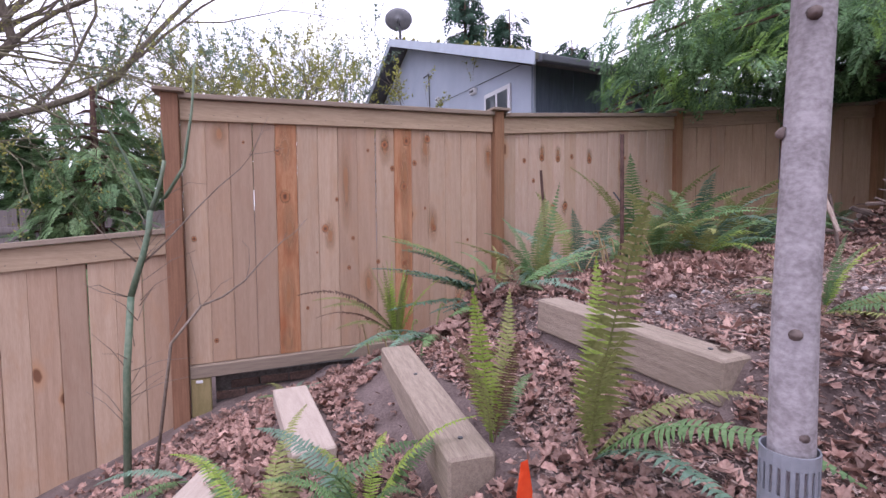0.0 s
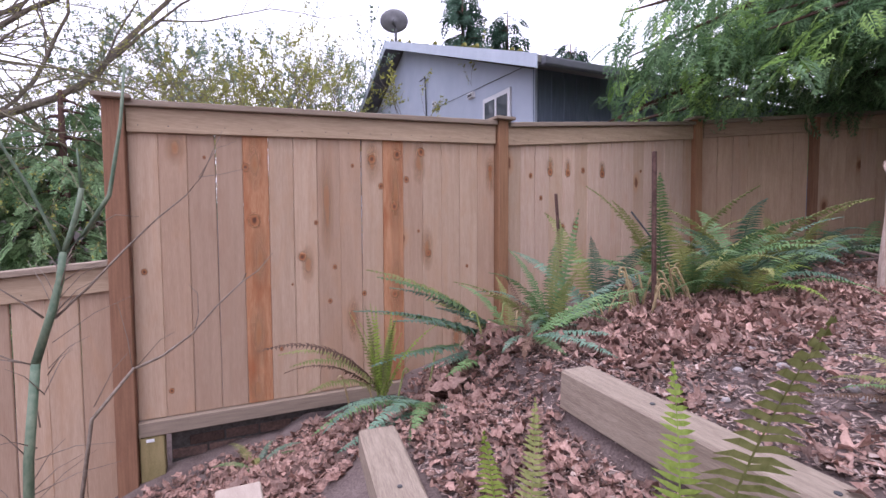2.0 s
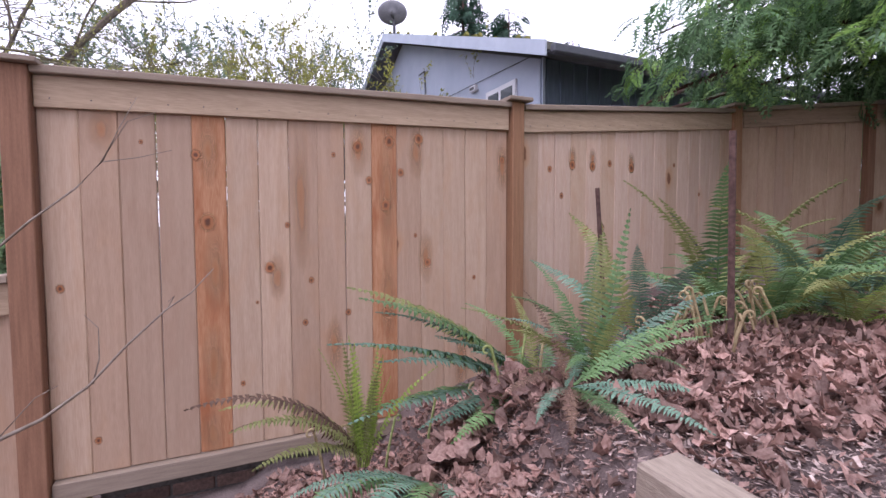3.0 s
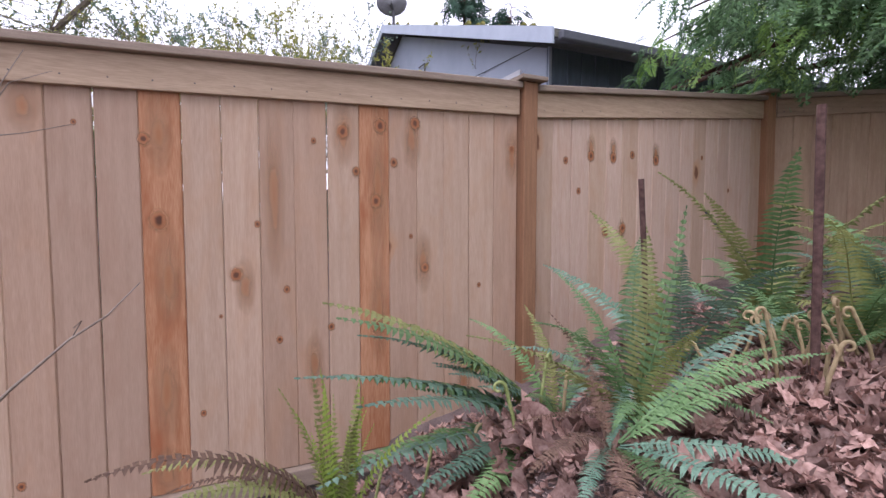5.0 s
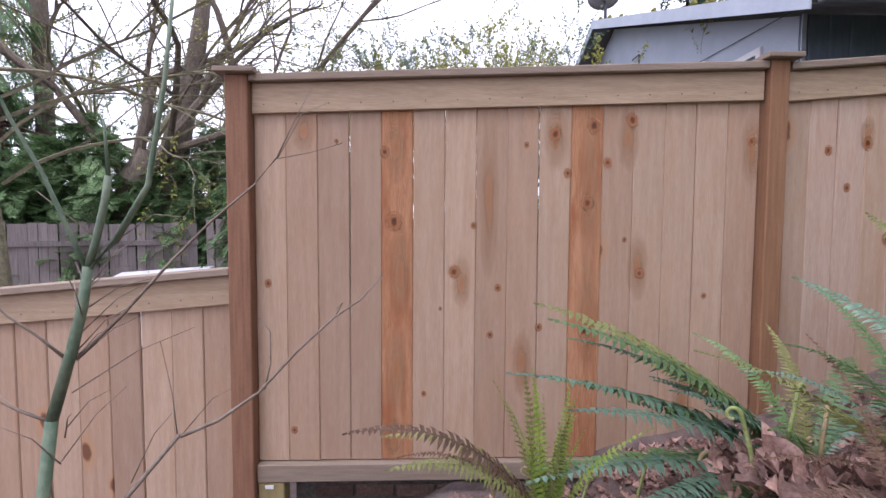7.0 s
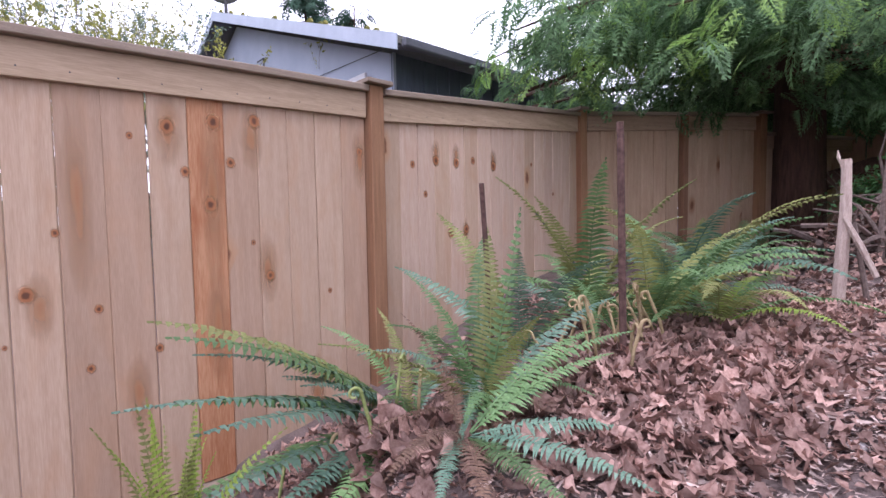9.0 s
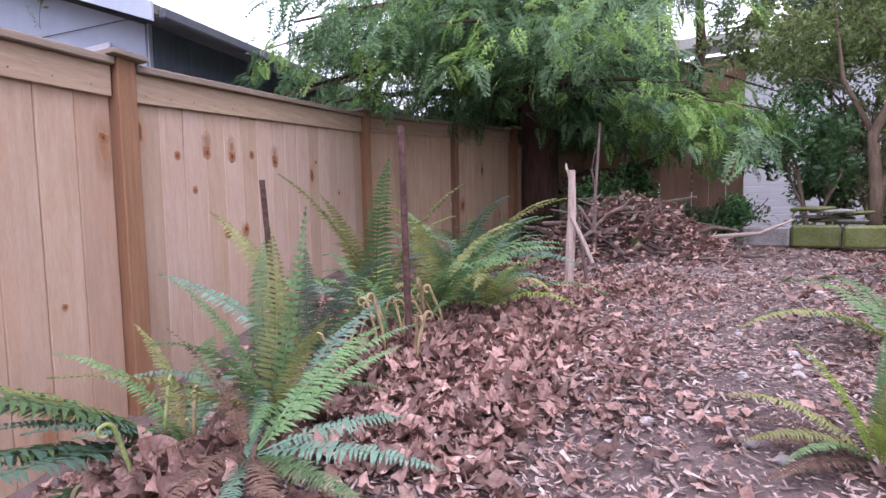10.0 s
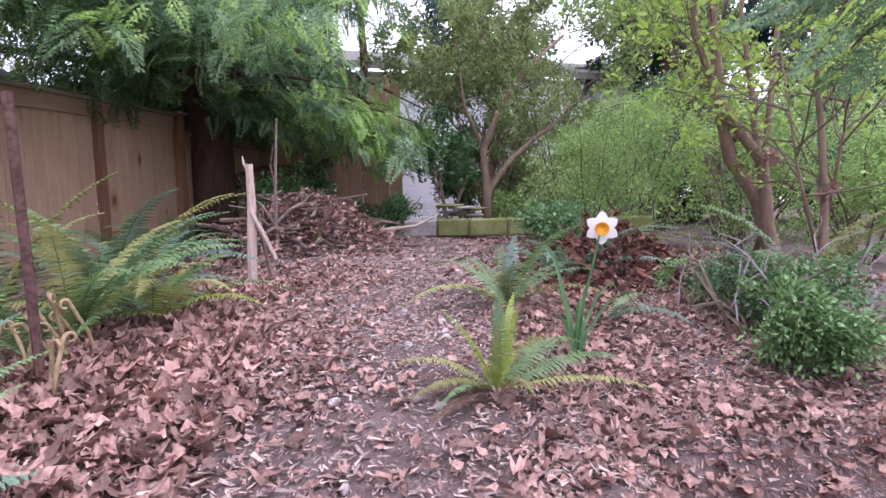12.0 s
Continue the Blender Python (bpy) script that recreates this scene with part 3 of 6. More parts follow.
# stub post and brick footing under the first bay
t = thing("stub_post", pose(0.07, 0.0, -0.6), "short greenish treated post under the fence rail", "post")
part("stub", box_mesh("stub", W_GREEN, -0.065, -0.03, 0, 0.065, 0.06, 0.505, c=0.005), None, t)
part("tag", box_mesh("tag", WHITE, -0.03, -0.034, 0.475, 0.012, -0.0305, 0.495, c=0.0008), None, t, "small white staple tag")
t = thing("brick_footing", pose(0.16, 0.06, -0.62), "low footing of dark dirty bricks under the fence", "wall", kind="structure")
part("mortar", box_mesh("mortar", MORTAR, 0, 0.012, 0, 1.9, 0.1, 0.5, c=0.004), None, t)
brick = box_mesh("brick", BRICK, -0.098, 0, -0.03, 0.098, 0.09, 0.03, c=0.006)
for row in range(6):
    for k in range(9):
        x = 0.1 + k * 0.208 + (row % 2) * 0.1
        if x < 1.82:
            part("brick", brick, None, t, m=pose(x, random.uniform(-0.006, 0.004), 0.06 + row * 0.074, random.uniform(-1, 1), random.uniform(-1, 1), random.uniform(-2, 2)))


# ---- timber steps ----
def timber(a, b, za, zb, w, h, label):
    a, b = Vector((*a, za)), Vector((*b, zb))
    d = b - a
    t = thing("step_timber", pose(a.x, a.y, a.z, math.degrees(math.asin(d.z / d.length)), 0, math.degrees(math.atan2(d.y, d.x)) - 90), label, "garden step", "timber steps")
    g = Geo()
    me = box_mesh("timber", TIMBER, 0, 0, -h, w, d.length, 0, c=0.008)
    part("timber", me, None, t)
    for s in (0.1, 0.62):
        part("spike_head", mesh_of("spike_head", tube(Geo(), [(0, 0, 0), (0, 0, 0.003)], 0.008, 8), DARK), None, t, m=pose(w / 2, d.length * s, 0.0))


timber((1.585, -2.83), (1.585, -1.91), 0.597, 0.642, 0.135, 0.145, "square weathered timber holding a garden step")
timber((0.80, -2.62), (0.93, -1.57), 0.372, 0.407, 0.14, 0.15, "square weathered timber half covered in leaves")
t = thing("plank_step", pose(0.455, -2.12, 0.2, 1.5, 0, 1), "short pale plank set in the leaves as a step", "garden step")
part("plank", box_mesh("plank", PLANK, 0, 0, -0.05, 0.15, 0.64, 0.03, c=0.006), None, t)
t = thing("plank_step", pose(-0.02, -2.05, 0.0, 0, 0, -25), "short pale plank set low in the ferns", "garden step")
part("plank", box_mesh("plank", PLANK, 0, 0, -0.05, 0.15, 0.42, 0.04, c=0.006), None, t)


# ---- neighbour's house beyond the fence ----
def house():
    t = thing("house", pose(5.87, 4.4, -0.6), "pale blue house with a low mossy gable roof", "house")
    y1, ya, ze, za, zl = 14.6, 7.1, 4.65, 7.25, 3.6
    g = Geo()
    prof = [(0, 0), (y1, 0), (y1, zl + 0.4), (ya, za), (0, ze)]
    n = len(prof)
    g.add([(0, y, z) for y, z in prof] + [(0.2, y, z) for y, z in prof], [tuple(range(n)), tuple(range(2 * n - 1, n - 1, -1))] + [(i, i + n, (i + 1) % n + n, (i + 1) % n) for i in range(n)])
    part("gable_wall", fix(mesh_of("gable_wall", g, SIDING)), None, t)
    side = part("side_wall", box_mesh("side_wall", SIDING_SHADE, 0.005, -0.06, 0, 9.0, -0.002, ze, c=0.004), None, t, "board-and-batten side wall, its blue darkened for shade")
    batten = box_mesh("batten", SIDING_SHADE, -0.02, -0.02, 0, 0.02, 0.0, ze - 0.01, c=0.003)
    for k in range(28):
        part("batten", batten, None, side, m=pose(0.1 + k * 0.3, -0.061, 0))
    part("corner_board", box_mesh("corner_board", SIDING, -0.012, -0.085, 0, 0.05, -0.061, ze, c=0.003), None, t)
    for nm, ys, zs, ye, zze in (("roof_slope", -1.0, ze - 0.12, ya, za + 0.22), ("roof_slope", ya, za + 0.22, y1 + 0.8, zl + 0.3)):
        g = Geo()
        th = 0.12
        x0, x1 = -0.6, 9.5
        g.add([(x0, ys, zs), (x1, ys, zs), (x1, ye, zze), (x0, ye, zze), (x0, ys, zs - th), (x1, ys, zs - th), (x1, ye, zze - th), (x0, ye, zze - th)],
              [(0, 1, 2, 3), (7, 6, 5, 4), (0, 4, 5, 1), (1, 5, 6, 2), (2, 6, 7, 3), (3, 7, 4, 0)])
        r = part(nm, fix(mesh_of(nm, g, ROOF)), None, t, "shingle roof slope with moss")
        g = Geo()
        g.add([(x0 + 0.02, ys + 0.02, zs - th - 0.004), (-0.005, ys + 0.02, zs - th - 0.004), (-0.005, ye - 0.02, zze - th - 0.004), (x0 + 0.02, ye - 0.02, zze - th - 0.004),
               (x0 + 0.02, ys + 0.02, zs - th - 0.03), (-0.005, ys + 0.02, zs - th - 0.03), (-0.005, ye - 0.02, zze - th - 0.03), (x0 + 0.02, ye - 0.02, zze - th - 0.03)],
              [(0, 1, 2, 3), (7, 6, 5, 4), (0, 4, 5, 1), (1, 5, 6, 2), (2, 6, 7, 3), (3, 7, 4, 0)])
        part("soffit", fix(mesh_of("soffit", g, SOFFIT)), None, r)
        g = Geo()
        g.add([(x0 - 0.03, ys, zs + 0.02), (x0 - 0.003, ys, zs + 0.02), (x0 - 0.003, ye, zze + 0.02), (x0 - 0.03, ye, zze + 0.02),
               (x0 - 0.03, ys, zs - 0.22), (x0 - 0.003, ys, zs - 0.22), (x0 - 0.003, ye, zze - 0.22), (x0 - 0.03, ye, zze - 0.22)],
              [(0, 1, 2, 3), (7, 6, 5, 4), (0, 4, 5, 1), (1, 5, 6, 2), (2, 6, 7, 3), (3, 7, 4, 0)])
        part("fascia", fix(mesh_of("fascia", g, FASCIA)), None, r)
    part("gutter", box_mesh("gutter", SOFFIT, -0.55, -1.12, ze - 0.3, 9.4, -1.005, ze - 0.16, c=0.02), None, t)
    w = part("window", box_mesh("window", WHITE, -0.05, 0.72, 3.2, -0.002, 1.85, 4.5, c=0.006), None, t, "white framed sliding window")
    part("pane", box_mesh("pane", GLASS, -0.058, 0.82, 3.3, -0.051, 1.24, 4.4, c=0.002), None, w)
    part("pane", box_mesh("pane", GLASS, -0.058, 1.33, 3.3, -0.051, 1.75, 4.4, c=0.002), None, w)
    for y, z, a in ((2.4, 4.66, 0.13), (4.55, 4.95, 0.09)):
        v = part("wall_vent", box_mesh("wall_vent", WHITE, -0.09, y - a, z, -0.002, y + a, z + 0.13, c=0.01), None, t)
        part("louvre", box_mesh("louvre", DARK, -0.096, y - a + 0.03, z + 0.03, -0.091, y + a - 0.03, z + 0.09, c=0.002), None, v)
    part("meter_bracket", tube(Geo(), [(-0.06, 5.6, 5.9), (-0.06, 5.2, 5.9), (-0.06, 5.15, 5.3), (-0.04, 5.15, 4.6)], 0.02, 6), DARK, t, "thin dark conduit pipe")
    g = tube(Geo(), bend((-0.03, 4.6, 4.9), (-0.03, -0.1, 4.75), 0.0, 0.0, 4), 0.008, 5)
    part("cable", g, DARK, t)
    for k in range(26):
        y = random.uniform(-0.9, 7.0)
        z = ze - 0.12 + (y + 1) / (ya + 1) * (za + 0.34 - ze)
        q = Geo()
        s = random.uniform(0.03, 0.09)
        tube(q, [(0, -s * 1.6, 0), (0, -s * 0.6, s * 0.7), (0, s * 0.7, s * 0.6), (0, s * 1.7, 0)], [0.01, s * 0.6, s * 0.5, 0.01], 6)
        part("moss_clump", q, MOSSY, t, m=pose(-0.55 + random.uniform(0, 0.1), y, z))
    d = thing("satellite_dish", pose(5.5, 11.2, 6.92), "dark grey satellite dish on a short mast at the gable", "satellite dish")
    part("mast", tube(Geo(), [(0, 0, -0.35), (0, 0, 0.3), (-0.12, -0.1, 0.42)], 0.045, 8), DARK, d)
    g = Geo()
    N = 20
    rings = [(0.0, 0.0), (0.2, 0.02), (0.34, 0.06), (0.42, 0.11)]
    for r, z in rings:
        g.v.extend([(r * math.cos(2 * math.pi * k / N) * 1.05, r * math.sin(2 * math.pi * k / N) * 0.82, z) for k in range(N)])
    for i in range(3):
        g.f.extend([(i * N + k, i * N + (k + 1) % N, (i + 1) * N + (k + 1) % N, (i + 1) * N + k) for k in range(N)])
    bowl = part("bowl", g, DISH, d, m=pose(-0.1, -0.1, 0.45, -68, 0, -25), smooth=True)
    sol = bowl.modifiers.new("thick", "SOLIDIFY")
    sol.thickness = 0.015
    part("feed_arm", tube(Geo(), [(-0.1, -0.1, 0.3), (-0.25, -0.55, 0.3)], 0.012, 6), DARK, d)


house()


# ---- old grey fence and far buildings ----
def board_fence(name, a, b, base, top, wood, label, w=0.14, rails=(0.4,)):
    a, b = Vector(a), Vector(b)
    length = (b - a).length
    t = thing(name, pose(a.x, a.y, base, 0, 0, math.degrees(math.atan2(b.y - a.y, b.x - a.x))), label, "fence")
    me = [box_mesh("board", wood, -w / 2 + 0.004, 0, 0, w / 2 - 0.004, 0.018, top - base + d, c=0.003) for d in (-0.02, 0.0, 0.015)]
    for k in range(int(length / w)):
        part("board", random.choice(me), None, t, m=pose((k + 0.5) * w, 0, 0, random.uniform(-0.3, 0.3), random.uniform(-0.4, 0.4), random.uniform(-1, 1)))
    for z in rails:
        part("rail", box_mesh("rail", wood, 0, -0.04, top - base - z, length, -0.002, top - base - z + 0.09, c=0.003), None, t)
    return t


board_fence("old_fence", (-8.5, 4.6), (-3.6, 6.7), -1.0, 1.14, W_OLD, "weathered grey board fence beyond the garden")
board_fence("old_fence", (-3.45, 6.72), (3.0, 8.6), -1.0, 1.24, W_OLD, "weathered grey board fence beyond the garden")
t = thing("tarp", pose(-2.9, 4.2, -0.4), "pale wet plastic cover behind the low fence", "tarp")
part("sheet", fix(mesh_of("sheet", Geo().add([(-0.9, -0.5, 0), (0.9, -0.5, 0), (0.9, 0.5, 0), (-0.9, 0.5, 0), (-0.7, -0.3, 0.72), (0.6, -0.3, 0.85), (0.6, 0.3, 0.95), (-0.7, 0.3, 0.85)],
     [(3, 2, 1, 0), (0, 1, 5, 4), (1, 2, 6, 5), (2, 3, 7, 6), (3, 0, 4, 7), (4, 5, 6, 7)]), CLOTH)), None, t)
board_fence("tall_fence", (9.44, -0.4), (9.40, -3.72), 0.8, 3.5, W_FAR, "tall brown stained board fence behind the cedar", w=0.235, rails=(0.9, 2.3))


def white_house():
    t = thing("white_house", pose(15.0, -4.0, 0.3), "white house with lap siding and a railed porch, behind trees", "house")
    wall = part("wall", box_mesh("wall", WHITE, 0, -9.5, 0, 0.2, 0.6, 4.8, c=0.01), None, t)
    lap = box_mesh("siding_board", WHITE, -0.03, -9.5, -0.07, -0.002, 0.6, 0.09, c=0.008)
    for k in range(26):
        part("siding_board", lap, None, wall, m=pose(0, 0, 0.2 + k * 0.175, 0, -4))
    g = Geo().add([(-0.6, -10, 4.7), (-0.6, 1.2, 4.7), (4, 1.2, 6.4), (4, -10, 6.4), (-0.6, -10, 4.9), (-0.6, 1.2, 4.9), (4, 1.2, 6.6), (4, -10, 6.6)],
                  [(3, 2, 1, 0), (4, 5, 6, 7), (0, 1, 5, 4), (1, 2, 6, 5), (2, 3, 7, 6), (3, 0, 4, 7)])
    part("roof", fix(mesh_of("roof", g, ROOF)), None, t)
    part("porch_deck", box_mesh("porch_deck", WHITE, -1.6, -6.3, 1.35, -0.04, -4.2, 1.55, c=0.01), None, t)
    for y in (-6.2, -5.25, -4.3):
        part("porch_post", box_mesh("porch_post", WHITE, -1.58, y - 0.06, -0.3, -1.46, y + 0.06, 2.5, c=0.01), None, t)
    part("handrail", box_mesh("handrail", WHITE, -1.57, -6.3, 2.3, -1.47, -4.2, 2.38, c=0.008), None, t)
    bal = box_mesh("baluster", WHITE, -1.54, -0.025, 1.55, -1.5, 0.025, 2.3, c=0.004)
    for k in range(16):
        part("baluster", bal, None, t, m=pose(0, -6.15 + k * 0.125, 0))
    for y in (-7.6,):
        w = part("window", box_mesh("window", WHITE, -0.08, y - 0.55, 1.9, -0.035, y + 0.55, 3.3, c=0.01), None, t)
        part("pane", box_mesh("pane", GLASS, -0.09, y - 0.47, 1.98, -0.081, y + 0.47, 3.22, c=0.002), None, w)
    return t


white_house()


# ---- plants: helpers ----
def spray_shape(n=8, spread=0.42, subs=2, droop=0.18, fat=1.0):
    """A flat fern-like conifer spray, one long along x: slim blades off a drooping axis, as triangles."""
    v, f = [], []

    def blade(p, d, length, w):
        s = np.array([-d[1], d[0], 0.0]) * fat
        k = len(v)
        v.extend([p + d * length * 0.2 - s * w, p + d * length + np.array([0, 0, -0.06 * length]), p + d * length * 0.2 + s * w])
        f.append((k, k + 1, k + 2))

    blade(np.zeros(3), np.array([1.0, 0, 0]), 1.0, 0.012)
    for i in range(n):
        s = 0.06 + 0.88 * i / (n - 1)
        p = np.array([s, 0, -droop * s * s])
        length = spread * (1.0 - 0.72 * s) * (0.55 + 0.45 * min(1, s * 5))
        for side in (1, -1):
            a = radians(46 - 14 * s) * side
            d = np.array([math.cos(a), math.sin(a), -0.12])
            blade(p, d, length, 0.02)
            for j in range(subs):
                q = p + d * length * (0.3 + 0.4 * j / max(1, subs - 1) if subs > 1 else 0.5)
                for s2 in (1, -1):
                    a2 = a + s2 * radians(40)
                    blade(q, np.array([math.cos(a2), math.sin(a2), -0.1]), length * 0.46 * (1 - 0.3 * j), 0.019)
    return np.array(v), f


SPRAY, SPRAY_F = spray_shape()
SPRAY_FINE, SPRAY_FINE_F = spray_shape(9, 0.55, 3, 0.25)
SPRAY_CEDAR, SPRAY_CEDAR_F = spray_shape(8, 0.66, 1, 0.4, 1.9)
SPRAY_FAR, SPRAY_FAR_F = spray_shape(5, 0.65, 1, 0.3, 3.2)
SPRAY_BROAD, SPRAY_BROAD_F = spray_shape(7, 0.6, 2, 0.25, 2.4)
LEAF = np.array([(0, 0, 0), (0.3, 0.2, 0.05), (0.7, 0.2, 0.04), (1.0, 0, -0.06), (0.7, -0.2, 0.04), (0.3, -0.2, 0.05), (0.5, 0, -0.02)])
LEAF_F = [(0, 1, 6), (1, 2, 6), (2, 3, 6), (3, 4, 6), (4, 5, 6), (5, 0, 6)]
LEAF_LOW = np.array([(0, 0, 0), (0.5, 0.24, 0.05), (1.0, 0, -0.08), (0.5, -0.24, 0.05)])
LEAF_LOW_F = [(0, 1, 2), (0, 2, 3)]


def unit(rng):
    while True:
        v = np.array([rng.uniform(-1, 1), rng.uniform(-1, 1), rng.uniform(-1, 1)])
        n = np.linalg.norm(v)
        if 0.1 < n < 1:
            return v / n


def cedar_tree(x, y, z, height, radius, reach, low, limbs, per, label, seed, foliage=CEDAR, tip=CEDAR_TIP, size=(0.3, 0.55), shape=(SPRAY, SPRAY_F), azimuths=None, wide=1.0, lean=None, clear=None, power=1.5):
    """A cedar: a fluted trunk, long drooping limbs, and flat sprays that hang off them."""
    rng = random.Random(seed)
    t = thing("cedar_tree", pose(x, y, z), label, "tree")
    g = tube(Geo(), [(0, 0, -0.3), (0.0, 0, 0.15), (0.01, 0.02, height * 0.3), (0, 0, height)], [radius * 1.5, radius * 1.1, radius * 0.85, 0.03], 14)
    part("trunk", g, BARK_CEDAR, t, "dark reddish stringy bark trunk", smooth=True)
    inner, outer = [], []
    for i in range(limbs):
        s = (i + rng.random()) / limbs
        h = low + (height - low) * s ** power
        az = rng.uniform(0, 2 * math.pi) if azimuths is None else radians(rng.choice(azimuths) + rng.uniform(-16, 16))
        length = reach * (1 - 0.8 * (h - low) / (height - low)) * rng.uniform(0.65, 1.1)
        if lean is not None:
            length *= (1 + 0.6 * max(-0.3, math.cos(az - radians(lean)))) if h > low + 1.0 else (1 + 0.28 * max(-0.3, math.cos(az - radians(lean))))
        out = Vector((math.cos(az) * wide, math.sin(az), 0))
        drop = rng.uniform(0.12, 0.3)
        if clear is not None and out.x < -0.75:
            h = max(h, low + 0.35 + 0.5 * rng.random())
        pts = []
        for k in range(9):
            q = k / 8
            pts.append(Vector((0, 0, h)) + out * (length * q) + Vector((0, 0, length * (0.18 * q - (0.25 + drop) * q * q + 0.12 * q ** 4))) + Vector((rng.uniform(-.05, .05), rng.uniform(-.05, .05), 0)) * q)
        part("limb", tube(Geo(), pts, [0.045 * (1 - 0.85 * k / 8) * (0.6 + length / reach * 0.5) for k in range(9)], 5), BARK_CEDAR, t)
        side = Vector((-out.y, out.x, 0))
        for k in range(int(per * length / reach) + 2):
            q = 0.18 + 0.82 * ((k + rng.random()) / (per * length / reach + 2))
            j = min(7, int(q * 8))
            p = pts[j].lerp(pts[j + 1], q * 8 - j)
            sgn = rng.choice((-1, 1))
            off = rng.uniform(0.0, 0.75) * (1 - 0.45 * q)
            p = p + side * sgn * off + Vector((rng.uniform(-.12, .12), rng.uniform(-.12, .12), rng.uniform(-0.42, 0.08) - off * 0.3))
            if clear is not None and p.z < clear - 0.4 * max(0.0, p.x + 2.3) - (0.9 if p.x > -1.75 else 0.0):
                continue
            d = out * rng.uniform(-0.1, 1.0) + side * rng.uniform(-0.9, 0.9) + Vector((0, 0, rng.uniform(-1.1, 0.05)))
            up = Vector((0, 0, 1)) + out * rng.uniform(-0.2, 0.7) + side * rng.uniform(-0.7, 0.7)
            (outer if (q > 0.5 and noise.noise((p.x * 1.6, p.y * 1.6, p.z * 1.6 + seed)) > 0.02 and rng.random() < 0.75) else inner).append(placed(p, d, up, rng.uniform(*size)))
    part("crown", scatter("crown", *shape, inner, foliage), None, t)
    if outer:
        part("young_crown", scatter("young_crown", *shape, outer, tip), None, t, "bright young sprays")
    return t


def grow(wood, tips, p, d, length, r, depth, rng, droop=0.0, split=3, spread=0.7, taper=0.55):
    """A branching limb: a wandering tube that splits at its end and sides. tips gathers places and headings."""
    pts, dirs = [Vector(p)], Vector(d).normalized()
    n = 5
    for k in range(n):
        dirs = (dirs + Vector((rng.uniform(-1, 1), rng.uniform(-1, 1), rng.uniform(-1, 1))) * 0.16 + Vector((0, 0, -droop))).normalized()
        pts.append(pts[-1] + dirs * (length / n))
    tube(wood, pts, [r * (1 - (1 - taper) * k / n) for k in range(n + 1)], 7 if r > 0.04 else 4 if r > 0.008 else 3)
    if depth == 0:
        for k in range(1, n + 1):
            tips.append((pts[k], dirs))
        return
    for k in range(split):
        at = rng.uniform(0.35, 1.0) if k else 1.0
        j = min(n - 1, int(at * n))
        q = pts[j].lerp(pts[j + 1], at * n - j)
        nd = (dirs + Vector((rng.uniform(-1, 1), rng.uniform(-1, 1), rng.uniform(-0.6, 0.8))) * spread).normalized()
        grow(wood, tips, q, nd, length * rng.uniform(0.55, 0.8), r * taper * (1.0 if k == 0 else 0.75), depth - 1, rng, droop, split, spread, taper)


def leafy(tips, count, size, rng, spread=0.08, flat=0.5):
    out = []
    for k in range(count):
        p, d = tips[rng.randrange(len(tips))]
        u = unit(rng)
        out.append(placed(np.array(p) + unit(rng) * rng.uniform(0, spread), np.array(d) * 0.5 + u, np.array([0, 0, 1.0]) * flat + unit(rng), rng.uniform(*size)))
    return out


def broadleaf(name, x, y, z, stems, leaf, bark, label, category, seed, leaves, size, depth=3, spread=0.08, droop=0.0, split=3, wide=0.7, low=True, sub="crown"):
    """stems: (heading, length, radius) each; grown limbs with a crown of single leaves."""
    rng = random.Random(seed)
    t = thing(name, pose(x, y, z), label, category)
    wood, tips = Geo(), []
    for d, length, r in stems:
        grow(wood, tips, (rng.uniform(-0.03, 0.03), rng.uniform(-0.03, 0.03), -0.05), d, length, r, depth, rng, droop, split, wide)
    part("stem", wood, bark, t, smooth=True)
    if leaves:
        sh = (LEAF_LOW, LEAF_LOW_F) if low else (LEAF, LEAF_F)
        part(sub, scatter(sub, *sh, leafy(tips, leaves, size, rng, spread), leaf), None, t)
    return t


def foliage_mass(name, spots, leaf, label, category, seed, count, size, shape=(LEAF_LOW, LEAF_LOW_F), hang=0.0, kind=""):
    """Leaves through overlapping blobs (x, y, z, rx, ry, rz), thickest at their skins and clumped by noise."""
    rng = random.Random(seed)
    out, vol = [], [s[3] * s[4] * s[5] for s in spots]
    while len(out) < count:
        s = rng.choices(spots, vol)[0]
        u = unit(rng)
        r = rng.random() ** 0.33
        p = np.array([s[0] + u[0] * s[3] * r, s[1] + u[1] * s[4] * r, s[2] + u[2] * s[5] * r])
        p = p + unit(rng) * rng.random() ** 2 * 0.4 * min(s[3], s[4])
        if noise.noise((p[0] * 2.1, p[1] * 2.1, p[2] * 2.1 + seed)) + 0.5 * noise.noise((p[0] * 6, p[1] * 6, p[2] * 6 + seed)) < 0.1:
            continue
        d = u * 0.7 + unit(rng) * 0.8 + np.array([0, 0, -hang])
        out.append(placed(p, d, np.array([0, 0, 1.0]) + unit(rng) * 0.7, rng.uniform(*size)))
    return out


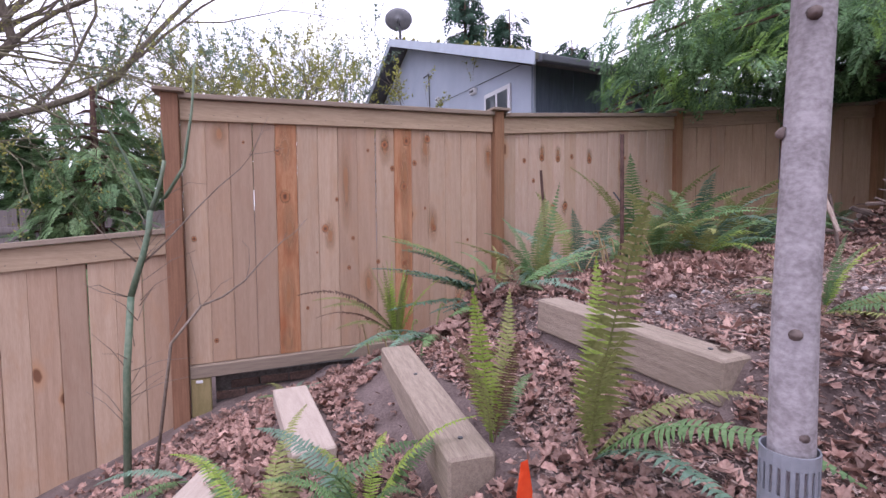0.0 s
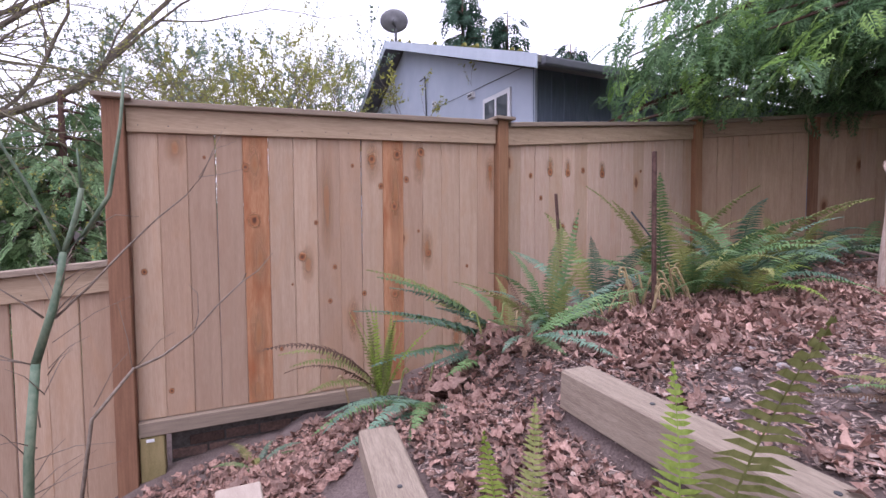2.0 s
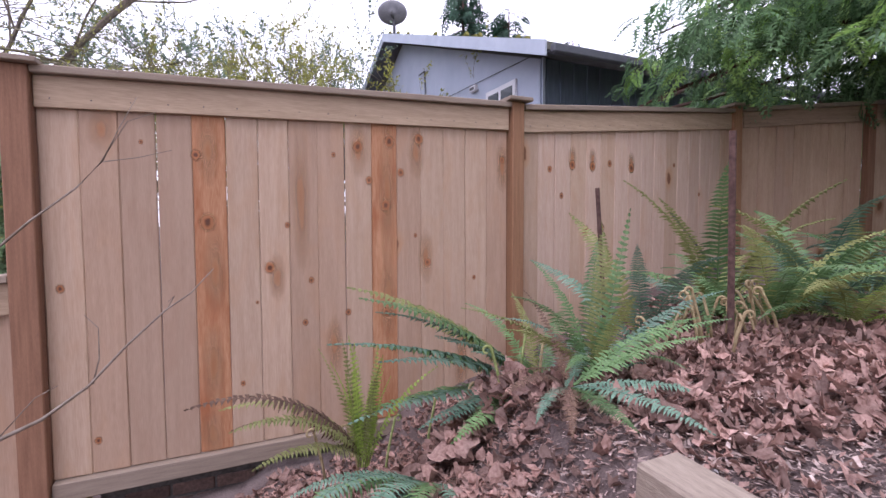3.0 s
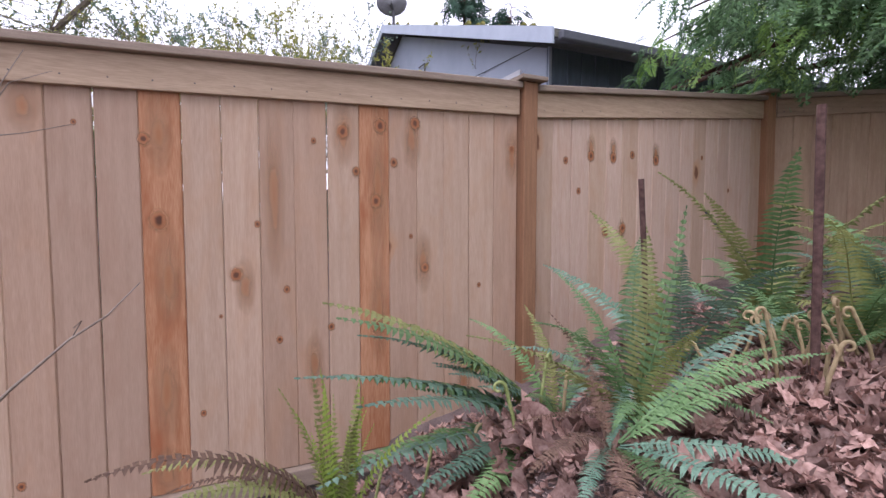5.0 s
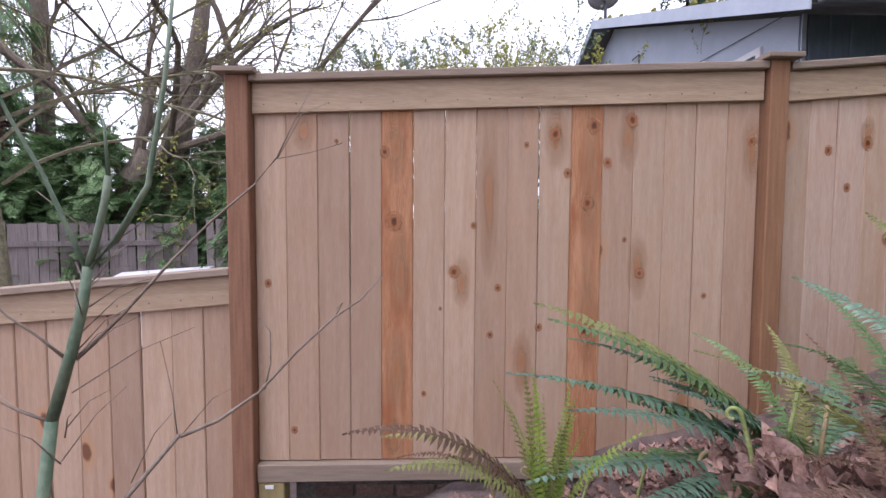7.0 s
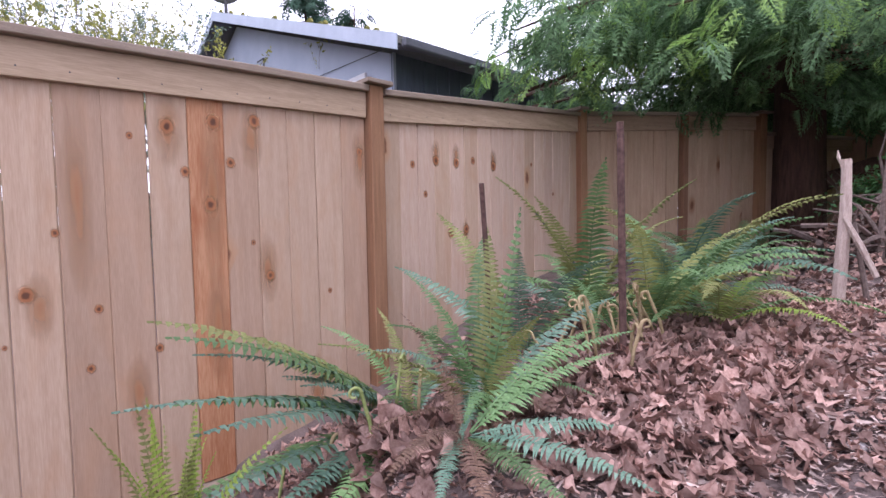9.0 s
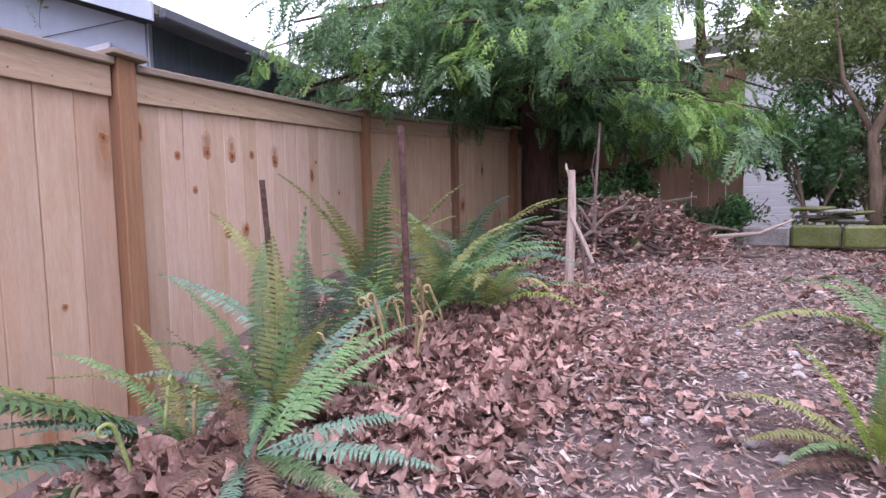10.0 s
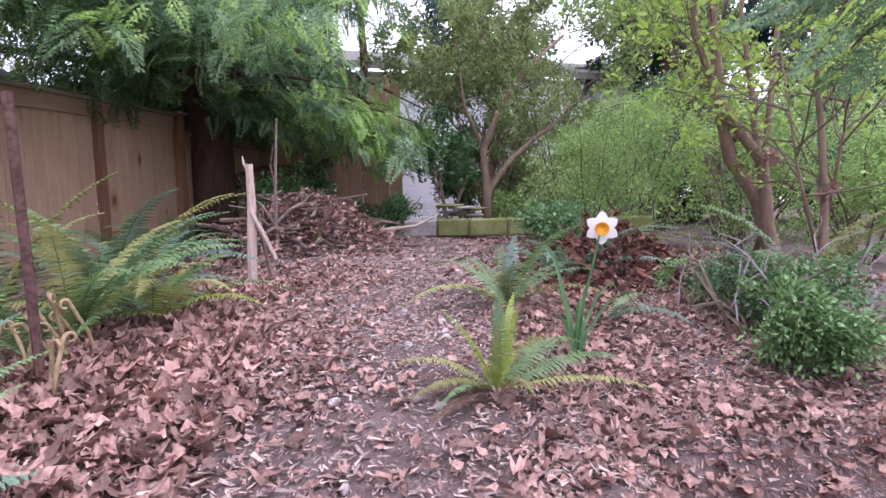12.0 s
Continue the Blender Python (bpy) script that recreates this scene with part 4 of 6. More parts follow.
# ---- the big cedar at the fence corner, and its neighbours ----
cedar_tree(7.45, -1.0, 0.8, 11.0, 0.24, 3.3, 1.8, 92, 185, "large western cedar with hanging green sprays beside the fence", 11, shape=(SPRAY_CEDAR, SPRAY_CEDAR_F), size=(0.15, 0.33), lean=118, clear=1.55, power=1.7)
t = thing("curved_limb", pose(7.95, -2.3, 1.7), "thick dark bare limb curving upward behind the cedar", "tree limb")
part("limb", tube(Geo(), [(-0.42, 1.25, -0.2), (-0.2, 0.7, 0.02), (0, 0.15, 0.04), (0, -0.15, 0.18), (0, -0.42, 0.5), (0, -0.58, 0.95), (0, -0.65, 1.6), (0.1, -0.6, 2.6)], [0.1, 0.09, 0.085, 0.075, 0.07, 0.065, 0.06, 0.04], 9), BARK_CEDAR, t, smooth=True)

# ---- a cedar behind the path, whose boughs hang over it ----
def hanging_cedar():
    rng = random.Random(5)
    t = thing("cedar_tree", pose(0.3, -6.4, land(0.3, -6.4)), "western cedar with long boughs hanging over the path", "tree")
    part("trunk", tube(Geo(), [(0, 0, -0.3), (0, 0, 0.3), (0, 0, 3), (0, 0, 8)], [0.4, 0.28, 0.22, 0.04], 14), BARK_CEDAR, t, smooth=True)
    mats = []
    for tip, n in (((2.3, 2.1, 2.22), 24), ((2.35, 1.75, 2.12), 22), ((2.25, 1.95, 2.35), 20)):
        pts = []
        for k in range(9):
            q = k / 8
            pts.append(Vector((tip[0] * q, tip[1] * q, 3.3 + 0.6 * q + (tip[2] - 3.9) * q ** 2.2)))
        part("limb", tube(Geo(), pts, [0.05 * (1 - 0.92 * k / 8) for k in range(9)], 5), BARK_CEDAR, t)
        for k in range(n):
            q = 0.62 + 0.38 * (k + rng.random()) / n
            j = min(7, int(q * 8))
            p = pts[j].lerp(pts[j + 1], q * 8 - j) + Vector((rng.uniform(-.2, .2), rng.uniform(-.1, .1), rng.uniform(-.12, .02)))
            d = Vector((tip[0] + rng.uniform(-1.5, 1.5), tip[1] + rng.uniform(-1, 1), rng.uniform(-4.5, -1.5)))
            mats.append(placed(p, d, (rng.uniform(-1, 1), -1, 0.4), rng.uniform(0.2, 0.36)))
    for tip, n in (((0.18, 3.42, 1.88), 22), ((0.34, 3.36, 1.86), 24), ((0.52, 3.3, 1.92), 24), ((0.66, 3.4, 1.95), 16)):
        pts = [Vector((tip[0] * q, tip[1] * q, 3.6 + 0.3 * q + (tip[2] - 3.9) * q ** 5)) for q in [k / 8 for k in range(9)]]
        part("limb", tube(Geo(), pts, [0.02 * (1 - 0.95 * k / 8) for k in range(9)], 5), BARK_CEDAR, t)
        for k in range(n):
            p = pts[7].lerp(pts[8], rng.uniform(0.55, 1.0)) + Vector((rng.uniform(-.14, .14), rng.uniform(-.1, .1), rng.uniform(-0.02, 0.16)))
            mats.append(placed(p, (rng.uniform(-.45, .45), rng.uniform(-.2, .3), -1), (rng.uniform(-.9, .9), -1, 0), rng.uniform(0.18, 0.3)))
    for k in range(120):
        a, h = rng.uniform(0, 6.28), rng.uniform(5, 8)
        r = rng.uniform(0.2, 2.6) * (1 - (h - 3) / 6)
        mats.append(placed((math.cos(a) * r, math.sin(a) * r, h), (math.cos(a), math.sin(a), -0.5), (0, 0, 1), rng.uniform(0.4, 0.6)))
    part("crown", scatter("crown", SPRAY_FINE, SPRAY_FINE_F, mats, CEDAR), None, t)


hanging_cedar()

# ---- ferns ----
FROND = {}


def frond_mesh(e0, e1, material, kind=0, brown_tip=False):
    """A unit-long frond along x that starts at e0 degrees and ends at e1; pinnae in pairs off the rib. kind 1: lacy and narrow."""
    key = (e0, e1, material.name, kind)
    if key in FROND:
        return FROND[key]
    rng = random.Random(hash((e0, e1, kind)) % 1000)
    n = 40 if kind == 0 else 28
    g, p, steps = Geo(), Vector((0, 0, 0)), []
    twist = rng.uniform(-0.15, 0.15)
    for i in range(n + 1):
        s = i / n
        e = radians(e0 + (e1 - e0) * s ** 1.25)
        d = Vector((math.cos(e), twist * s, math.sin(e))).normalized()
        steps.append((p.copy(), d))
        p = p + d / n
    tube(g, [q for q, _ in steps[::4]], [0.0065 * (1 - 0.85 * k / (n // 4)) for k in range(n // 4 + 1)], 4)
    for i in range(3, n + 1):
        s = i / n
        q, d = steps[i]
        w = 0.118 * min(1.0, (s - 0.04) / 0.22) ** 0.7 * (1 - s ** 2.2) + 0.006
        if kind == 1:
            w *= 0.62
        up = Vector((-d.z, 0, d.x))
        for side in (1, -1):
            lat = Vector((0, side, 0))
            l = w * rng.uniform(0.85, 1.08)
            fall = rng.uniform(-0.05, 0.3)
            a = (lat + d * rng.uniform(0.15, 0.35) - up * fall).normalized()
            h = 0.41 / n * (1.0 if kind == 0 else 0.8)
            b = q + d * rng.uniform(-0.004, 0.004)
            mid = b + a * l * 0.45 + up * 0.006
            g.add([b - d * h * 0.8, mid - d * h, b + a * l - up * l * 0.12, mid + d * h * 0.85, b + d * h * 0.8], [(0, 1, 3, 4), (1, 2, 3)])
    FROND[key] = mesh_of("frond", g, material)
    return FROND[key]


ANGLES = ((78, 30), (72, 5), (62, -15), (50, -25), (40, -35), (28, -30), (18, -22), (87, 60), (46, 8), (30, 2), (14, -10), (89, 76))


def fern(x, y, fronds, label, seed=0, z=None, group="ferns on the slope"):
    """fronds: (azimuth, length, steepness index into ANGLES, material, kind)."""
    rng = random.Random(seed)
    t = thing("fern", pose(x, y, (land(x, y) if z is None else z) + 0.01), label, "fern", group)
    for az, length, k, m, kind in fronds:
        me = frond_mesh(*ANGLES[k], m, kind)
        r = 0.02
        part("frond", me, None, t, m=pose(math.cos(radians(az)) * r, math.sin(radians(az)) * r, 0, rng.uniform(-14, 14), 0, az) @ Matrix.Diagonal((length, length, length, 1)))
    return t


def bunch(n, seed, lengths, ks, mats, az=(0, 360), kind=0):
    rng = random.Random(seed)
    out = []
    for i in range(n):
        a = az[0] + (az[1] - az[0]) * (i + rng.uniform(0.1, 0.9)) / n
        out.append((a, rng.uniform(*lengths), rng.choice(ks), rng.choice(mats), kind))
    return out


def fiddlehead(x, y, h, az, material, curl=0.021, z=None, lean=12):
    """A young furled frond: an upright stalk that rolls over at its tip."""
    t = thing("fiddlehead", pose(x, y, land(x, y) if z is None else z, 0, 0, az), "furled young fern fiddlehead with pale fuzz", "fern shoot", "fiddleheads")
    pts = [(0, 0, -0.02), (h * math.sin(radians(lean)) * 0.4, 0, h * 0.5), (h * math.sin(radians(lean)), 0, h)]
    rad = [0.0065, 0.006, 0.006]
    cx, cz = pts[2][0] + curl, h
    for k in range(1, 11):
        a = math.pi - k * 0.52
        r = curl * (1 - 0.065 * k)
        pts.append((cx + r * math.cos(a), 0.001 * k, cz + r * math.sin(a)))
        rad.append(0.0065 - 0.0003 * k)
    part("stalk", tube(Geo(), pts, rad, 6), material, t, smooth=True)


TE, GR, LI, OL, BR = FERN_TEAL, FERN, FERN_LIME, FERN_OLIVE, FERN_BROWN
fern(2.08, -0.85, [(172, 0.95, 8, GR, 0), (184, 1.0, 9, TE, 0), (192, 0.95, 10, TE, 0), (164, 1.0, 8, OL, 0), (178, 0.85, 9, GR, 0), (198, 0.9, 9, TE, 0), (188, 0.9, 10, GR, 0), (204, 0.78, 10, TE, 0), (168, 0.7, 9, TE, 0), (150, 0.6, 8, OL, 0), (95, 0.5, 0, OL, 0), (120, 0.55, 1, GR, 0),
     (40, 0.6, 2, GR, 0), (10, 0.55, 3, TE, 0), (225, 0.6, 10, GR, 0), (245, 0.45, 6, BR, 0), (265, 0.4, 5, BR, 0)] + bunch(11, 88, (0.5, 0.92), (8, 9, 10), (TE, GR, TE), (148, 222)), "sword fern with long blue-green fronds arching along the fence", 1)
fern(2.0, -1.31, [(45, 0.64, 11, GR, 1), (200, 0.5, 8, OL, 0), (240, 0.42, 0, OL, 0), (25, 0.66, 0, GR, 0), (60, 0.6, 7, OL, 0), (170, 0.56, 8, OL, 0), (185, 0.5, 1, GR, 0), (-15, 0.62, 8, TE, 0), (-40, 0.5, 8, GR, 0), (110, 0.5, 0, GR, 0), (150, 0.45, 2, TE, 0), (215, 0.4, 3, GR, 0), (-70, 0.35, 3, GR, 0)] + bunch(8, 32, (0.2, 0.38), (5, 6), (BR, BR, TE)), "upright sword fern with olive green fronds by the fence", 2, z=0.6)
fern(2.75, -0.85, bunch(5, 2, (0.6, 0.9), (0, 1, 8), (OL, GR, TE), (20, 380)) + bunch(5, 31, (0.4, 0.5), (5, 6), (TE, BR)), "sword fern with blue-green fronds by the fence", 28)
fern(3.2, -0.95, bunch(7, 4, (0.7, 1.0), (0, 0, 1, 2), (OL, OL, GR)) + bunch(6, 41, (0.65, 0.9), (3, 4), (GR, TE)) + bunch(6, 42, (0.3, 0.5), (5, 6), (BR,)), "tall sword fern with yellowing frond tips", 3)
fern(3.4, -1.35, bunch(12, 5, (0.6, 0.85), (1, 2, 3), (GR, TE, GR, OL)) + bunch(8, 51, (0.5, 0.75), (4, 5), (TE, GR, OL)), "broad sword fern with arching green fronds", 4)
fern(3.05, -1.62, bunch(9, 54, (0.45, 0.68), (2, 3, 4), (GR, OL, GR, LI), (150, 420)), "sword fern with pale green arching fronds", 26)
fern(2.9, -1.42, bunch(9, 77, (0.6, 0.85), (1, 2, 2), (OL, GR, GR), (190, 350)), "sword fern with long arching pale green fronds", 27)
fern(2.95, -1.25, bunch(7, 52, (0.45, 0.7), (2, 3, 4), (GR, OL)) + bunch(5, 53, (0.35, 0.5), (5, 6), (BR, OL), (200, 330)), "sword fern with some dead brown fronds", 14)
fern(4.05, -1.25, bunch(15, 6, (0.6, 0.85), (1, 2, 3, 4), (GR, TE, OL)), "broad sword fern with arching green fronds", 5)
fern(4.75, -0.95, bunch(12, 7, (0.5, 0.8), (2, 3, 4), (GR, TE)), "broad sword fern in the shade of the fence", 6)
fern(5.6, -1.0, bunch(10, 8, (0.5, 0.75), (2, 3, 4), (GR, GR, TE)), "sword fern in the shade by the cedar", 7)
fern(1.2, -0.98, bunch(24, 9, (0.26, 0.5), (11, 7, 0, 11), (LI, LI, OL), (0, 360), 1), "young lacy yellow-green fern by the fence", 8, z=0.27)
fern(1.24, -0.95, [(174, 0.62, 2, OL, 0), (182, 0.74, 2, BR, 0), (188, 0.6, 2, OL, 0), (168, 0.55, 3, BR, 0), (200, 0.5, 3, OL, 0)], "old brown fern frond drooping at its curled tip", 9, z=0.26)
fern(1.78, -1.44, [(2, 0.6, 9, GR, 0), (-16, 0.5, 9, GR, 0), (-50, 0.48, 6, TE, 0), (35, 0.42, 5, TE, 0), (-82, 0.46, 6, TE, 0), (-105, 0.4, 10, GR, 0), (215, 0.34, 6, TE, 0), (200, 0.36, 4, BR, 0), (100, 0.36, 0, BR, 1), (60, 0.34, 3, BR, 0), (230, 0.4, 6, BR, 0)], "low fern with a bright green frond among leaves", 10, z=0.63)
fern(1.38, -1.22, [(212, 0.6, 10, TE, 0), (232, 0.5, 10, TE, 0), (205, 0.62, 4, TE, 0), (222, 0.6, 4, TE, 0), (240, 0.55, 4, GR, 0), (188, 0.6, 5, GR, 0), (258, 0.4, 4, TE, 0), (170, 0.5, 5, TE, 0), (300, 0.3, 4, BR, 0)], "drooping blue-green fern over the timber step", 11)
fern(0.62, -0.55, bunch(7, 12, (0.22, 0.34), (2, 3, 4), (GR, TE, OL)), "small fern growing at the foot of the fence", 12)
fern(1.17, -2.74, [(228, 0.74, 7, OL, 0), (50, 0.56, 7, LI, 0), (250, 0.5, 0, OL, 0), (-70, 0.62, 3, GR, 0), (-30, 0.55, 3, OL, 0), (-95, 0.55, 4, TE, 0), (20, 0.4, 3, BR, 0)],
     "sword fern with tall olive fronds beside the step", 13)
fern(1.0, -2.52, [(225, 0.5, 7, LI, 0), (60, 0.46, 7, OL, 0), (200, 0.42, 0, OL, 0), (100, 0.4, 0, BR, 0), (240, 0.36, 7, BR, 0), (30, 0.3, 2, GR, 0), (90, 0.34, 7, BR, 0)], "small fern with thin upright olive fronds in the step", 24)
fern(0.34, -2.42, bunch(12, 14, (0.42, 0.62), (1, 2, 3, 4), (GR, LI, GR, OL)), "bright green fern low beside the steps", 15)
fern(0.6, -2.5, bunch(9, 89, (0.3, 0.48), (1, 2, 3), (GR, LI, TE)), "green fern growing between the steps", 29)
fern(-0.08, -2.55, bunch(10, 15, (0.4, 0.6), (2, 3, 4), (GR, OL, LI)), "olive green fern low beside the steps", 16)
fern(0.12, -1.62, bunch(5, 16, (0.25, 0.45), (4, 5, 6), (TE, GR), (150, 330)), "small blue-green fern below the fence", 17)
fern(2.17, -2.76, [(160, 0.27, 7, LI, 0), (-20, 0.29, 7, GR, 0), (140, 0.22, 7, OL, 0), (100, 0.25, 0, LI, 0), (60, 0.27, 0, LI, 0), (-20, 0.28, 0, GR, 0), (-40, 0.3, 0, LI, 0), (150, 0.2, 1, LI, 0), (80, 0.3, 3, OL, 0), (110, 0.28, 4, OL, 0), (95, 0.3, 6, BR, 0), (125, 0.3, 6, BR, 0), (70, 0.26, 5, BR, 0), (-60, 0.42, 4, GR, 0), (-85, 0.44, 5, GR, 0), (-45, 0.46, 5, OL, 0), (-110, 0.42, 6, OL, 0), (180, 0.26, 3, OL, 0), (130, 0.26, 4, GR, 0), (215, 0.2, 4, BR, 0)],
     "small fern with upright yellow-green new fronds in the path", 18)
fern(3.0, -3.12, bunch(12, 17, (0.4, 0.62), (1, 2, 3, 4), (GR, OL, GR, TE)), "sword fern with drooping fronds beside the path", 19)
fern(3.75, -4.05, bunch(16, 181, (0.35, 0.62), (3, 4, 5, 6), (BR, BR, BR, OL)), "mound of dead red-brown fern fronds", 25)
fern(3.6, -3.75, bunch(8, 18, (0.5, 0.75), (2, 3, 4), (TE, GR)), "sword fern with grey-green fronds on a mound", 20)
fern(2.72, -3.45, bunch(4, 19, (0.25, 0.4), (3, 4), (TE, GR), (150, 300)), "small blue-green fern beside the daffodil", 21)
fern(3.1, -5.0, bunch(10, 20, (0.6, 0.9), (1, 2, 3), (OL, GR, OL)), "olive sword fern under the trees", 22)
fern(4.7, -4.9, bunch(10, 21, (0.5, 0.8), (2, 3, 4), (GR, OL)), "green sword fern under the trees", 23)
for a in range(19):
    rr = random.Random(300 + a)
    fiddlehead(2.56 + rr.uniform(-0.2, 0.3), -1.42 + rr.uniform(-0.16, 0.14), rr.uniform(0.14, 0.26), rr.uniform(0, 360), FIDDLE, lean=rr.uniform(8, 35))
for x, y, h, az, m in ((1.72, -1.12, 0.2, 160, FIDDLE_GREEN), (1.86, -1.02, 0.24, 20, FIDDLE_GREEN), (1.62, -0.95, 0.2, 350, FIDDLE), (1.98, -1.0, 0.16, 30, FIDDLE), (1.36, -0.72, 0.26, 10, FIDDLE_GREEN), (1.12, -0.7, 0.3, 200, FIDDLE), (1.52, -0.8, 0.3, 10, FIDDLE_GREEN), (1.3, -0.55, 0.28, 180, FIDDLE)):
    fiddlehead(x, y, h, az, m, z=land(x, y) + 0.02, curl=0.022)

# ---- young trees near the path ----
t = thing("young_tree", pose(1.195, -3.235, 0.3), "young tree with smooth grey bark and a mesh trunk guard", "tree")
part("trunk", tube(Geo(), [(0, 0, -0.1), (0.005, 0, 0.3), (0.005, 0.002, 0.56), (0.015, -0.003, 1.05), (0.03, -0.01, 1.9), (0.05, 0, 3.4)], [0.04, 0.037, 0.0355, 0.033, 0.029, 0.015], 16), BARK_PALE, t, smooth=True)
for z, az in ((0.51, 215), (0.69, 30), (1.05, 235), (0.33, 250), (0.86, 120)):
    c, s = math.cos(radians(az)), math.sin(radians(az))
    part("branch_scar", tube(Geo(), [(c * 0.024, s * 0.024, z), (c * 0.034, s * 0.034, z + 0.002), (c * 0.0365, s * 0.0365, z + 0.004)], [0.013, 0.009, 0.003], 9), BARK_SCAR, t, smooth=True)
g = Geo()
for row in range(4):
    for k in range(22):
        a0, a1 = 2 * math.pi * k / 22, 2 * math.pi * (k + 0.55) / 22
        z0, z1 = 0.045 + row * 0.07, 0.045 + row * 0.07 + 0.05
        g.add([(0.047 * math.cos(a), 0.047 * math.sin(a), z - 0.03) for a, z in ((a0, z0), (a1, z0), (a1, z1), (a0, z1))], [(0, 1, 2, 3)])
for z0, z1 in ((0.0, 0.045), (0.095, 0.115), (0.165, 0.185), (0.235, 0.255), (0.305, 0.33)):
    for k in range(22):
        a0, a1 = 2 * math.pi * k / 22, 2 * math.pi * (k + 1) / 22
        g.add([(0.047 * math.cos(a), 0.047 * math.sin(a), z - 0.03) for a, z in ((a0, z0), (a1, z0), (a1, z1), (a0, z1))], [(0, 1, 2, 3)])
gu = part("trunk_guard", g, GUARD, t, "slotted grey plastic trunk guard")
gu.modifiers.new("thick", "SOLIDIFY").thickness = 0.003
wood, tips = Geo(), []
rng = random.Random(8)
for k in range(7):
    a = k * 0.9
    grow(wood, tips, (0.03, -0.01, 1.9 + k * 0.2), (math.cos(a), math.sin(a), 0.9), 0.7, 0.012, 2, rng)
part("branch", wood, BARK_PALE, t)

SAP = (-0.2, -1.1)
Z = land(*SAP)
t = thing("sapling", pose(*SAP, Z), "green-stemmed bare sapling with thin red twigs", "sapling")


def stem(pts, r0, r1, name, material, n=6):
    q = [(x - SAP[0], y - SAP[1], z - Z) for x, y, z in pts]
    part(name, tube(Geo(), q, [r0 + (r1 - r0) * k / (len(q) - 1) for k in range(len(q))], n), material, t, smooth=True)


stem([(SAP[0], SAP[1], Z - 0.05), (-0.18, -1.09, 0.3), (-0.156, -1.050, 0.654)], 0.018, 0.0155, "stem", STEM_GREEN, 9)
stem([(-0.1, -1.05, Z - 0.05), (0.0, -1.02, 0.4), (0.143, -0.976, 0.578)], 0.009, 0.0065, "branch", TWIG_RED)
stem([(-0.156, -1.050, 0.654), (-0.100, -1.041, 0.850), (-0.075, -1.033, 0.959), (-0.063, -1.024, 1.067)], 0.0155, 0.0125, "stem", STEM_GREEN, 9)
stem([(-0.063, -1.024, 1.060), (0.004, -1.008, 1.138), (0.086, -0.992, 1.288), (0.130, -0.976, 1.573), (0.150, -0.960, 1.811)], 0.0115, 0.005, "stem", STEM_GREEN, 7)
stem([(-0.063, -1.024, 1.064), (-0.039, -1.026, 1.130), (-0.009, -1.028, 1.239), (0.005, -1.030, 1.311)], 0.0105, 0.0095, "stem", STEM_GREEN, 7)
stem([(0.004, -1.030, 1.306), (0.000, -1.030, 1.407), (-0.004, -1.030, 1.460)], 0.006, 0.003, "stem", STEM_GREEN, 6)
stem([(-0.066, -1.024, 1.055), (-0.090, -1.040, 1.146), (-0.148, -1.056, 1.312), (-0.211, -1.072, 1.450), (-0.249, -1.088, 1.562), (-0.234, -1.104, 1.634), (-0.204, -1.120, 1.711)], 0.0075, 0.0025, "stem", STEM_GREEN, 6)
stem([(-0.098, -1.030, 0.815), (0.004, -1.006, 0.922), (0.139, -0.981, 1.081), (0.243, -0.957, 1.194), (0.350, -0.933, 1.293), (0.413, -0.909, 1.379), (0.454, -0.884, 1.483), (0.503, -0.860, 1.593)], 0.005, 0.0012, "branch", TWIG_RED, 6)
stem([(0.400, -0.870, 1.379), (0.500, -0.870, 1.398), (0.597, -0.870, 1.427)], 0.002, 0.001, "twig", TWIG_RED, 4)
stem([(0.400, -0.870, 1.379), (0.476, -0.870, 1.511), (0.558, -0.870, 1.548)], 0.0018, 0.0009, "twig", TWIG_RED, 4)
stem([(-0.132, -1.030, 0.820), (-0.183, -1.053, 0.884), (-0.238, -1.077, 0.942), (-0.288, -1.100, 1.017)], 0.0045, 0.002, "branch", TWIG_RED, 6)
stem([(-0.149, -1.050, 0.643), (-0.227, -1.067, 0.684), (-0.273, -1.083, 0.721), (-0.303, -1.100, 0.718)], 0.0035, 0.0015, "branch", TWIG_RED, 6)
stem([(-0.157, -1.050, 0.649), (-0.279, -1.025, 0.680), (-0.356, -1.000, 0.723)], 0.0025, 0.001, "twig", TWIG_RED, 4)
stem([(0.147, -0.976, 0.575), (0.243, -0.947, 0.609), (0.351, -0.917, 0.682), (0.455, -0.888, 0.796), (0.563, -0.859, 0.896), (0.638, -0.829, 0.945), (0.710, -0.800, 1.024)], 0.0065, 0.0018, "branch", TWIG_RED, 6)
stem([(0.362, -0.900, 0.685), (0.381, -0.900, 0.764), (0.382, -0.900, 0.860), (0.348, -0.900, 0.903)], 0.0025, 0.001, "twig", TWIG_RED, 4)
stem([(0.565, -0.850, 0.895), (0.588, -0.850, 0.940), (0.570, -0.850, 0.922)], 0.0018, 0.001, "twig", TWIG_RED, 4)
stem([(0.144, -0.970, 0.572), (0.238, -0.970, 0.683), (0.293, -0.970, 0.712)], 0.002, 0.001, "twig", TWIG_RED, 4)
stem([(0.136, -0.970, 0.564), (0.123, -0.970, 0.699), (0.094, -0.970, 0.849)], 0.002, 0.001, "twig", TWIG_RED, 4)
stem([(-0.002, -0.970, 0.434), (0.069, -0.970, 0.580), (0.121, -0.970, 0.640)], 0.002, 0.001, "twig", TWIG_RED, 4)
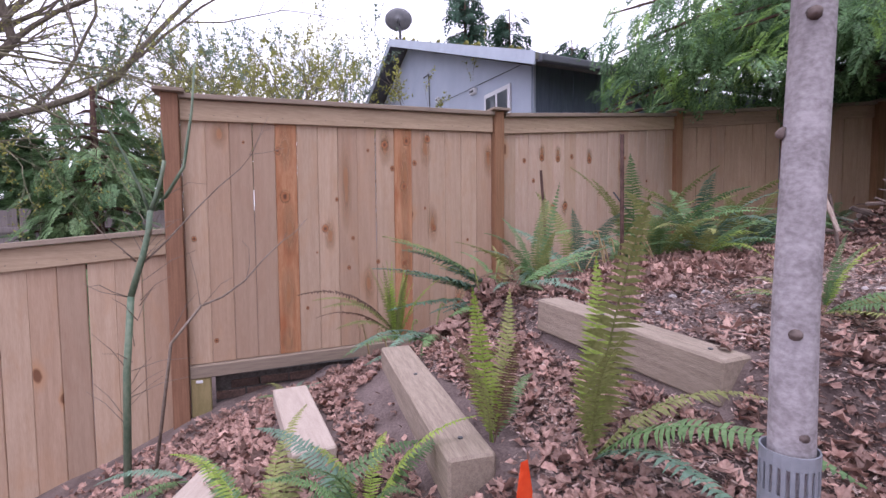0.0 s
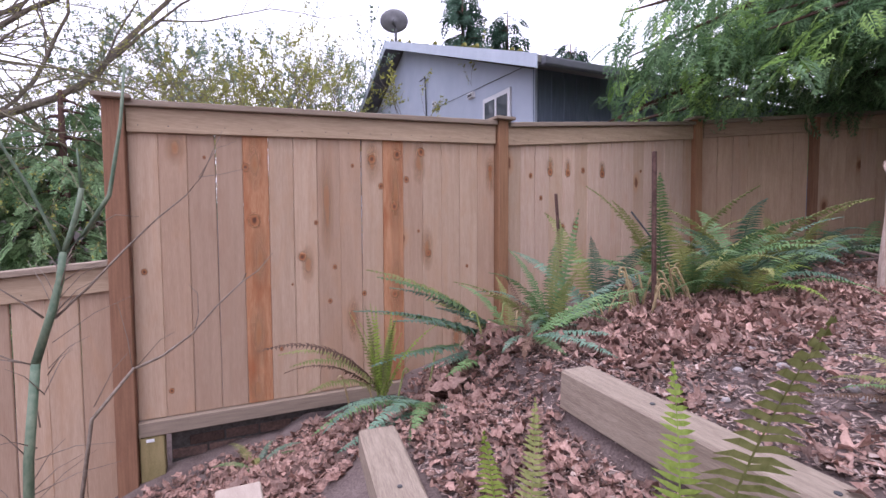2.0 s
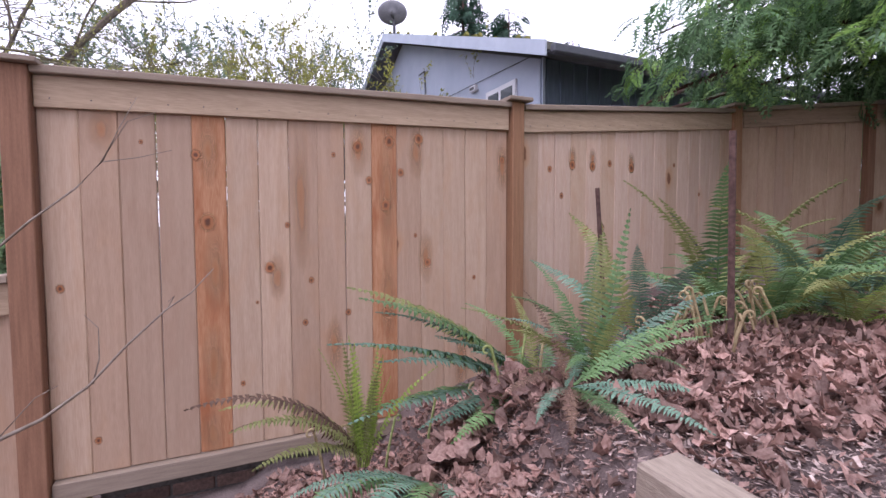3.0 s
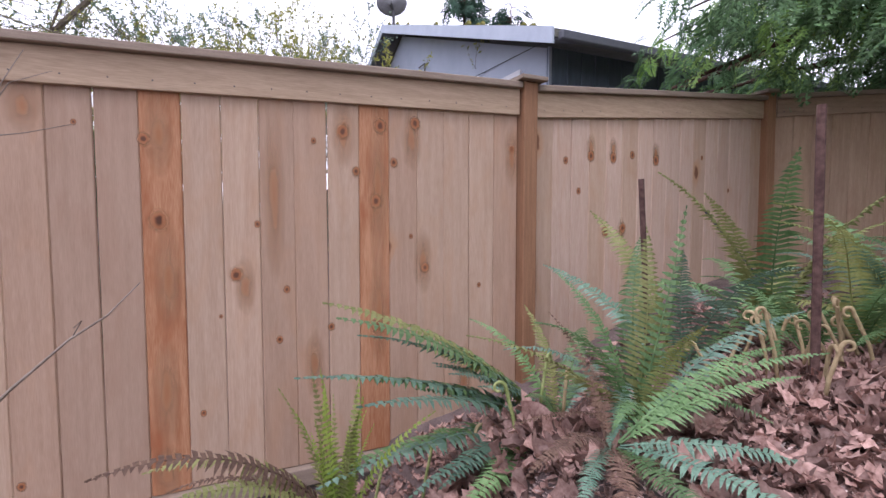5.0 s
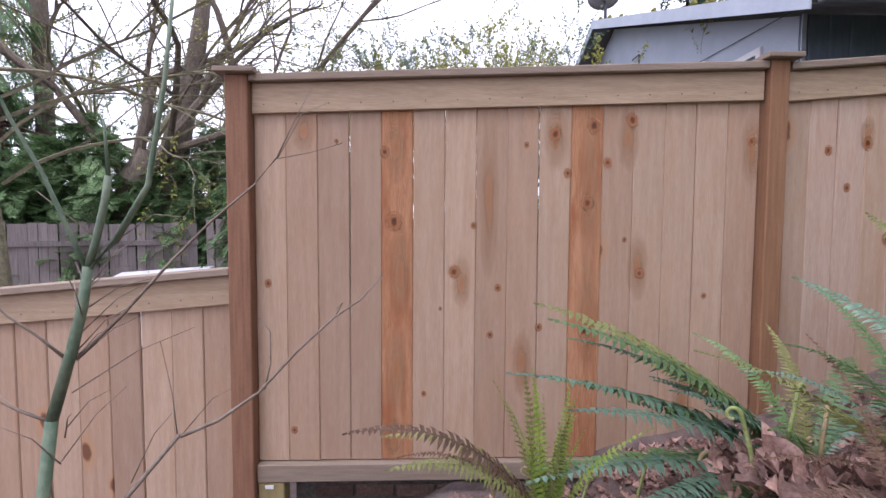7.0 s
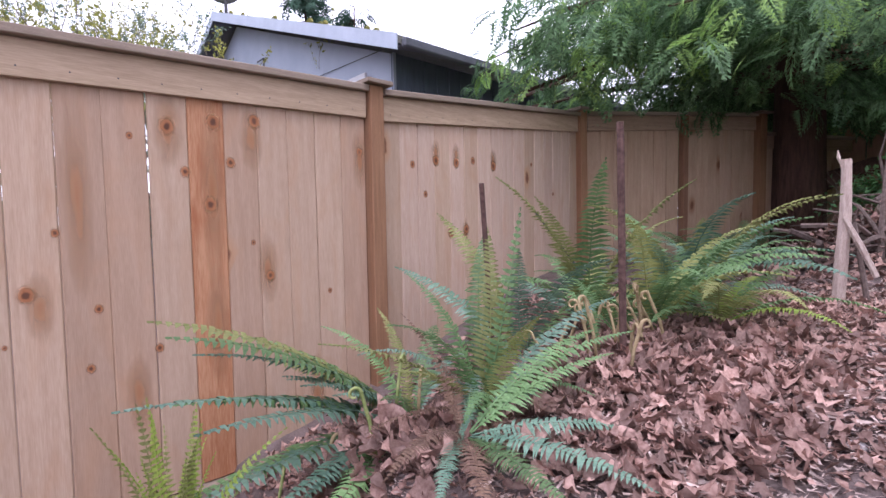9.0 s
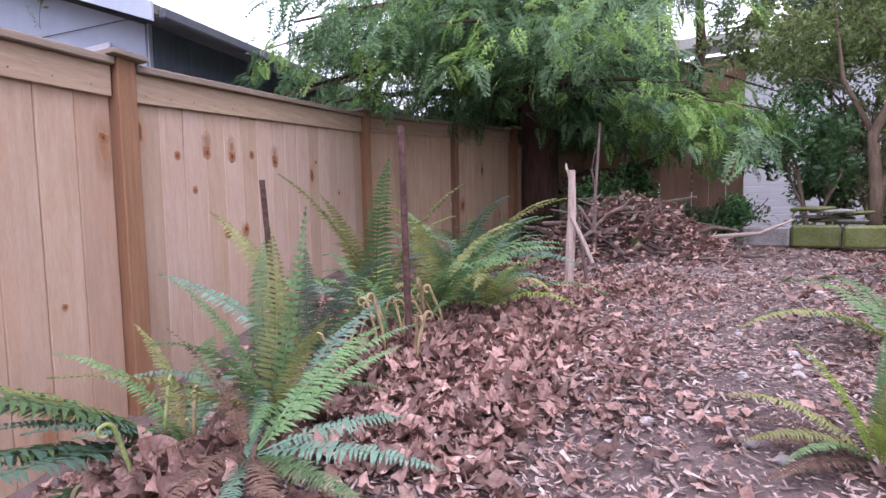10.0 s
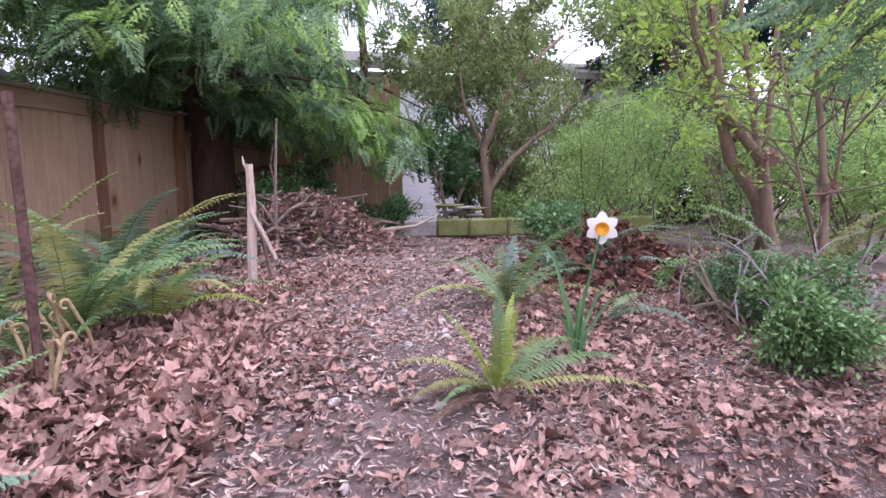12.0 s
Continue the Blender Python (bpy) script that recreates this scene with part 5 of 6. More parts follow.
stem([(-0.035, -1.030, 1.146), (-0.111, -1.030, 1.207), (-0.186, -1.030, 1.269)], 0.002, 0.001, "twig", TWIG_RED, 4)
stem([(-0.001, -1.000, 1.137), (0.105, -1.000, 1.209), (0.184, -1.000, 1.202)], 0.002, 0.001, "twig", TWIG_RED, 4)
rng = random.Random(21)
for k in range(26):
    q = rng.uniform(0, 1)
    p = Vector((-0.2 + 0.14 * q, -1.09 + 0.07 * q, 0.05 + q))
    d = Vector((rng.uniform(-1, 1), rng.uniform(-0.5, 0.8), rng.uniform(0.1, 1))).normalized() * rng.uniform(0.12, 0.34)
    stem([p, p + d * 0.5 + Vector((0, 0, 0.02)), p + d], 0.0022, 0.0008, "twig", TWIG_RED, 4)

# ---- stakes, sticks and small markers ----
t = thing("steel_stake", pose(2.497, -1.49, 0.7), "rusty dark steel stake standing among fern shoots", "stake", "rusty stakes")
part("bar", tube(Geo(), [(0.0, -0.02, -0.2), (0, 0, 0.825)], 0.0125, 8), RUST, t)
t = thing("steel_stake", pose(2.14, -1.2, 0.5), "rusty dark steel stake leaning in the fern", "stake", "rusty stakes")
part("bar", tube(Geo(), [(0.06, 0.01, -0.1), (-0.04, -0.01, 0.82)], 0.009, 8), RUST, t)
t = thing("steel_rod", pose(3.72, -0.62, 0.7), "thin black rod leaning against the fern", "stake")
part("bar", tube(Geo(), [(0.05, -0.1, -0.05), (-0.24, 0.23, 0.55)], 0.007, 6), DARK, t)
t = thing("marker_flag", pose(0.84, -2.92, 0.37), "small bright orange-red plastic marker in the ferns", "marker")
part("strip", fix(mesh_of("strip", Geo().add([(-0.018, 0, -0.05), (0.018, 0.004, -0.05), (0.022, 0.002, 0.06), (0.008, 0, 0.135), (-0.008, 0.002, 0.13), (-0.02, 0, 0.06), (0, 0.012, -0.05), (0, 0.012, 0.06), (0, 0.008, 0.12)],
     [(0, 1, 2, 5), (5, 2, 3, 4), (1, 6, 7, 2), (6, 0, 5, 7), (2, 7, 8, 3), (7, 5, 4, 8), (3, 8, 4), (0, 6, 1)]), FLAG)), None, t)
part("wire", tube(Geo(), [(0, 0.004, -0.3), (0, 0.006, 0.02)], 0.002, 5), DARK, t)
t = thing("broken_stick", pose(3.777, -1.917, 0.76), "pale broken forked stick standing upright in the mulch", "stick")
part("shaft", tube(Geo(), [(0.0, 0.02, -0.1), (0.0, 0.01, 0.2), (0.01, 0, 0.45), (0, 0, 0.69)], [0.026, 0.028, 0.024, 0.02], 8), STICK, t)
part("split_prong", tube(Geo(), [(-0.01, -0.0, 0.42), (-0.03, -0.06, 0.3), (-0.04, -0.12, 0.16)], [0.012, 0.014, 0.012], 6), STICK, t)
part("splinter", tube(Geo(), [(0, 0.012, 0.66), (0, 0.03, 0.70), (0.005, 0.034, 0.735)], [0.012, 0.008, 0.002], 5), STICK, t)
part("brace", tube(Geo(), [(0.05, -0.09, -0.02), (0.02, -0.03, 0.4)], [0.012, 0.01], 6), DEADWOOD, t)
t = thing("bare_sapling", pose(4.86, -1.95, 0.75), "bare forked sapling before the brush pile", "sapling")
for pts, r in (([(0, 0, -0.1), (0.02, 0.01, 0.35), (0, 0.0, 0.62), (0.02, -0.03, 1.15)], 0.022), ([(0.02, 0.01, 0.32), (0.02, 0.12, 0.5), (0.02, 0.2, 0.55)], 0.014), ([(0.02, 0.01, 0.34), (0.0, -0.1, 0.45), (0.02, -0.2, 0.5), (0.02, -0.26, 0.56)], 0.015), ([(0.0, 0, 0.62), (0.02, 0.03, 0.8), (0, 0.0, 0.95)], 0.01)):
    part("stem", tube(Geo(), pts, [r * (1 - 0.6 * k / (len(pts) - 1)) for k in range(len(pts))], 6), DEADWOOD, t)

# ---- brush pile ----
t = thing("brush_pile", pose(5.45, -2.15, 0.82), "heap of dead branches and dry leaves under the cedar", "brush pile")
rng = random.Random(77)
for k in range(130):
    a = rng.uniform(0, 6.28)
    r = rng.random() ** 0.6
    px, py = math.cos(a) * r * 0.75, math.sin(a) * r * 0.8
    h = 0.55 * (1 - r * r) * rng.random() + 0.03
    d = Vector((rng.uniform(-1, 1), rng.uniform(-1, 1), rng.uniform(-0.25, 0.25))).normalized() * rng.uniform(0.15, 0.42)
    c = Vector((px, py, h))
    rad = rng.uniform(0.006, 0.022)
    part("branch", tube(Geo(), bend(c - d, c + d, 0, 0.03, 3, rng), [rad, rad * 0.9, rad * 0.75, rad * 0.4], 5), DEADWOOD, t)
t = thing("fallen_branch", pose(5.75, -2.75, 0.9), "bare branch lying out of the brush pile", "branch")
part("branch", tube(Geo(), [(-0.2, 0.9, 0.35), (0, 0.4, 0.12), (0.1, 0, 0.06), (0.2, -0.5, 0.1), (0.2, -0.75, 0.22)], [0.03, 0.028, 0.024, 0.018, 0.01], 7), STICK, t, smooth=True)

# ---- daffodil ----
t = thing("daffodil", pose(2.40, -3.13, land(2.40, -3.13)), "white daffodil with an orange cup on a tall stem", "flower")
H = 1.105 - land(2.40, -3.13)
part("stem", tube(Geo(), [(0, 0, -0.02), (-0.01, -0.03, H * 0.5), (0.0, -0.085, H * 0.9), (-0.012, -0.09, H)], [0.005, 0.0045, 0.004, 0.004], 7), DAFF_LEAF, t, smooth=True)
petal = Geo()
rows = [(0.0, 0.006), (0.012, 0.014), (0.026, 0.0165), (0.038, 0.011), (0.046, 0.001)]
for r, w in rows:
    petal.v.extend([(r, -w, 0.002 - 0.12 * r), (r, 0, 0.004 - 0.14 * r), (r, w, 0.002 - 0.12 * r)])
petal.f = [(i * 3 + j, (i + 1) * 3 + j, (i + 1) * 3 + j + 1, i * 3 + j + 1) for i in range(4) for j in range(2)]
pm = mesh_of("petal", petal, DAFF_WHITE, True)
head = pose(-0.014, -0.092, H + 0.004) @ look((0, 0, 0), (1.0, -0.6, 0.08)) @ Matrix.Diagonal((1.25, 1.25, 1.25, 1))
for k in range(6):
    part("petal", pm, None, t, "white pointed petal", head @ pose(0, 0, 0.0015 * (k % 2), 0, 0, 60 * k + 30))
cup = Geo()
n = 18
for r, z in ((0.004, 0.0), (0.012, 0.008), (0.016, 0.014), (0.0185, 0.018), (0.0165, 0.017), (0.010, 0.010), (0.001, 0.005)):
    cup.v.extend([(math.cos(6.2832 * k / n) * r * (1 + (0.06 if r > 0.015 and k % 2 else 0)), math.sin(6.2832 * k / n) * r, z + 0.003) for k in range(n)])
cup.f = [(i * n + k, i * n + (k + 1) % n, (i + 1) * n + (k + 1) % n, (i + 1) * n + k) for i in range(6) for k in range(n)]
part("cup", cup, DAFF_GOLD, t, "ruffled orange cup", head, True)


def strap(pts, w, material, name, parent):
    g = Geo()
    for i, p in enumerate(pts):
        p = Vector(p)
        q = w * (1 - (i / (len(pts) - 1)) ** 3) + 0.0005
        g.v.extend([p + Vector((0, -q, 0.001)), p + Vector((0.002, 0, -0.001)), p + Vector((0, q, 0.001))])
    g.f = [(i * 3 + j, (i + 1) * 3 + j, (i + 1) * 3 + j + 1, i * 3 + j + 1) for i in range(len(pts) - 1) for j in range(2)]
    part(name, g, material, parent)


for dy, dx, h, tipdrop in ((0.12, 0.03, 0.42, 0), (-0.16, 0.0, 0.28, 0.06), (-0.24, 0.02, 0.24, 0.1), (0.05, 0.05, 0.26, 0), (-0.05, -0.03, 0.3, 0), (0.02, 0.03, 0.2, 0), (-0.03, 0.02, 0.22, 0), (0.08, -0.02, 0.18, 0)):
    strap([(0, 0, -0.01), (dx * 0.2, dy * 0.2, h * 0.45), (dx * 0.5, dy * 0.55, h * 0.85), (dx * 0.8, dy * 0.85, h), (dx, dy * 1.2, h - tipdrop)], 0.007, DAFF_LEAF, "leaf", t)
t = thing("daffodil", pose(5.05, -2.25, land(5.05, -2.25)), "tuft of bulb leaves by the brush pile", "flower")
for k in range(7):
    a = k * 0.9
    strap([(0, 0, -0.01), (0.02 * math.cos(a), 0.03 * math.sin(a), 0.12), (0.05 * math.cos(a), 0.07 * math.sin(a), 0.2 + 0.03 * (k % 3))], 0.011, LEAF_GREEN, "leaf", t)

# ---- mossy block edging at the end of the path ----
t = thing("stone_edging", pose(6.92, -3.27, 0.82, 0, 0, -104), "low edging of mossy grey stone blocks", "garden wall")
rng = random.Random(4)
x = 0.0
for k in range(7):
    w = rng.uniform(0.4, 0.52)
    part("stone_block", box_mesh("stone_block", STONE if k == 0 else MOSS, 0, 0, 0, w - 0.012, 0.26, rng.uniform(0.21, 0.25), c=0.022), None, t, m=pose(x, rng.uniform(-0.02, 0.02), 0, 0, 0, rng.uniform(-2, 2)))
    x += w
t = thing("rock_pile", pose(7.0, -4.1, 1.05), "small heap of flat stones on the edging", "rocks")
for k in range(6):
    part("flat_rock", box_mesh("flat_rock", MOSS if k % 2 else STONE, -0.16, -0.12, 0, 0.16, 0.12, 0.035, c=0.015), None, t, m=pose(rng.uniform(-.06, .06), rng.uniform(-.2, .2), 0.005 + k * 0.028, rng.uniform(-5, 5), rng.uniform(-5, 5), rng.uniform(0, 180)))

# ---- trees and shrubs beyond the path ----
broadleaf("small_tree", 8.25, -4.2, 0.9, [((0.0, 0.15, 1), 0.9, 0.04), ((0.1, -0.3, 1), 0.8, 0.03)], LEAF_DARK, BARK_TAN, "small tree with glossy dark leaves", "tree", 32, 2600, (0.06, 0.12), depth=3, spread=0.22)


def slender(x, y, z, lines, leaves, label, seed, leaf=LEAF_GREEN, twig=0.55, size=(0.04, 0.085)):
    """A few long stems given by their points (heights over the foot), with leafy side twigs."""
    rng = random.Random(seed)
    t = thing("slender_tree", pose(x, y, z), label, "tree")
    twigs, tips = Geo(), []
    for pts, r in lines:
        pts = [Vector(p) for p in pts]
        part("stem", tube(Geo(), pts, [r * (1 - 0.7 * k / (len(pts) - 1)) for k in range(len(pts))], 9), BARK_TAN, t, smooth=True)
        for k in range(9):
            q = rng.uniform(0.35, 1.0) * (len(pts) - 1)
            j = min(len(pts) - 2, int(q))
            p = pts[j].lerp(pts[j + 1], q - j)
            grow(twigs, tips, p, (rng.uniform(-1, 1), rng.uniform(-1, 1), rng.uniform(0.1, 1)), twig, 0.009, 2, rng, 0, 3, 0.6)
    part("branch", twigs, TWIG, t)
    part("crown", scatter("crown", LEAF, LEAF_F, leafy(tips, leaves, size, rng, 0.12), leaf), None, t)


slender(7.6, -4.63, 0.85, [([(0, 0, -0.1), (0, 0, 0.59), (0, 0.05, 1.16), (-0.05, -0.21, 1.77), (0, -0.62, 2.34), (0.05, -1.25, 2.86)], 0.07), ([(0.02, -0.03, 0.3), (0, -0.04, 0.6), (-0.05, -0.34, 1.0), (-0.05, -0.74, 1.33), (-0.1, -1.11, 1.6), (-0.1, -1.5, 2.1)], 0.055), ([(0, 0.02, 1.1), (0.1, 0.3, 1.8), (0.15, 0.4, 2.8)], 0.035)],
        13000, "small tree with forked tan stems and olive leaves", 31, LEAF_OLIVE, 0.7, (0.04, 0.085))
slender(4.4, -6.21, 0.45, [([(0, 0, -0.1), (0, 0.0, 0.31), (0, 0.17, 0.77), (0.02, 0.46, 1.11), (0, 0.59, 1.49), (0.1, 0.62, 2.42), (0.1, 0.6, 3.4)], 0.085),
                           ([(-0.06, 0.09, -0.1), (-0.06, 0.09, 0.36), (-0.08, 0.22, 1.07), (-0.06, 0.68, 1.59), (0, 0.87, 2.13), (0, 0.9, 2.6), (0, 0.95, 3.4)], 0.062),
                           ([(-0.07, 0.2, 0.95), (-0.06, 0.25, 1.16), (0, 0.28, 1.74), (0.05, 0.36, 2.34), (0.1, 0.3, 3.2)], 0.04), ([(-0.07, 0.2, 1.0), (-0.05, 0.16, 1.15), (0, 0.04, 1.94), (0, 0.01, 2.5), (0, 0, 3.2)], 0.036)],
        2700, "slender multi-stemmed tree with fresh green leaves", 33, LEAF_LIME, 0.6, (0.05, 0.1))
slender(3.65, -5.84, 0.5, [([(0, 0, -0.1), (0.0, 0.0, 0.2), (0.0, 0.01, 0.7), (0.0, 0.09, 1.3), (0.0, 0.18, 1.84), (0, 0.2, 2.8)], 0.036), ([(0, 0.02, 0.2), (0.05, 0.2, 0.9), (0.1, 0.36, 1.8)], 0.015), ([(0, 0, 0.5), (0.0, -0.15, 1.2), (0.05, -0.2, 2.2)], 0.014)],
        1900, "slender young tree with fresh green leaves", 34, LEAF_LIME)
for sx, sy, sz, sr in ((3.63, -5.82, 1.27, 0.085), (4.45, -5.75, 1.75, 0.06), (4.2, -5.95, 1.55, 0.05)):
    rng = random.Random(int(sx * 100))
    t = thing("dry_leaf_cluster", pose(sx, sy, sz), "hanging cluster of dry brown leaves on a branch", "leaves")
    part("foliage", scatter("foliage", LEAF, LEAF_F, [placed(unit(rng) * sr * 0.5, unit(rng) + np.array([0, 0, -0.7]), unit(rng), rng.uniform(0.06, 0.1)) for k in range(26)], LITTER), None, t)


def shrub(x, y, rx, ry, h, leaf, count, size, label, seed, stems=7, lift=0.0, bark=TWIG, shape=(LEAF_LOW, LEAF_LOW_F)):
    rng = random.Random(seed)
    z = land(x, y)
    t = thing("shrub", pose(x, y, z), label, "shrub")
    wood = Geo()
    for k in range(stems):
        a = rng.uniform(0, 6.28)
        e = Vector((math.cos(a) * rx * 0.8, math.sin(a) * ry * 0.8, h * rng.uniform(0.6, 1.0)))
        tube(wood, bend((e.x * 0.1, e.y * 0.1, -0.05), e, -0.05, 0.05, 5, rng), [0.014, 0.012, 0.01, 0.008, 0.005, 0.003], 4)
    part("stem", wood, bark, t)
    blobs = []
    for k in range(9):
        a, r = rng.uniform(0, 6.28), rng.uniform(0.1, 0.7)
        s = rng.uniform(0.3, 0.5)
        blobs.append((math.cos(a) * rx * r, math.sin(a) * ry * r, lift + h * rng.uniform(0.25, 0.8), rx * s, ry * s, h * s * 0.6))
    blobs.append((0, 0, lift + h * 0.42, rx * 0.8, ry * 0.8, h * 0.42))
    part("crown", scatter("crown", *shape, foliage_mass("crown", blobs, leaf, "", "", seed, count, size), leaf), None, t)
    return t


shrub(2.45, -4.0, 0.5, 0.38, 0.36, LEAF_SHRUB, 9500, (0.014, 0.032), "low evergreen shrub with small grey-green leaves", 41)
t = thing("bare_branch", pose(2.6, -4.1, land(2.6, -4.1)), "arching grey twigs over the low shrub", "branch")
rng = random.Random(141)
for k in range(16):
    a = Vector((rng.uniform(-0.3, 0.35), rng.uniform(-0.35, 0.25), 0.05))
    b = a + Vector((rng.uniform(-0.25, 0.3), rng.uniform(-0.45, 0.45), rng.uniform(0.3, 0.5)))
    part("twig", tube(Geo(), bend(a, b, -0.06, 0.04, 5, rng), [0.005, 0.0045, 0.004, 0.003, 0.002, 0.001], 4), TWIG_GREY, t)
shrub(2.7, -4.3, 0.5, 0.4, 0.36, LEAF_DARK, 6000, (0.014, 0.032), "low evergreen shrub with small dark leaves", 42)
shrub(4.6, -4.4, 0.6, 0.5, 0.5, LEAF_DARK, 2500, (0.03, 0.06), "low green shrub over leaf litter", 43)
shrub(5.9, -5.2, 0.9, 0.9, 1.6, LEAF_GREEN, 8000, (0.025, 0.055), "loose bright green shrub", 44, 12)
shrub(6.8, -6.4, 1.2, 1.1, 2.2, LEAF_GREEN, 9000, (0.03, 0.065), "tall loose bright green shrub", 45, 14)
shrub(5.6, -7.2, 1.1, 1.1, 1.9, LEAF_GREEN, 7500, (0.03, 0.065), "tall loose bright green shrub", 46, 14)
shrub(4.6, -7.6, 1.1, 1.1, 1.7, LEAF_GREEN, 6000, (0.035, 0.07), "bright green shrub under trees", 47, 12)
shrub(8.8, -6.0, 1.3, 1.2, 2.6, LEAF_OLIVE, 9000, (0.04, 0.08), "tall olive green shrub", 48, 14)
shrub(9.0, -8.6, 1.6, 1.6, 3.2, LEAF_GREEN, 9000, (0.05, 0.09), "tall bright green shrub", 49, 14)
shrub(6.4, -9.4, 1.6, 1.6, 3.4, LEAF_GREEN, 8000, (0.05, 0.09), "tall bright green shrub", 50, 14)
shrub(8.2, -5.0, 0.5, 0.5, 0.9, LEAF_GREEN, 1224, (0.05, 0.09), "small leafy shrub behind the edging", 51)
shrub(7.6, -2.9, 0.5, 0.6, 0.5, LEAF_DARK, 1600, (0.04, 0.08), "low dark shrub beside the brush pile", 52)
shrub(8.4, -3.4, 0.6, 0.6, 0.55, LEAF_DARK, 1500, (0.05, 0.09), "low dark shrub before the tall fence", 53)
shrub(6.5, -1.75, 0.45, 0.45, 0.85, LEAF_DARK, 1800, (0.04, 0.08), "dark leafy shrub under the cedar", 54)
shrub(7.9, -2.1, 0.4, 0.5, 1.1, LEAF_DARK, 1500, (0.05, 0.09), "dark leafy shrub under the cedar", 55)
shrub(10.3, -5.05, 0.75, 0.55, 2.3, LEAF_DARK, 5200, (0.06, 0.12), "tall dark glossy shrub before the white house", 57, 10)
shrub(10.2, -6.1, 0.8, 0.7, 2.0, LEAF_OLIVE, 5200, (0.06, 0.11), "tall olive green shrub before the white house", 58, 10)
shrub(10.6, -7.6, 0.9, 0.8, 2.7, LEAF_OLIVE, 6000, (0.06, 0.11), "tall olive green shrub before the white house", 59, 10)
shrub(11.5, -6.8, 0.9, 0.9, 1.4, LEAF_DARK, 1500, (0.08, 0.14), "dark shrub by the white house", 56)

# tall trees behind the white house and to the side
cedar_tree(13.5, -12.5, 0.5, 15, 0.3, 4.0, 2.5, 60, 36, "tall dark conifer beyond the shrubs", 61, CONIFER, CONIFER, (0.6, 1.0), (SPRAY_FAR, SPRAY_FAR_F))
cedar_tree(9.5, -14.0, 0.2, 14, 0.3, 4.0, 2.0, 60, 36, "tall dark conifer beyond the shrubs", 62, CONIFER, CONIFER, (0.6, 1.0), (SPRAY_FAR, SPRAY_FAR_F))
cedar_tree(19.0, -8.0, 0.5, 16, 0.3, 4.2, 3.0, 50, 32, "tall dark conifer behind the white house", 63, CONIFER, CONIFER, (0.7, 1.2), (SPRAY_FAR, SPRAY_FAR_F))
cedar_tree(12.5, -1.2, 0.5, 12, 0.3, 3.4, 2.4, 50, 34, "tall dark conifer behind the tall fence", 64, CONIFER, CONIFER, (0.5, 0.9), (SPRAY_FAR, SPRAY_FAR_F))
broadleaf("tall_tree", 6.8, -8.0, 0.5, [((0.0, 0.15, 1), 2.2, 0.1), ((0.2, -0.1, 1), 2.0, 0.07)], LEAF_GREEN, BARK, "tall tree with light spring leaves", "tree", 65, 4200, (0.08, 0.14), depth=4, spread=0.3, wide=0.6)
broadleaf("tall_tree", 9.6, -5.3, 0.9, [((0.0, -0.1, 1), 2.0, 0.09), ((0.1, 0.25, 1), 1.8, 0.06), ((0.0, -0.45, 1), 1.8, 0.06), ((-0.1, 0.1, 1), 1.5, 0.05)], LEAF_OLIVE, BARK_TAN, "tall tree with olive leaves before the white house", "tree", 66, 19000, (0.05, 0.1), depth=4, spread=0.35, wide=0.65)
# conifers beyond the blue house
for x, y, h, s in ((14.3, 24.0, 17.0, 71), (18.2, 25.0, 16.2, 72), (20.6, 24.0, 13.5, 73), (23.5, 25.0, 15, 74)):
    cedar_tree(x, y, -1, h, 0.3, 4.2, 3, 110, 44, "tall narrow conifer beyond the blue house", s, CONIFER, CONIFER, (0.6, 1.0), (SPRAY_FAR, SPRAY_FAR_F))


# ---- hedge and bare trees beyond the low fence ----
def hedge(x0, y0, x1, y1, z0, z1, depth, count, label, seed):
    rng = random.Random(seed)
    a, b = np.array([x0, y0]), np.array([x1, y1])
    d = (b - a) / np.linalg.norm(b - a)
    nrm = np.array([d[1], -d[0]])
    t = thing("conifer_hedge", pose(x0, y0, z0), label, "hedge")
    wood, mats = Geo(), []
    L = float(np.linalg.norm(b - a))
    for k in range(int(L / 0.6) + 1):
        q = d * (k * 0.6)
        tube(wood, bend((q[0], q[1], -0.1), (q[0] + rng.uniform(-.1, .1), q[1], (z1 - z0) * 0.9), 0, 0.05, 4, rng), [0.06, 0.05, 0.04, 0.03, 0.01], 6)
    part("stem", wood, BARK_CEDAR, t)
    for k in range(count):
        s, h = rng.uniform(0, L), rng.random()
        top = (z1 - z0) * (0.86 + 0.2 * noise.noise((s * 0.9, 2.0, seed)))
        face = rng.uniform(0.2, 1.0) * (1 - 0.5 * h ** 3)
        face += 0.35 * noise.noise((s * 1.6, h * 4, seed * 3.1))
        p = d * s + nrm * depth * face
        out = nrm * rng.uniform(0.3, 1) + d * rng.uniform(-0.7, 0.7)
        mats.append(placed((p[0], p[1], top * h), (out[0], out[1], rng.uniform(-0.8, 0.35)), (rng.uniform(-.4, .4), rng.uniform(-.4, .4), 1), rng.uniform(0.25, 0.5)))
    part("crown", scatter("crown", SPRAY_BROAD, SPRAY_BROAD_F, mats, HEDGE), None, t)


hedge(-9.5, 5.9, -1.0, 9.0, -0.9, 3.3, 1.1, 8000, "tall dark green conifer hedge behind the grey fence", 81)
cedar_tree(-7.9, 7.4, -1.0, 7.5, 0.16, 2.1, 1.4, 50, 40, "young conifer with loose green boughs beyond the low fence", 82, HEDGE, CEDAR, (0.3, 0.5), (SPRAY_BROAD, SPRAY_BROAD_F))


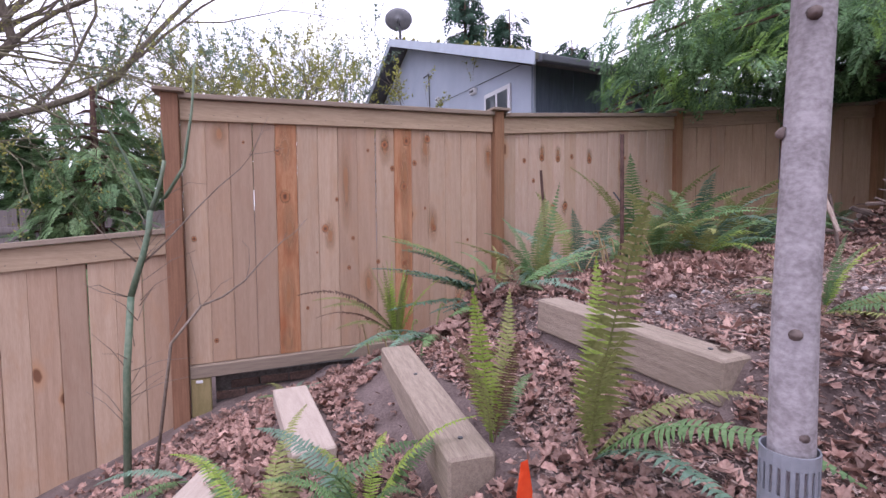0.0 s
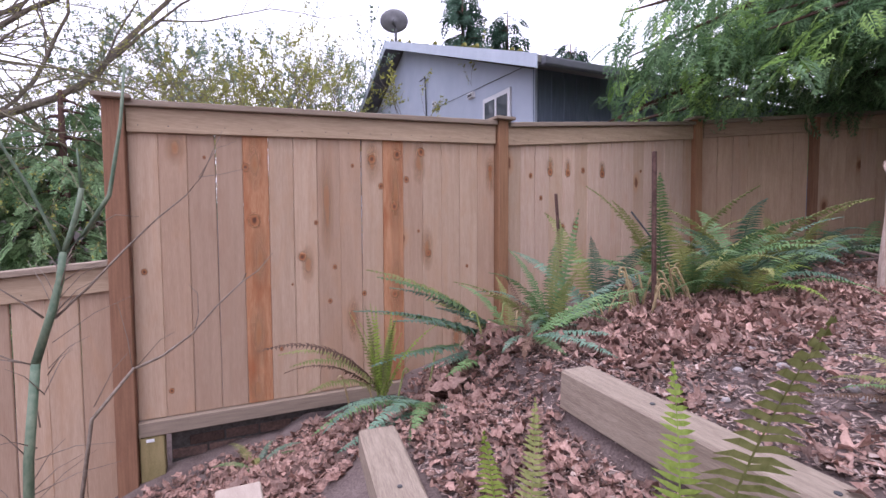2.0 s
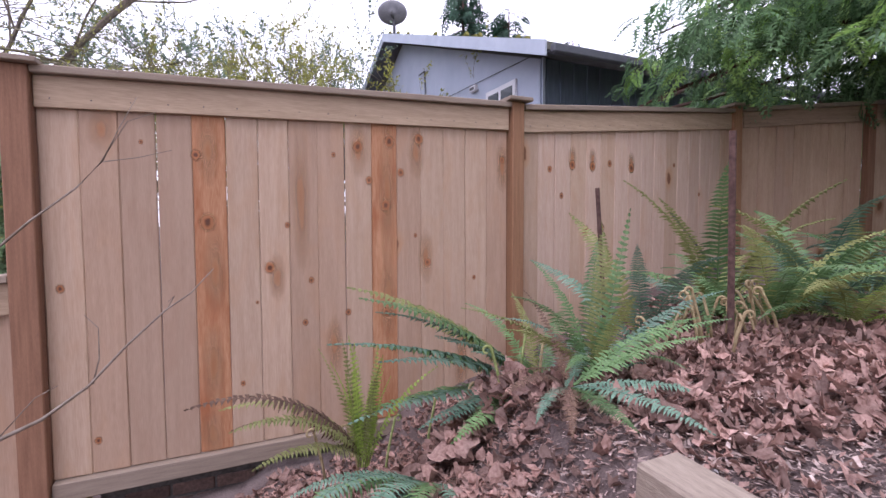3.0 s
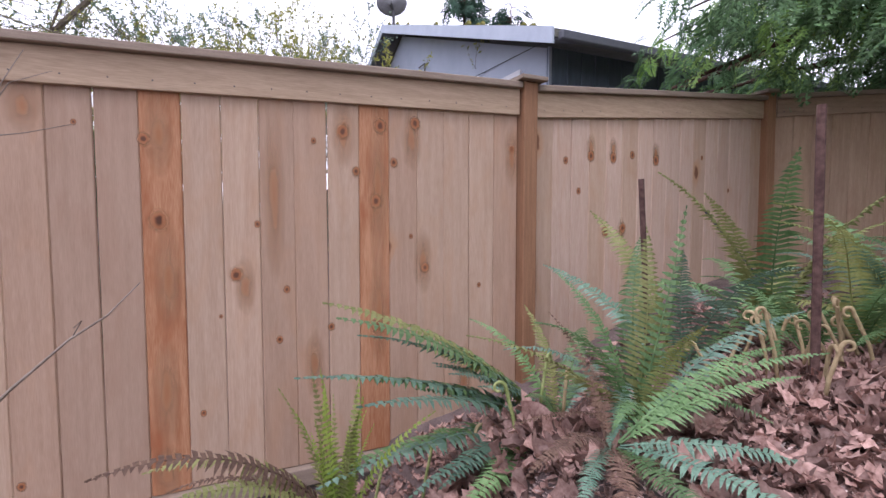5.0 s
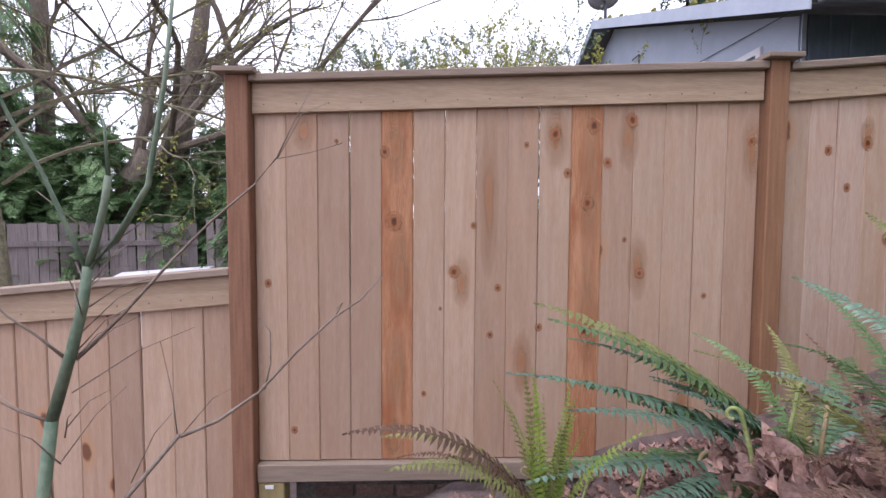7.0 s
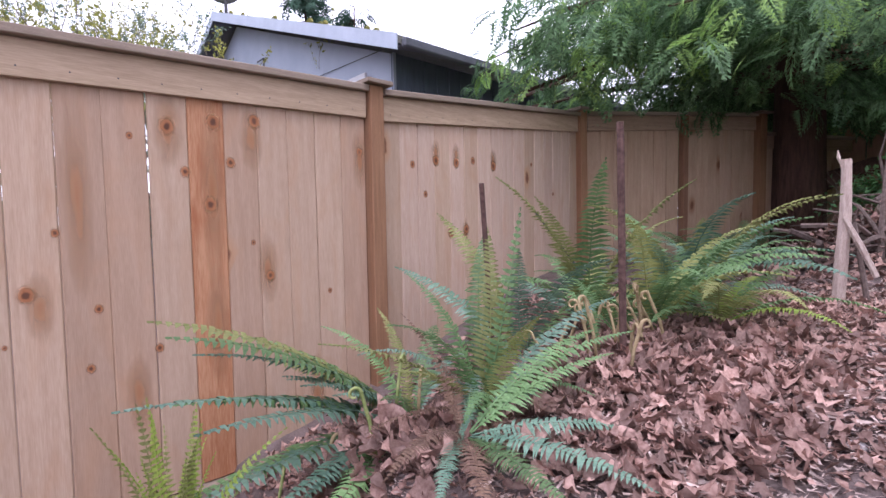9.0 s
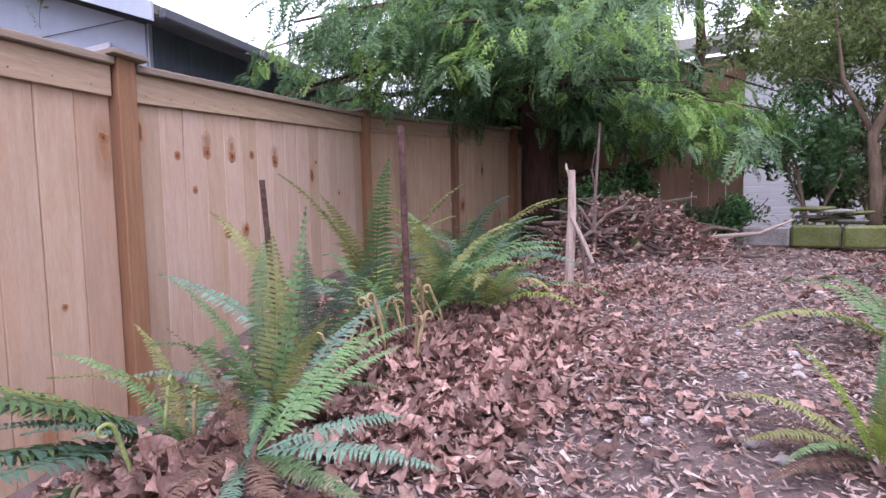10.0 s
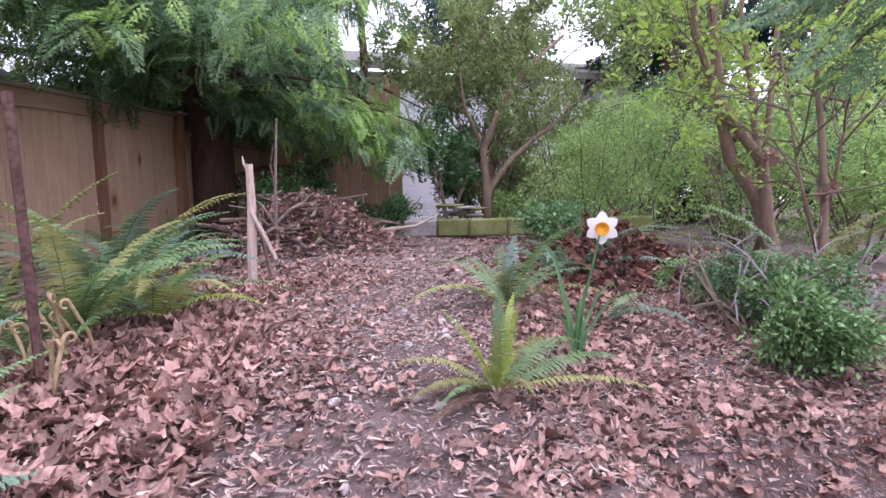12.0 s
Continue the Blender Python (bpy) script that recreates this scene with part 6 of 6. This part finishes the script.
def bare_tree(x, y, z, stems, label, seed, depth, buds, bark=BARK, name="bare_tree", spread=0.75, droop=0.0, bud=LEAF_YELLOW, size=(0.03, 0.06), split=3, taper=0.6):
    rng = random.Random(seed)
    t = thing(name, pose(x, y, z), label, "tree")
    wood, tips = Geo(), []
    for p, d, length, r in stems:
        grow(wood, tips, p, d, length, r, depth, rng, droop, split, spread, taper)
    part("bough", wood, bark, t)
    if buds:
        part("foliage", scatter("foliage", LEAF_LOW, LEAF_LOW_F, leafy(tips, buds, size, rng, 0.05), bud), None, t, "yellow-green opening buds")
    return t


# the leaning maples, with limbs that reach over the fence
mt = bare_tree(-5.0, 6.9, -0.8, [((0.1, 0, 2.7), (0.55, -0.1, 1), 2.0, 0.13), ((0.35, 0, 2.9), (0.95, -0.25, 0.8), 2.6, 0.12), ((0.1, 0, 2.6), (-0.35, -0.1, 1), 2.2, 0.1), ((0.6, 0.2, 3.3), (1.0, -0.5, 0.35), 3.4, 0.08), ((0.5, 0.2, 3.0), (0.8, -1.0, 0.4), 3.2, 0.07)],
               "leaning mossy maple with bare forked limbs and buds", 91, 4, 1500, split=3)
part("trunk", tube(Geo(), [(-0.5, 0, -0.2), (-0.25, 0, 1.2), (0.1, 0, 2.7), (0.4, 0.0, 3.3)], [0.36, 0.29, 0.26, 0.2], 12), BARK, mt, smooth=True)
part("trunk", tube(Geo(), [(0.6, 0.5, -0.2), (0.6, 0.4, 1.5), (0.75, 0.3, 3.2), (1.2, 0.3, 5.2), (1.5, 0.3, 7)], [0.28, 0.25, 0.22, 0.17, 0.1], 12), BARK, mt, smooth=True)
cedar_tree(-1.5, 4.9, -1.0, 4.0, 0.1, 1.3, 0.5, 44, 46, "bushy young conifer beyond the low fence", 83, HEDGE, CEDAR, (0.22, 0.4), (SPRAY_BROAD, SPRAY_BROAD_F))
bt = bare_tree(-7.6, 8.2, -0.8, [((0, 0, 5.0), (0.4, -0.4, 0.7), 1.6, 0.06), ((0, 0, 6.2), (-0.5, -0.3, 0.6), 1.6, 0.06)], "straight slim trunk of a tall bare tree", 92, 3, 300)
part("trunk", tube(Geo(), [(0, 0, -0.2), (0.05, 0, 4), (0.0, 0, 8), (0, 0, 11)], [0.22, 0.18, 0.15, 0.08], 10), BARK, bt, smooth=True)
bare_tree(-6.0, 9.5, -0.8, [((0, 0, 0), (0.1, -0.1, 1), 3.2, 0.16), ((0.2, 0, 0), (0.45, 0, 1), 3.0, 0.12), ((0, 0, 1.5), (-0.4, 0, 1), 2.6, 0.09)], "bare tree with yellow-green buds behind the hedge", 93, 4, 6000, bark=TWIG_MOSSY)
bare_tree(-2.0, 10.5, -0.8, [((0, 0, 0), (0.15, -0.1, 1), 3.0, 0.14), ((0.2, 0, 0), (-0.35, 0, 1), 2.8, 0.1), ((0, 0, 1.2), (0.5, -0.3, 1), 2.4, 0.08)], "bare tree with yellow-green buds behind the fence", 94, 4, 6000, bark=TWIG_MOSSY)
# low arching limbs above the first bay
bare_tree(-5.3, 4.6, -0.9, [((0, 0, 2.6), (0.95, -0.05, 0.5), 2.6, 0.035), ((0, 0, 3.2), (0.9, -0.3, 0.45), 2.6, 0.032), ((0, 0, 3.5), (1.0, 0.15, 0.35), 3.0, 0.035), ((0, 0, 3.8), (0.9, -0.1, 0.2), 3.0, 0.032), ((0, 0, 4.2), (1.0, 0.1, 0.1), 3.0, 0.032), ((0, 0, 0), (0.05, 0, 1), 4.6, 0.10)],
          "bare mossy tree with thin arching twigs over the fence", 95, 5, 9000, bark=TWIG_MOSSY, spread=0.6, droop=0.03, size=(0.02, 0.045))
bare_tree(2.2, 11.2, -0.8, [((0, 0, 0), (0.1, 0, 1), 3.3, 0.09), ((0.1, 0, 0), (0.35, -0.1, 1), 3.2, 0.07), ((0, 0, 0), (-0.35, 0, 1), 3.2, 0.07), ((0, 0, 0), (0, -0.3, 1), 3.0, 0.07)], "tall shrub with yellow-green spring leaves behind the fence", 96, 5, 14000, size=(0.05, 0.1), bark=TWIG, name="leafy_shrub")
bare_tree(2.9, 15.5, -0.8, [((0, 0, 0), (0.05, 0, 1), 3.9, 0.09), ((0.1, 0, 0), (0.25, -0.1, 1), 3.8, 0.07), ((0, 0, 0), (-0.25, 0, 1), 3.8, 0.07), ((0, 0, 0), (0.1, -0.25, 1), 3.6, 0.07)], "tall twiggy shrub with grey-green leaves behind the fence", 97, 5, 20000, size=(0.05, 0.1), bark=TWIG, bud=LEAF_GREYG, name="leafy_shrub", spread=0.45)
bare_tree(0.0, 12.0, -0.8, [((0, 0, 0), (0.1, 0, 1), 2.9, 0.08), ((0.1, 0, 0), (0.4, -0.1, 1), 2.7, 0.06), ((0, 0, 0), (-0.4, 0, 1), 2.7, 0.06)], "tall shrub with yellow-green spring leaves behind the fence", 98, 4, 10000, size=(0.05, 0.1), bark=TWIG, name="leafy_shrub")

for x, y, h, seed in ((-11.0, 15.0, 4.2, 201), (-4.0, 16.0, 3.9, 203), (0.8, 17.5, 4.0, 204), (4.6, 19.0, 4.3, 205)):
    bare_tree(x, y, -0.8, [((0, 0, 0), (0.1, 0, 1), h, 0.10), ((0.1, 0, 0), (0.35, -0.1, 1), h * 0.95, 0.07), ((0, 0, 0), (-0.35, 0.1, 1), h * 0.95, 0.07)], "tall twiggy tree with grey-green spring leaves in the distance", seed, 4, 9000, size=(0.07, 0.14), bark=TWIG_MOSSY, bud=LEAF_GREYG, spread=0.55)

# ---- distant woods that close the view ----
def far_woods(seed):
    rng = random.Random(seed)
    mats = []
    for k in range(100):
        a = rng.uniform(0, 2 * math.pi)
        r = rng.uniform(26, 42)
        deg = math.degrees(a) % 360
        h = rng.uniform(3.5, 5.5) if 60 < deg < 260 else rng.uniform(6, 10)
        x, y = math.cos(a) * r, math.sin(a) * r
        for j in range(80):
            q = rng.random()
            w = 2.2 * (1 - q) + 0.3
            b = rng.uniform(0, 6.28)
            mats.append(placed((x + math.cos(b) * w * rng.random(), y + math.sin(b) * w * rng.random(), -1.5 + h * q), (math.cos(b), math.sin(b), -0.4), (0, 0, 1), rng.uniform(0.9, 1.8)))
    ob = part("far_woods", scatter("far_woods", SPRAY_FAR, SPRAY_FAR_F, mats, CONIFER), None)
    tagged(ob, "distant dark woods round the gardens", "woods", kind="stuff")


far_woods(5)

# ---- leaf litter, chips and pebbles ----
MAPLE = np.array([(0, 0, 0)] + [(r * math.cos(radians(a)), r * math.sin(radians(a)), zz) for a, r, zz in (
    (0, 0.52, 0.06), (22, 0.4, 0.0), (48, 0.5, 0.12), (75, 0.36, 0.02), (105, 0.44, 0.14), (150, 0.33, 0.03), (180, 0.25, 0.0), (210, 0.32, 0.08), (255, 0.44, 0.1), (285, 0.36, 0.0), (312, 0.5, 0.16), (338, 0.4, 0.01))])
MAPLE_F = [(0, 1 + k, 1 + (k + 1) % 12) for k in range(12)]


def on_path(x, y):
    """How bare the trodden line is here, 0 to 1; takes arrays."""
    c = -2.5 - 0.2 * (x - 1.85) - 0.06 * np.maximum(0, x - 3.6)
    w = 0.34 + 0.15 * np.clip(x - 2, 0, 3)
    q = np.clip((x - 1.55) / 0.5, 0, 1)
    return np.exp(-((y - c) / w) ** 2) * q * q * (3 - 2 * q)


GX, GY = np.arange(-1.5, 8.6, 0.06), np.arange(-6.6, 0.5, 0.06)
GZ = np.array([[land(x, y) for y in GY] for x in GX])
PATCHY = np.array([[noise.noise((x * 1.4, y * 1.4, 7)) + 0.5 * noise.noise((x * 5, y * 5, 3)) for y in GY] for x in GX])


def from_grid(table, x, y):
    """The table's value at each x, y, between its four nearest entries."""
    i = np.clip((x - GX[0]) / 0.06, 0, len(GX) - 1.001)
    j = np.clip((y - GY[0]) / 0.06, 0, len(GY) - 1.001)
    a, b = i.astype(int), j.astype(int)
    u, v = i - a, j - b
    return (table[a, b] * (1 - u) + table[a + 1, b] * u) * (1 - v) + (table[a, b + 1] * (1 - u) + table[a + 1, b + 1] * u) * v


def off_steps(x, y, r):
    """False on the tops of the timbers and planks, but for a few strays."""
    on = ((1.57 < x) & (x < 1.735) & (-2.86 < y) & (y < -1.93)) | ((0.78 < x) & (x < 1.07) & (-2.66 < y) & (y < -1.6)) | ((0.43 < x) & (x < 0.64) & (-2.15 < y) & (y < -1.45))
    return ~on | (r > 0.96)


def strewn(r, count, area, bare, patch):
    """count places in area, kept off the trodden line by bare and thinned by patch."""
    xs, ys = [], []
    while sum(len(a) for a in xs) < count:
        x, y = r.uniform(area[0], area[1], count), r.uniform(area[2], area[3], count)
        keep = (r.random(count) > on_path(x, y) * bare) & off_steps(x, y, r.random(count)) & (r.random(count) > patch * (from_grid(PATCHY, x, y) < -0.12))
        xs.append(x[keep])
        ys.append(y[keep])
    return np.concatenate(xs)[:count], np.concatenate(ys)[:count]


def turned(r, n, tilt):
    """n random turns about z with a random tilt, as matrices."""
    a = r.uniform(0, 2 * np.pi, n)
    f = np.stack([np.cos(a), np.sin(a), r.normal(0, tilt, n)], 1)
    f /= np.linalg.norm(f, axis=1)[:, None]
    up = np.stack([r.normal(0, tilt, n), r.normal(0, tilt, n), np.ones(n)], 1)
    side = np.cross(up, f)
    side /= np.linalg.norm(side, axis=1)[:, None]
    return np.stack([f, side, np.cross(f, side)], 2)


def litter(name, count, area, size, seed, label, bare=0.9, heap=None, material=LITTER, tilt=0.24):
    """Crumpled lobed leaves, each with its own curl, width and torn rim."""
    r = np.random.default_rng(seed)
    x, y = strewn(r, count, area, bare, 0.6)
    v = np.repeat(MAPLE[None], count, 0)
    v[:, 1:, :2] *= r.uniform(0.62, 1.18, (count, 12, 1))
    v[:, :, 2] = v[:, :, 2] * r.uniform(-0.8, 1.4, (count, 1)) + r.uniform(-0.6, 1.2, (count, 1)) * v[:, :, 0] ** 2 + r.uniform(-1.6, 1.6, (count, 1)) * v[:, :, 0] * v[:, :, 1] + r.uniform(-0.3, 1.6, (count, 1)) * v[:, :, 1] ** 2 + r.uniform(-0.07, 0.07, (count, 13))
    v[:, :, 1] *= r.uniform(0.3, 0.85, (count, 1))
    s = size[0] + (size[1] - size[0]) * r.random(count) ** 1.7
    z = from_grid(GZ, x, y) + 0.006 + r.random(count) ** 2 * 0.035
    if heap:
        z += heap[4] * np.maximum(0.0, 1 - ((x - heap[0]) / heap[2]) ** 2 - ((y - heap[1]) / heap[3]) ** 2) * r.uniform(0.4, 1.0, count)
    v = np.einsum("nij,nkj->nki", turned(r, count, tilt), v * s[:, None, None]) + np.stack([x, y, z], 1)[:, None, :]
    me = raw_mesh(name, v.reshape(-1, 3), MAPLE_F, count, 13, material, True)
    tagged(part(name, me, None), label, "leaves", kind="stuff")


def strew(name, count, area, size, seed, shape, faces, material, label, category, bare, lift=0.01, tilt=0.25, slim=(0.6, 1.4)):
    """Small flat scraps of one shape, each turned, tilted and stretched anew."""
    r = np.random.default_rng(seed)
    x, y = strewn(r, count, area, bare, 0.3)
    v = np.repeat(np.asarray(shape, dtype=float)[None], count, 0)
    v[:, :, 1] *= r.uniform(*slim, (count, 1))
    s = size[0] + (size[1] - size[0]) * r.random(count) ** 2
    z = from_grid(GZ, x, y) + 0.003 + r.random(count) * lift
    v = np.einsum("nij,nkj->nki", turned(r, count, tilt), v * s[:, None, None]) + np.stack([x, y, z], 1)[:, None, :]
    tagged(part(name, raw_mesh(name, v.reshape(-1, 3), faces, count, len(shape), material), None), label, category, kind="stuff")


litter("leaf_litter", 19000, (0.2, 3.9, -4.9, -0.1), (0.025, 0.085), 101, "dry curled pinkish brown maple leaves on the slope", 0.985)
litter("leaf_litter", 6000, (3.4, 8.0, -6.5, -0.6), (0.045, 0.11), 102, "dry curled brown leaves further up the path")
litter("leaf_litter", 3000, (-1.2, 0.5, -3.5, -0.2), (0.045, 0.1), 103, "dry leaves and twigs low beside the steps")
litter("leaf_litter", 1700, (0.1, 1.5, -2.4, -0.4), (0.03, 0.09), 108, "dry leaves between the planks below the fence")
litter("leaf_litter", 420, (1.25, 2.0, -1.45, -0.75), (0.07, 0.15), 104, "heap of large dry maple leaves among the ferns", 0.9, (1.62, -1.1, 0.36, 0.34, 0.13), tilt=0.7)
litter("leaf_litter", 1300, (1.8, 3.6, -2.1, -1.4), (0.06, 0.12), 105, "drift of dry leaves below the ferns", tilt=0.5)
litter("leaf_litter", 1500, (4.6, 6.3, -3.0, -1.3), (0.07, 0.13), 106, "dry leaves over the brush pile", 0.9, (5.45, -2.15, 0.85, 0.9, 0.42))
litter("leaf_litter", 1100, (3.1, 4.4, -4.6, -3.5), (0.05, 0.11), 107, "mound of dark red-brown fern litter", 0.9, (3.75, -4.05, 0.62, 0.5, 0.3), LITTER_DARK, 0.7)
CHIPV = [(-0.5, -0.1, 0), (0.5, -0.07, 0.1), (0.42, 0.1, 0.02), (-0.45, 0.11, 0.12)]
CHIPF = [(0, 1, 2, 3)]
strew("leaf_fragments", 42000, (0.3, 4.2, -4.8, -0.5), (0.012, 0.055), 66, LEAF_LOW, LEAF_LOW_F, LITTER, "crushed brown leaf fragments between the fallen leaves", "leaves", 0.86, 0.02, 0.4)
strew("bark_mulch", 64000, (1.0, 4.4, -4.4, -1.2), (0.007, 0.03), 55, CHIPV, CHIPF, CHIP, "fine pale and brown bark chips strewn on the path", "mulch", 0.35, 0.014)
strew("bark_mulch", 14000, (3.8, 7.2, -4.8, -1.8), (0.02, 0.06), 56, CHIPV, CHIPF, CHIP, "bark chips and shreds further up the path", "mulch", 0.3, 0.012)
strew("wood_shreds", 11000, (1.2, 4.2, -4.2, -1.6), (0.016, 0.05), 57, CHIPV, CHIPF, SHRED, "long pale shreds of wood in the mulch", "mulch", 0.4, 0.02, 0.2, (0.5, 1.2))
rng = random.Random(55)
for k in range(34):
    x = rng.uniform(1.5, 4.5)
    y = -2.6 + rng.uniform(-0.7, 0.7)
    s = rng.uniform(0.008, 0.022)
    g = tube(Geo(), [(-s * 1.2, 0, 0), (-s * 0.6, 0, 0.002), (s * 0.5, 0, 0.003), (s * 1.2, 0, 0)], [s * 0.25, s * 0.75, s * 0.7, s * 0.2], 7)
    tagged(part("pebble", g, PEBBLE, m=pose(x, y, land(x, y) + s * 0.25, 0, 0, rng.uniform(0, 360)), smooth=True), "small pale pebble on the path", "pebble", "pebbles")
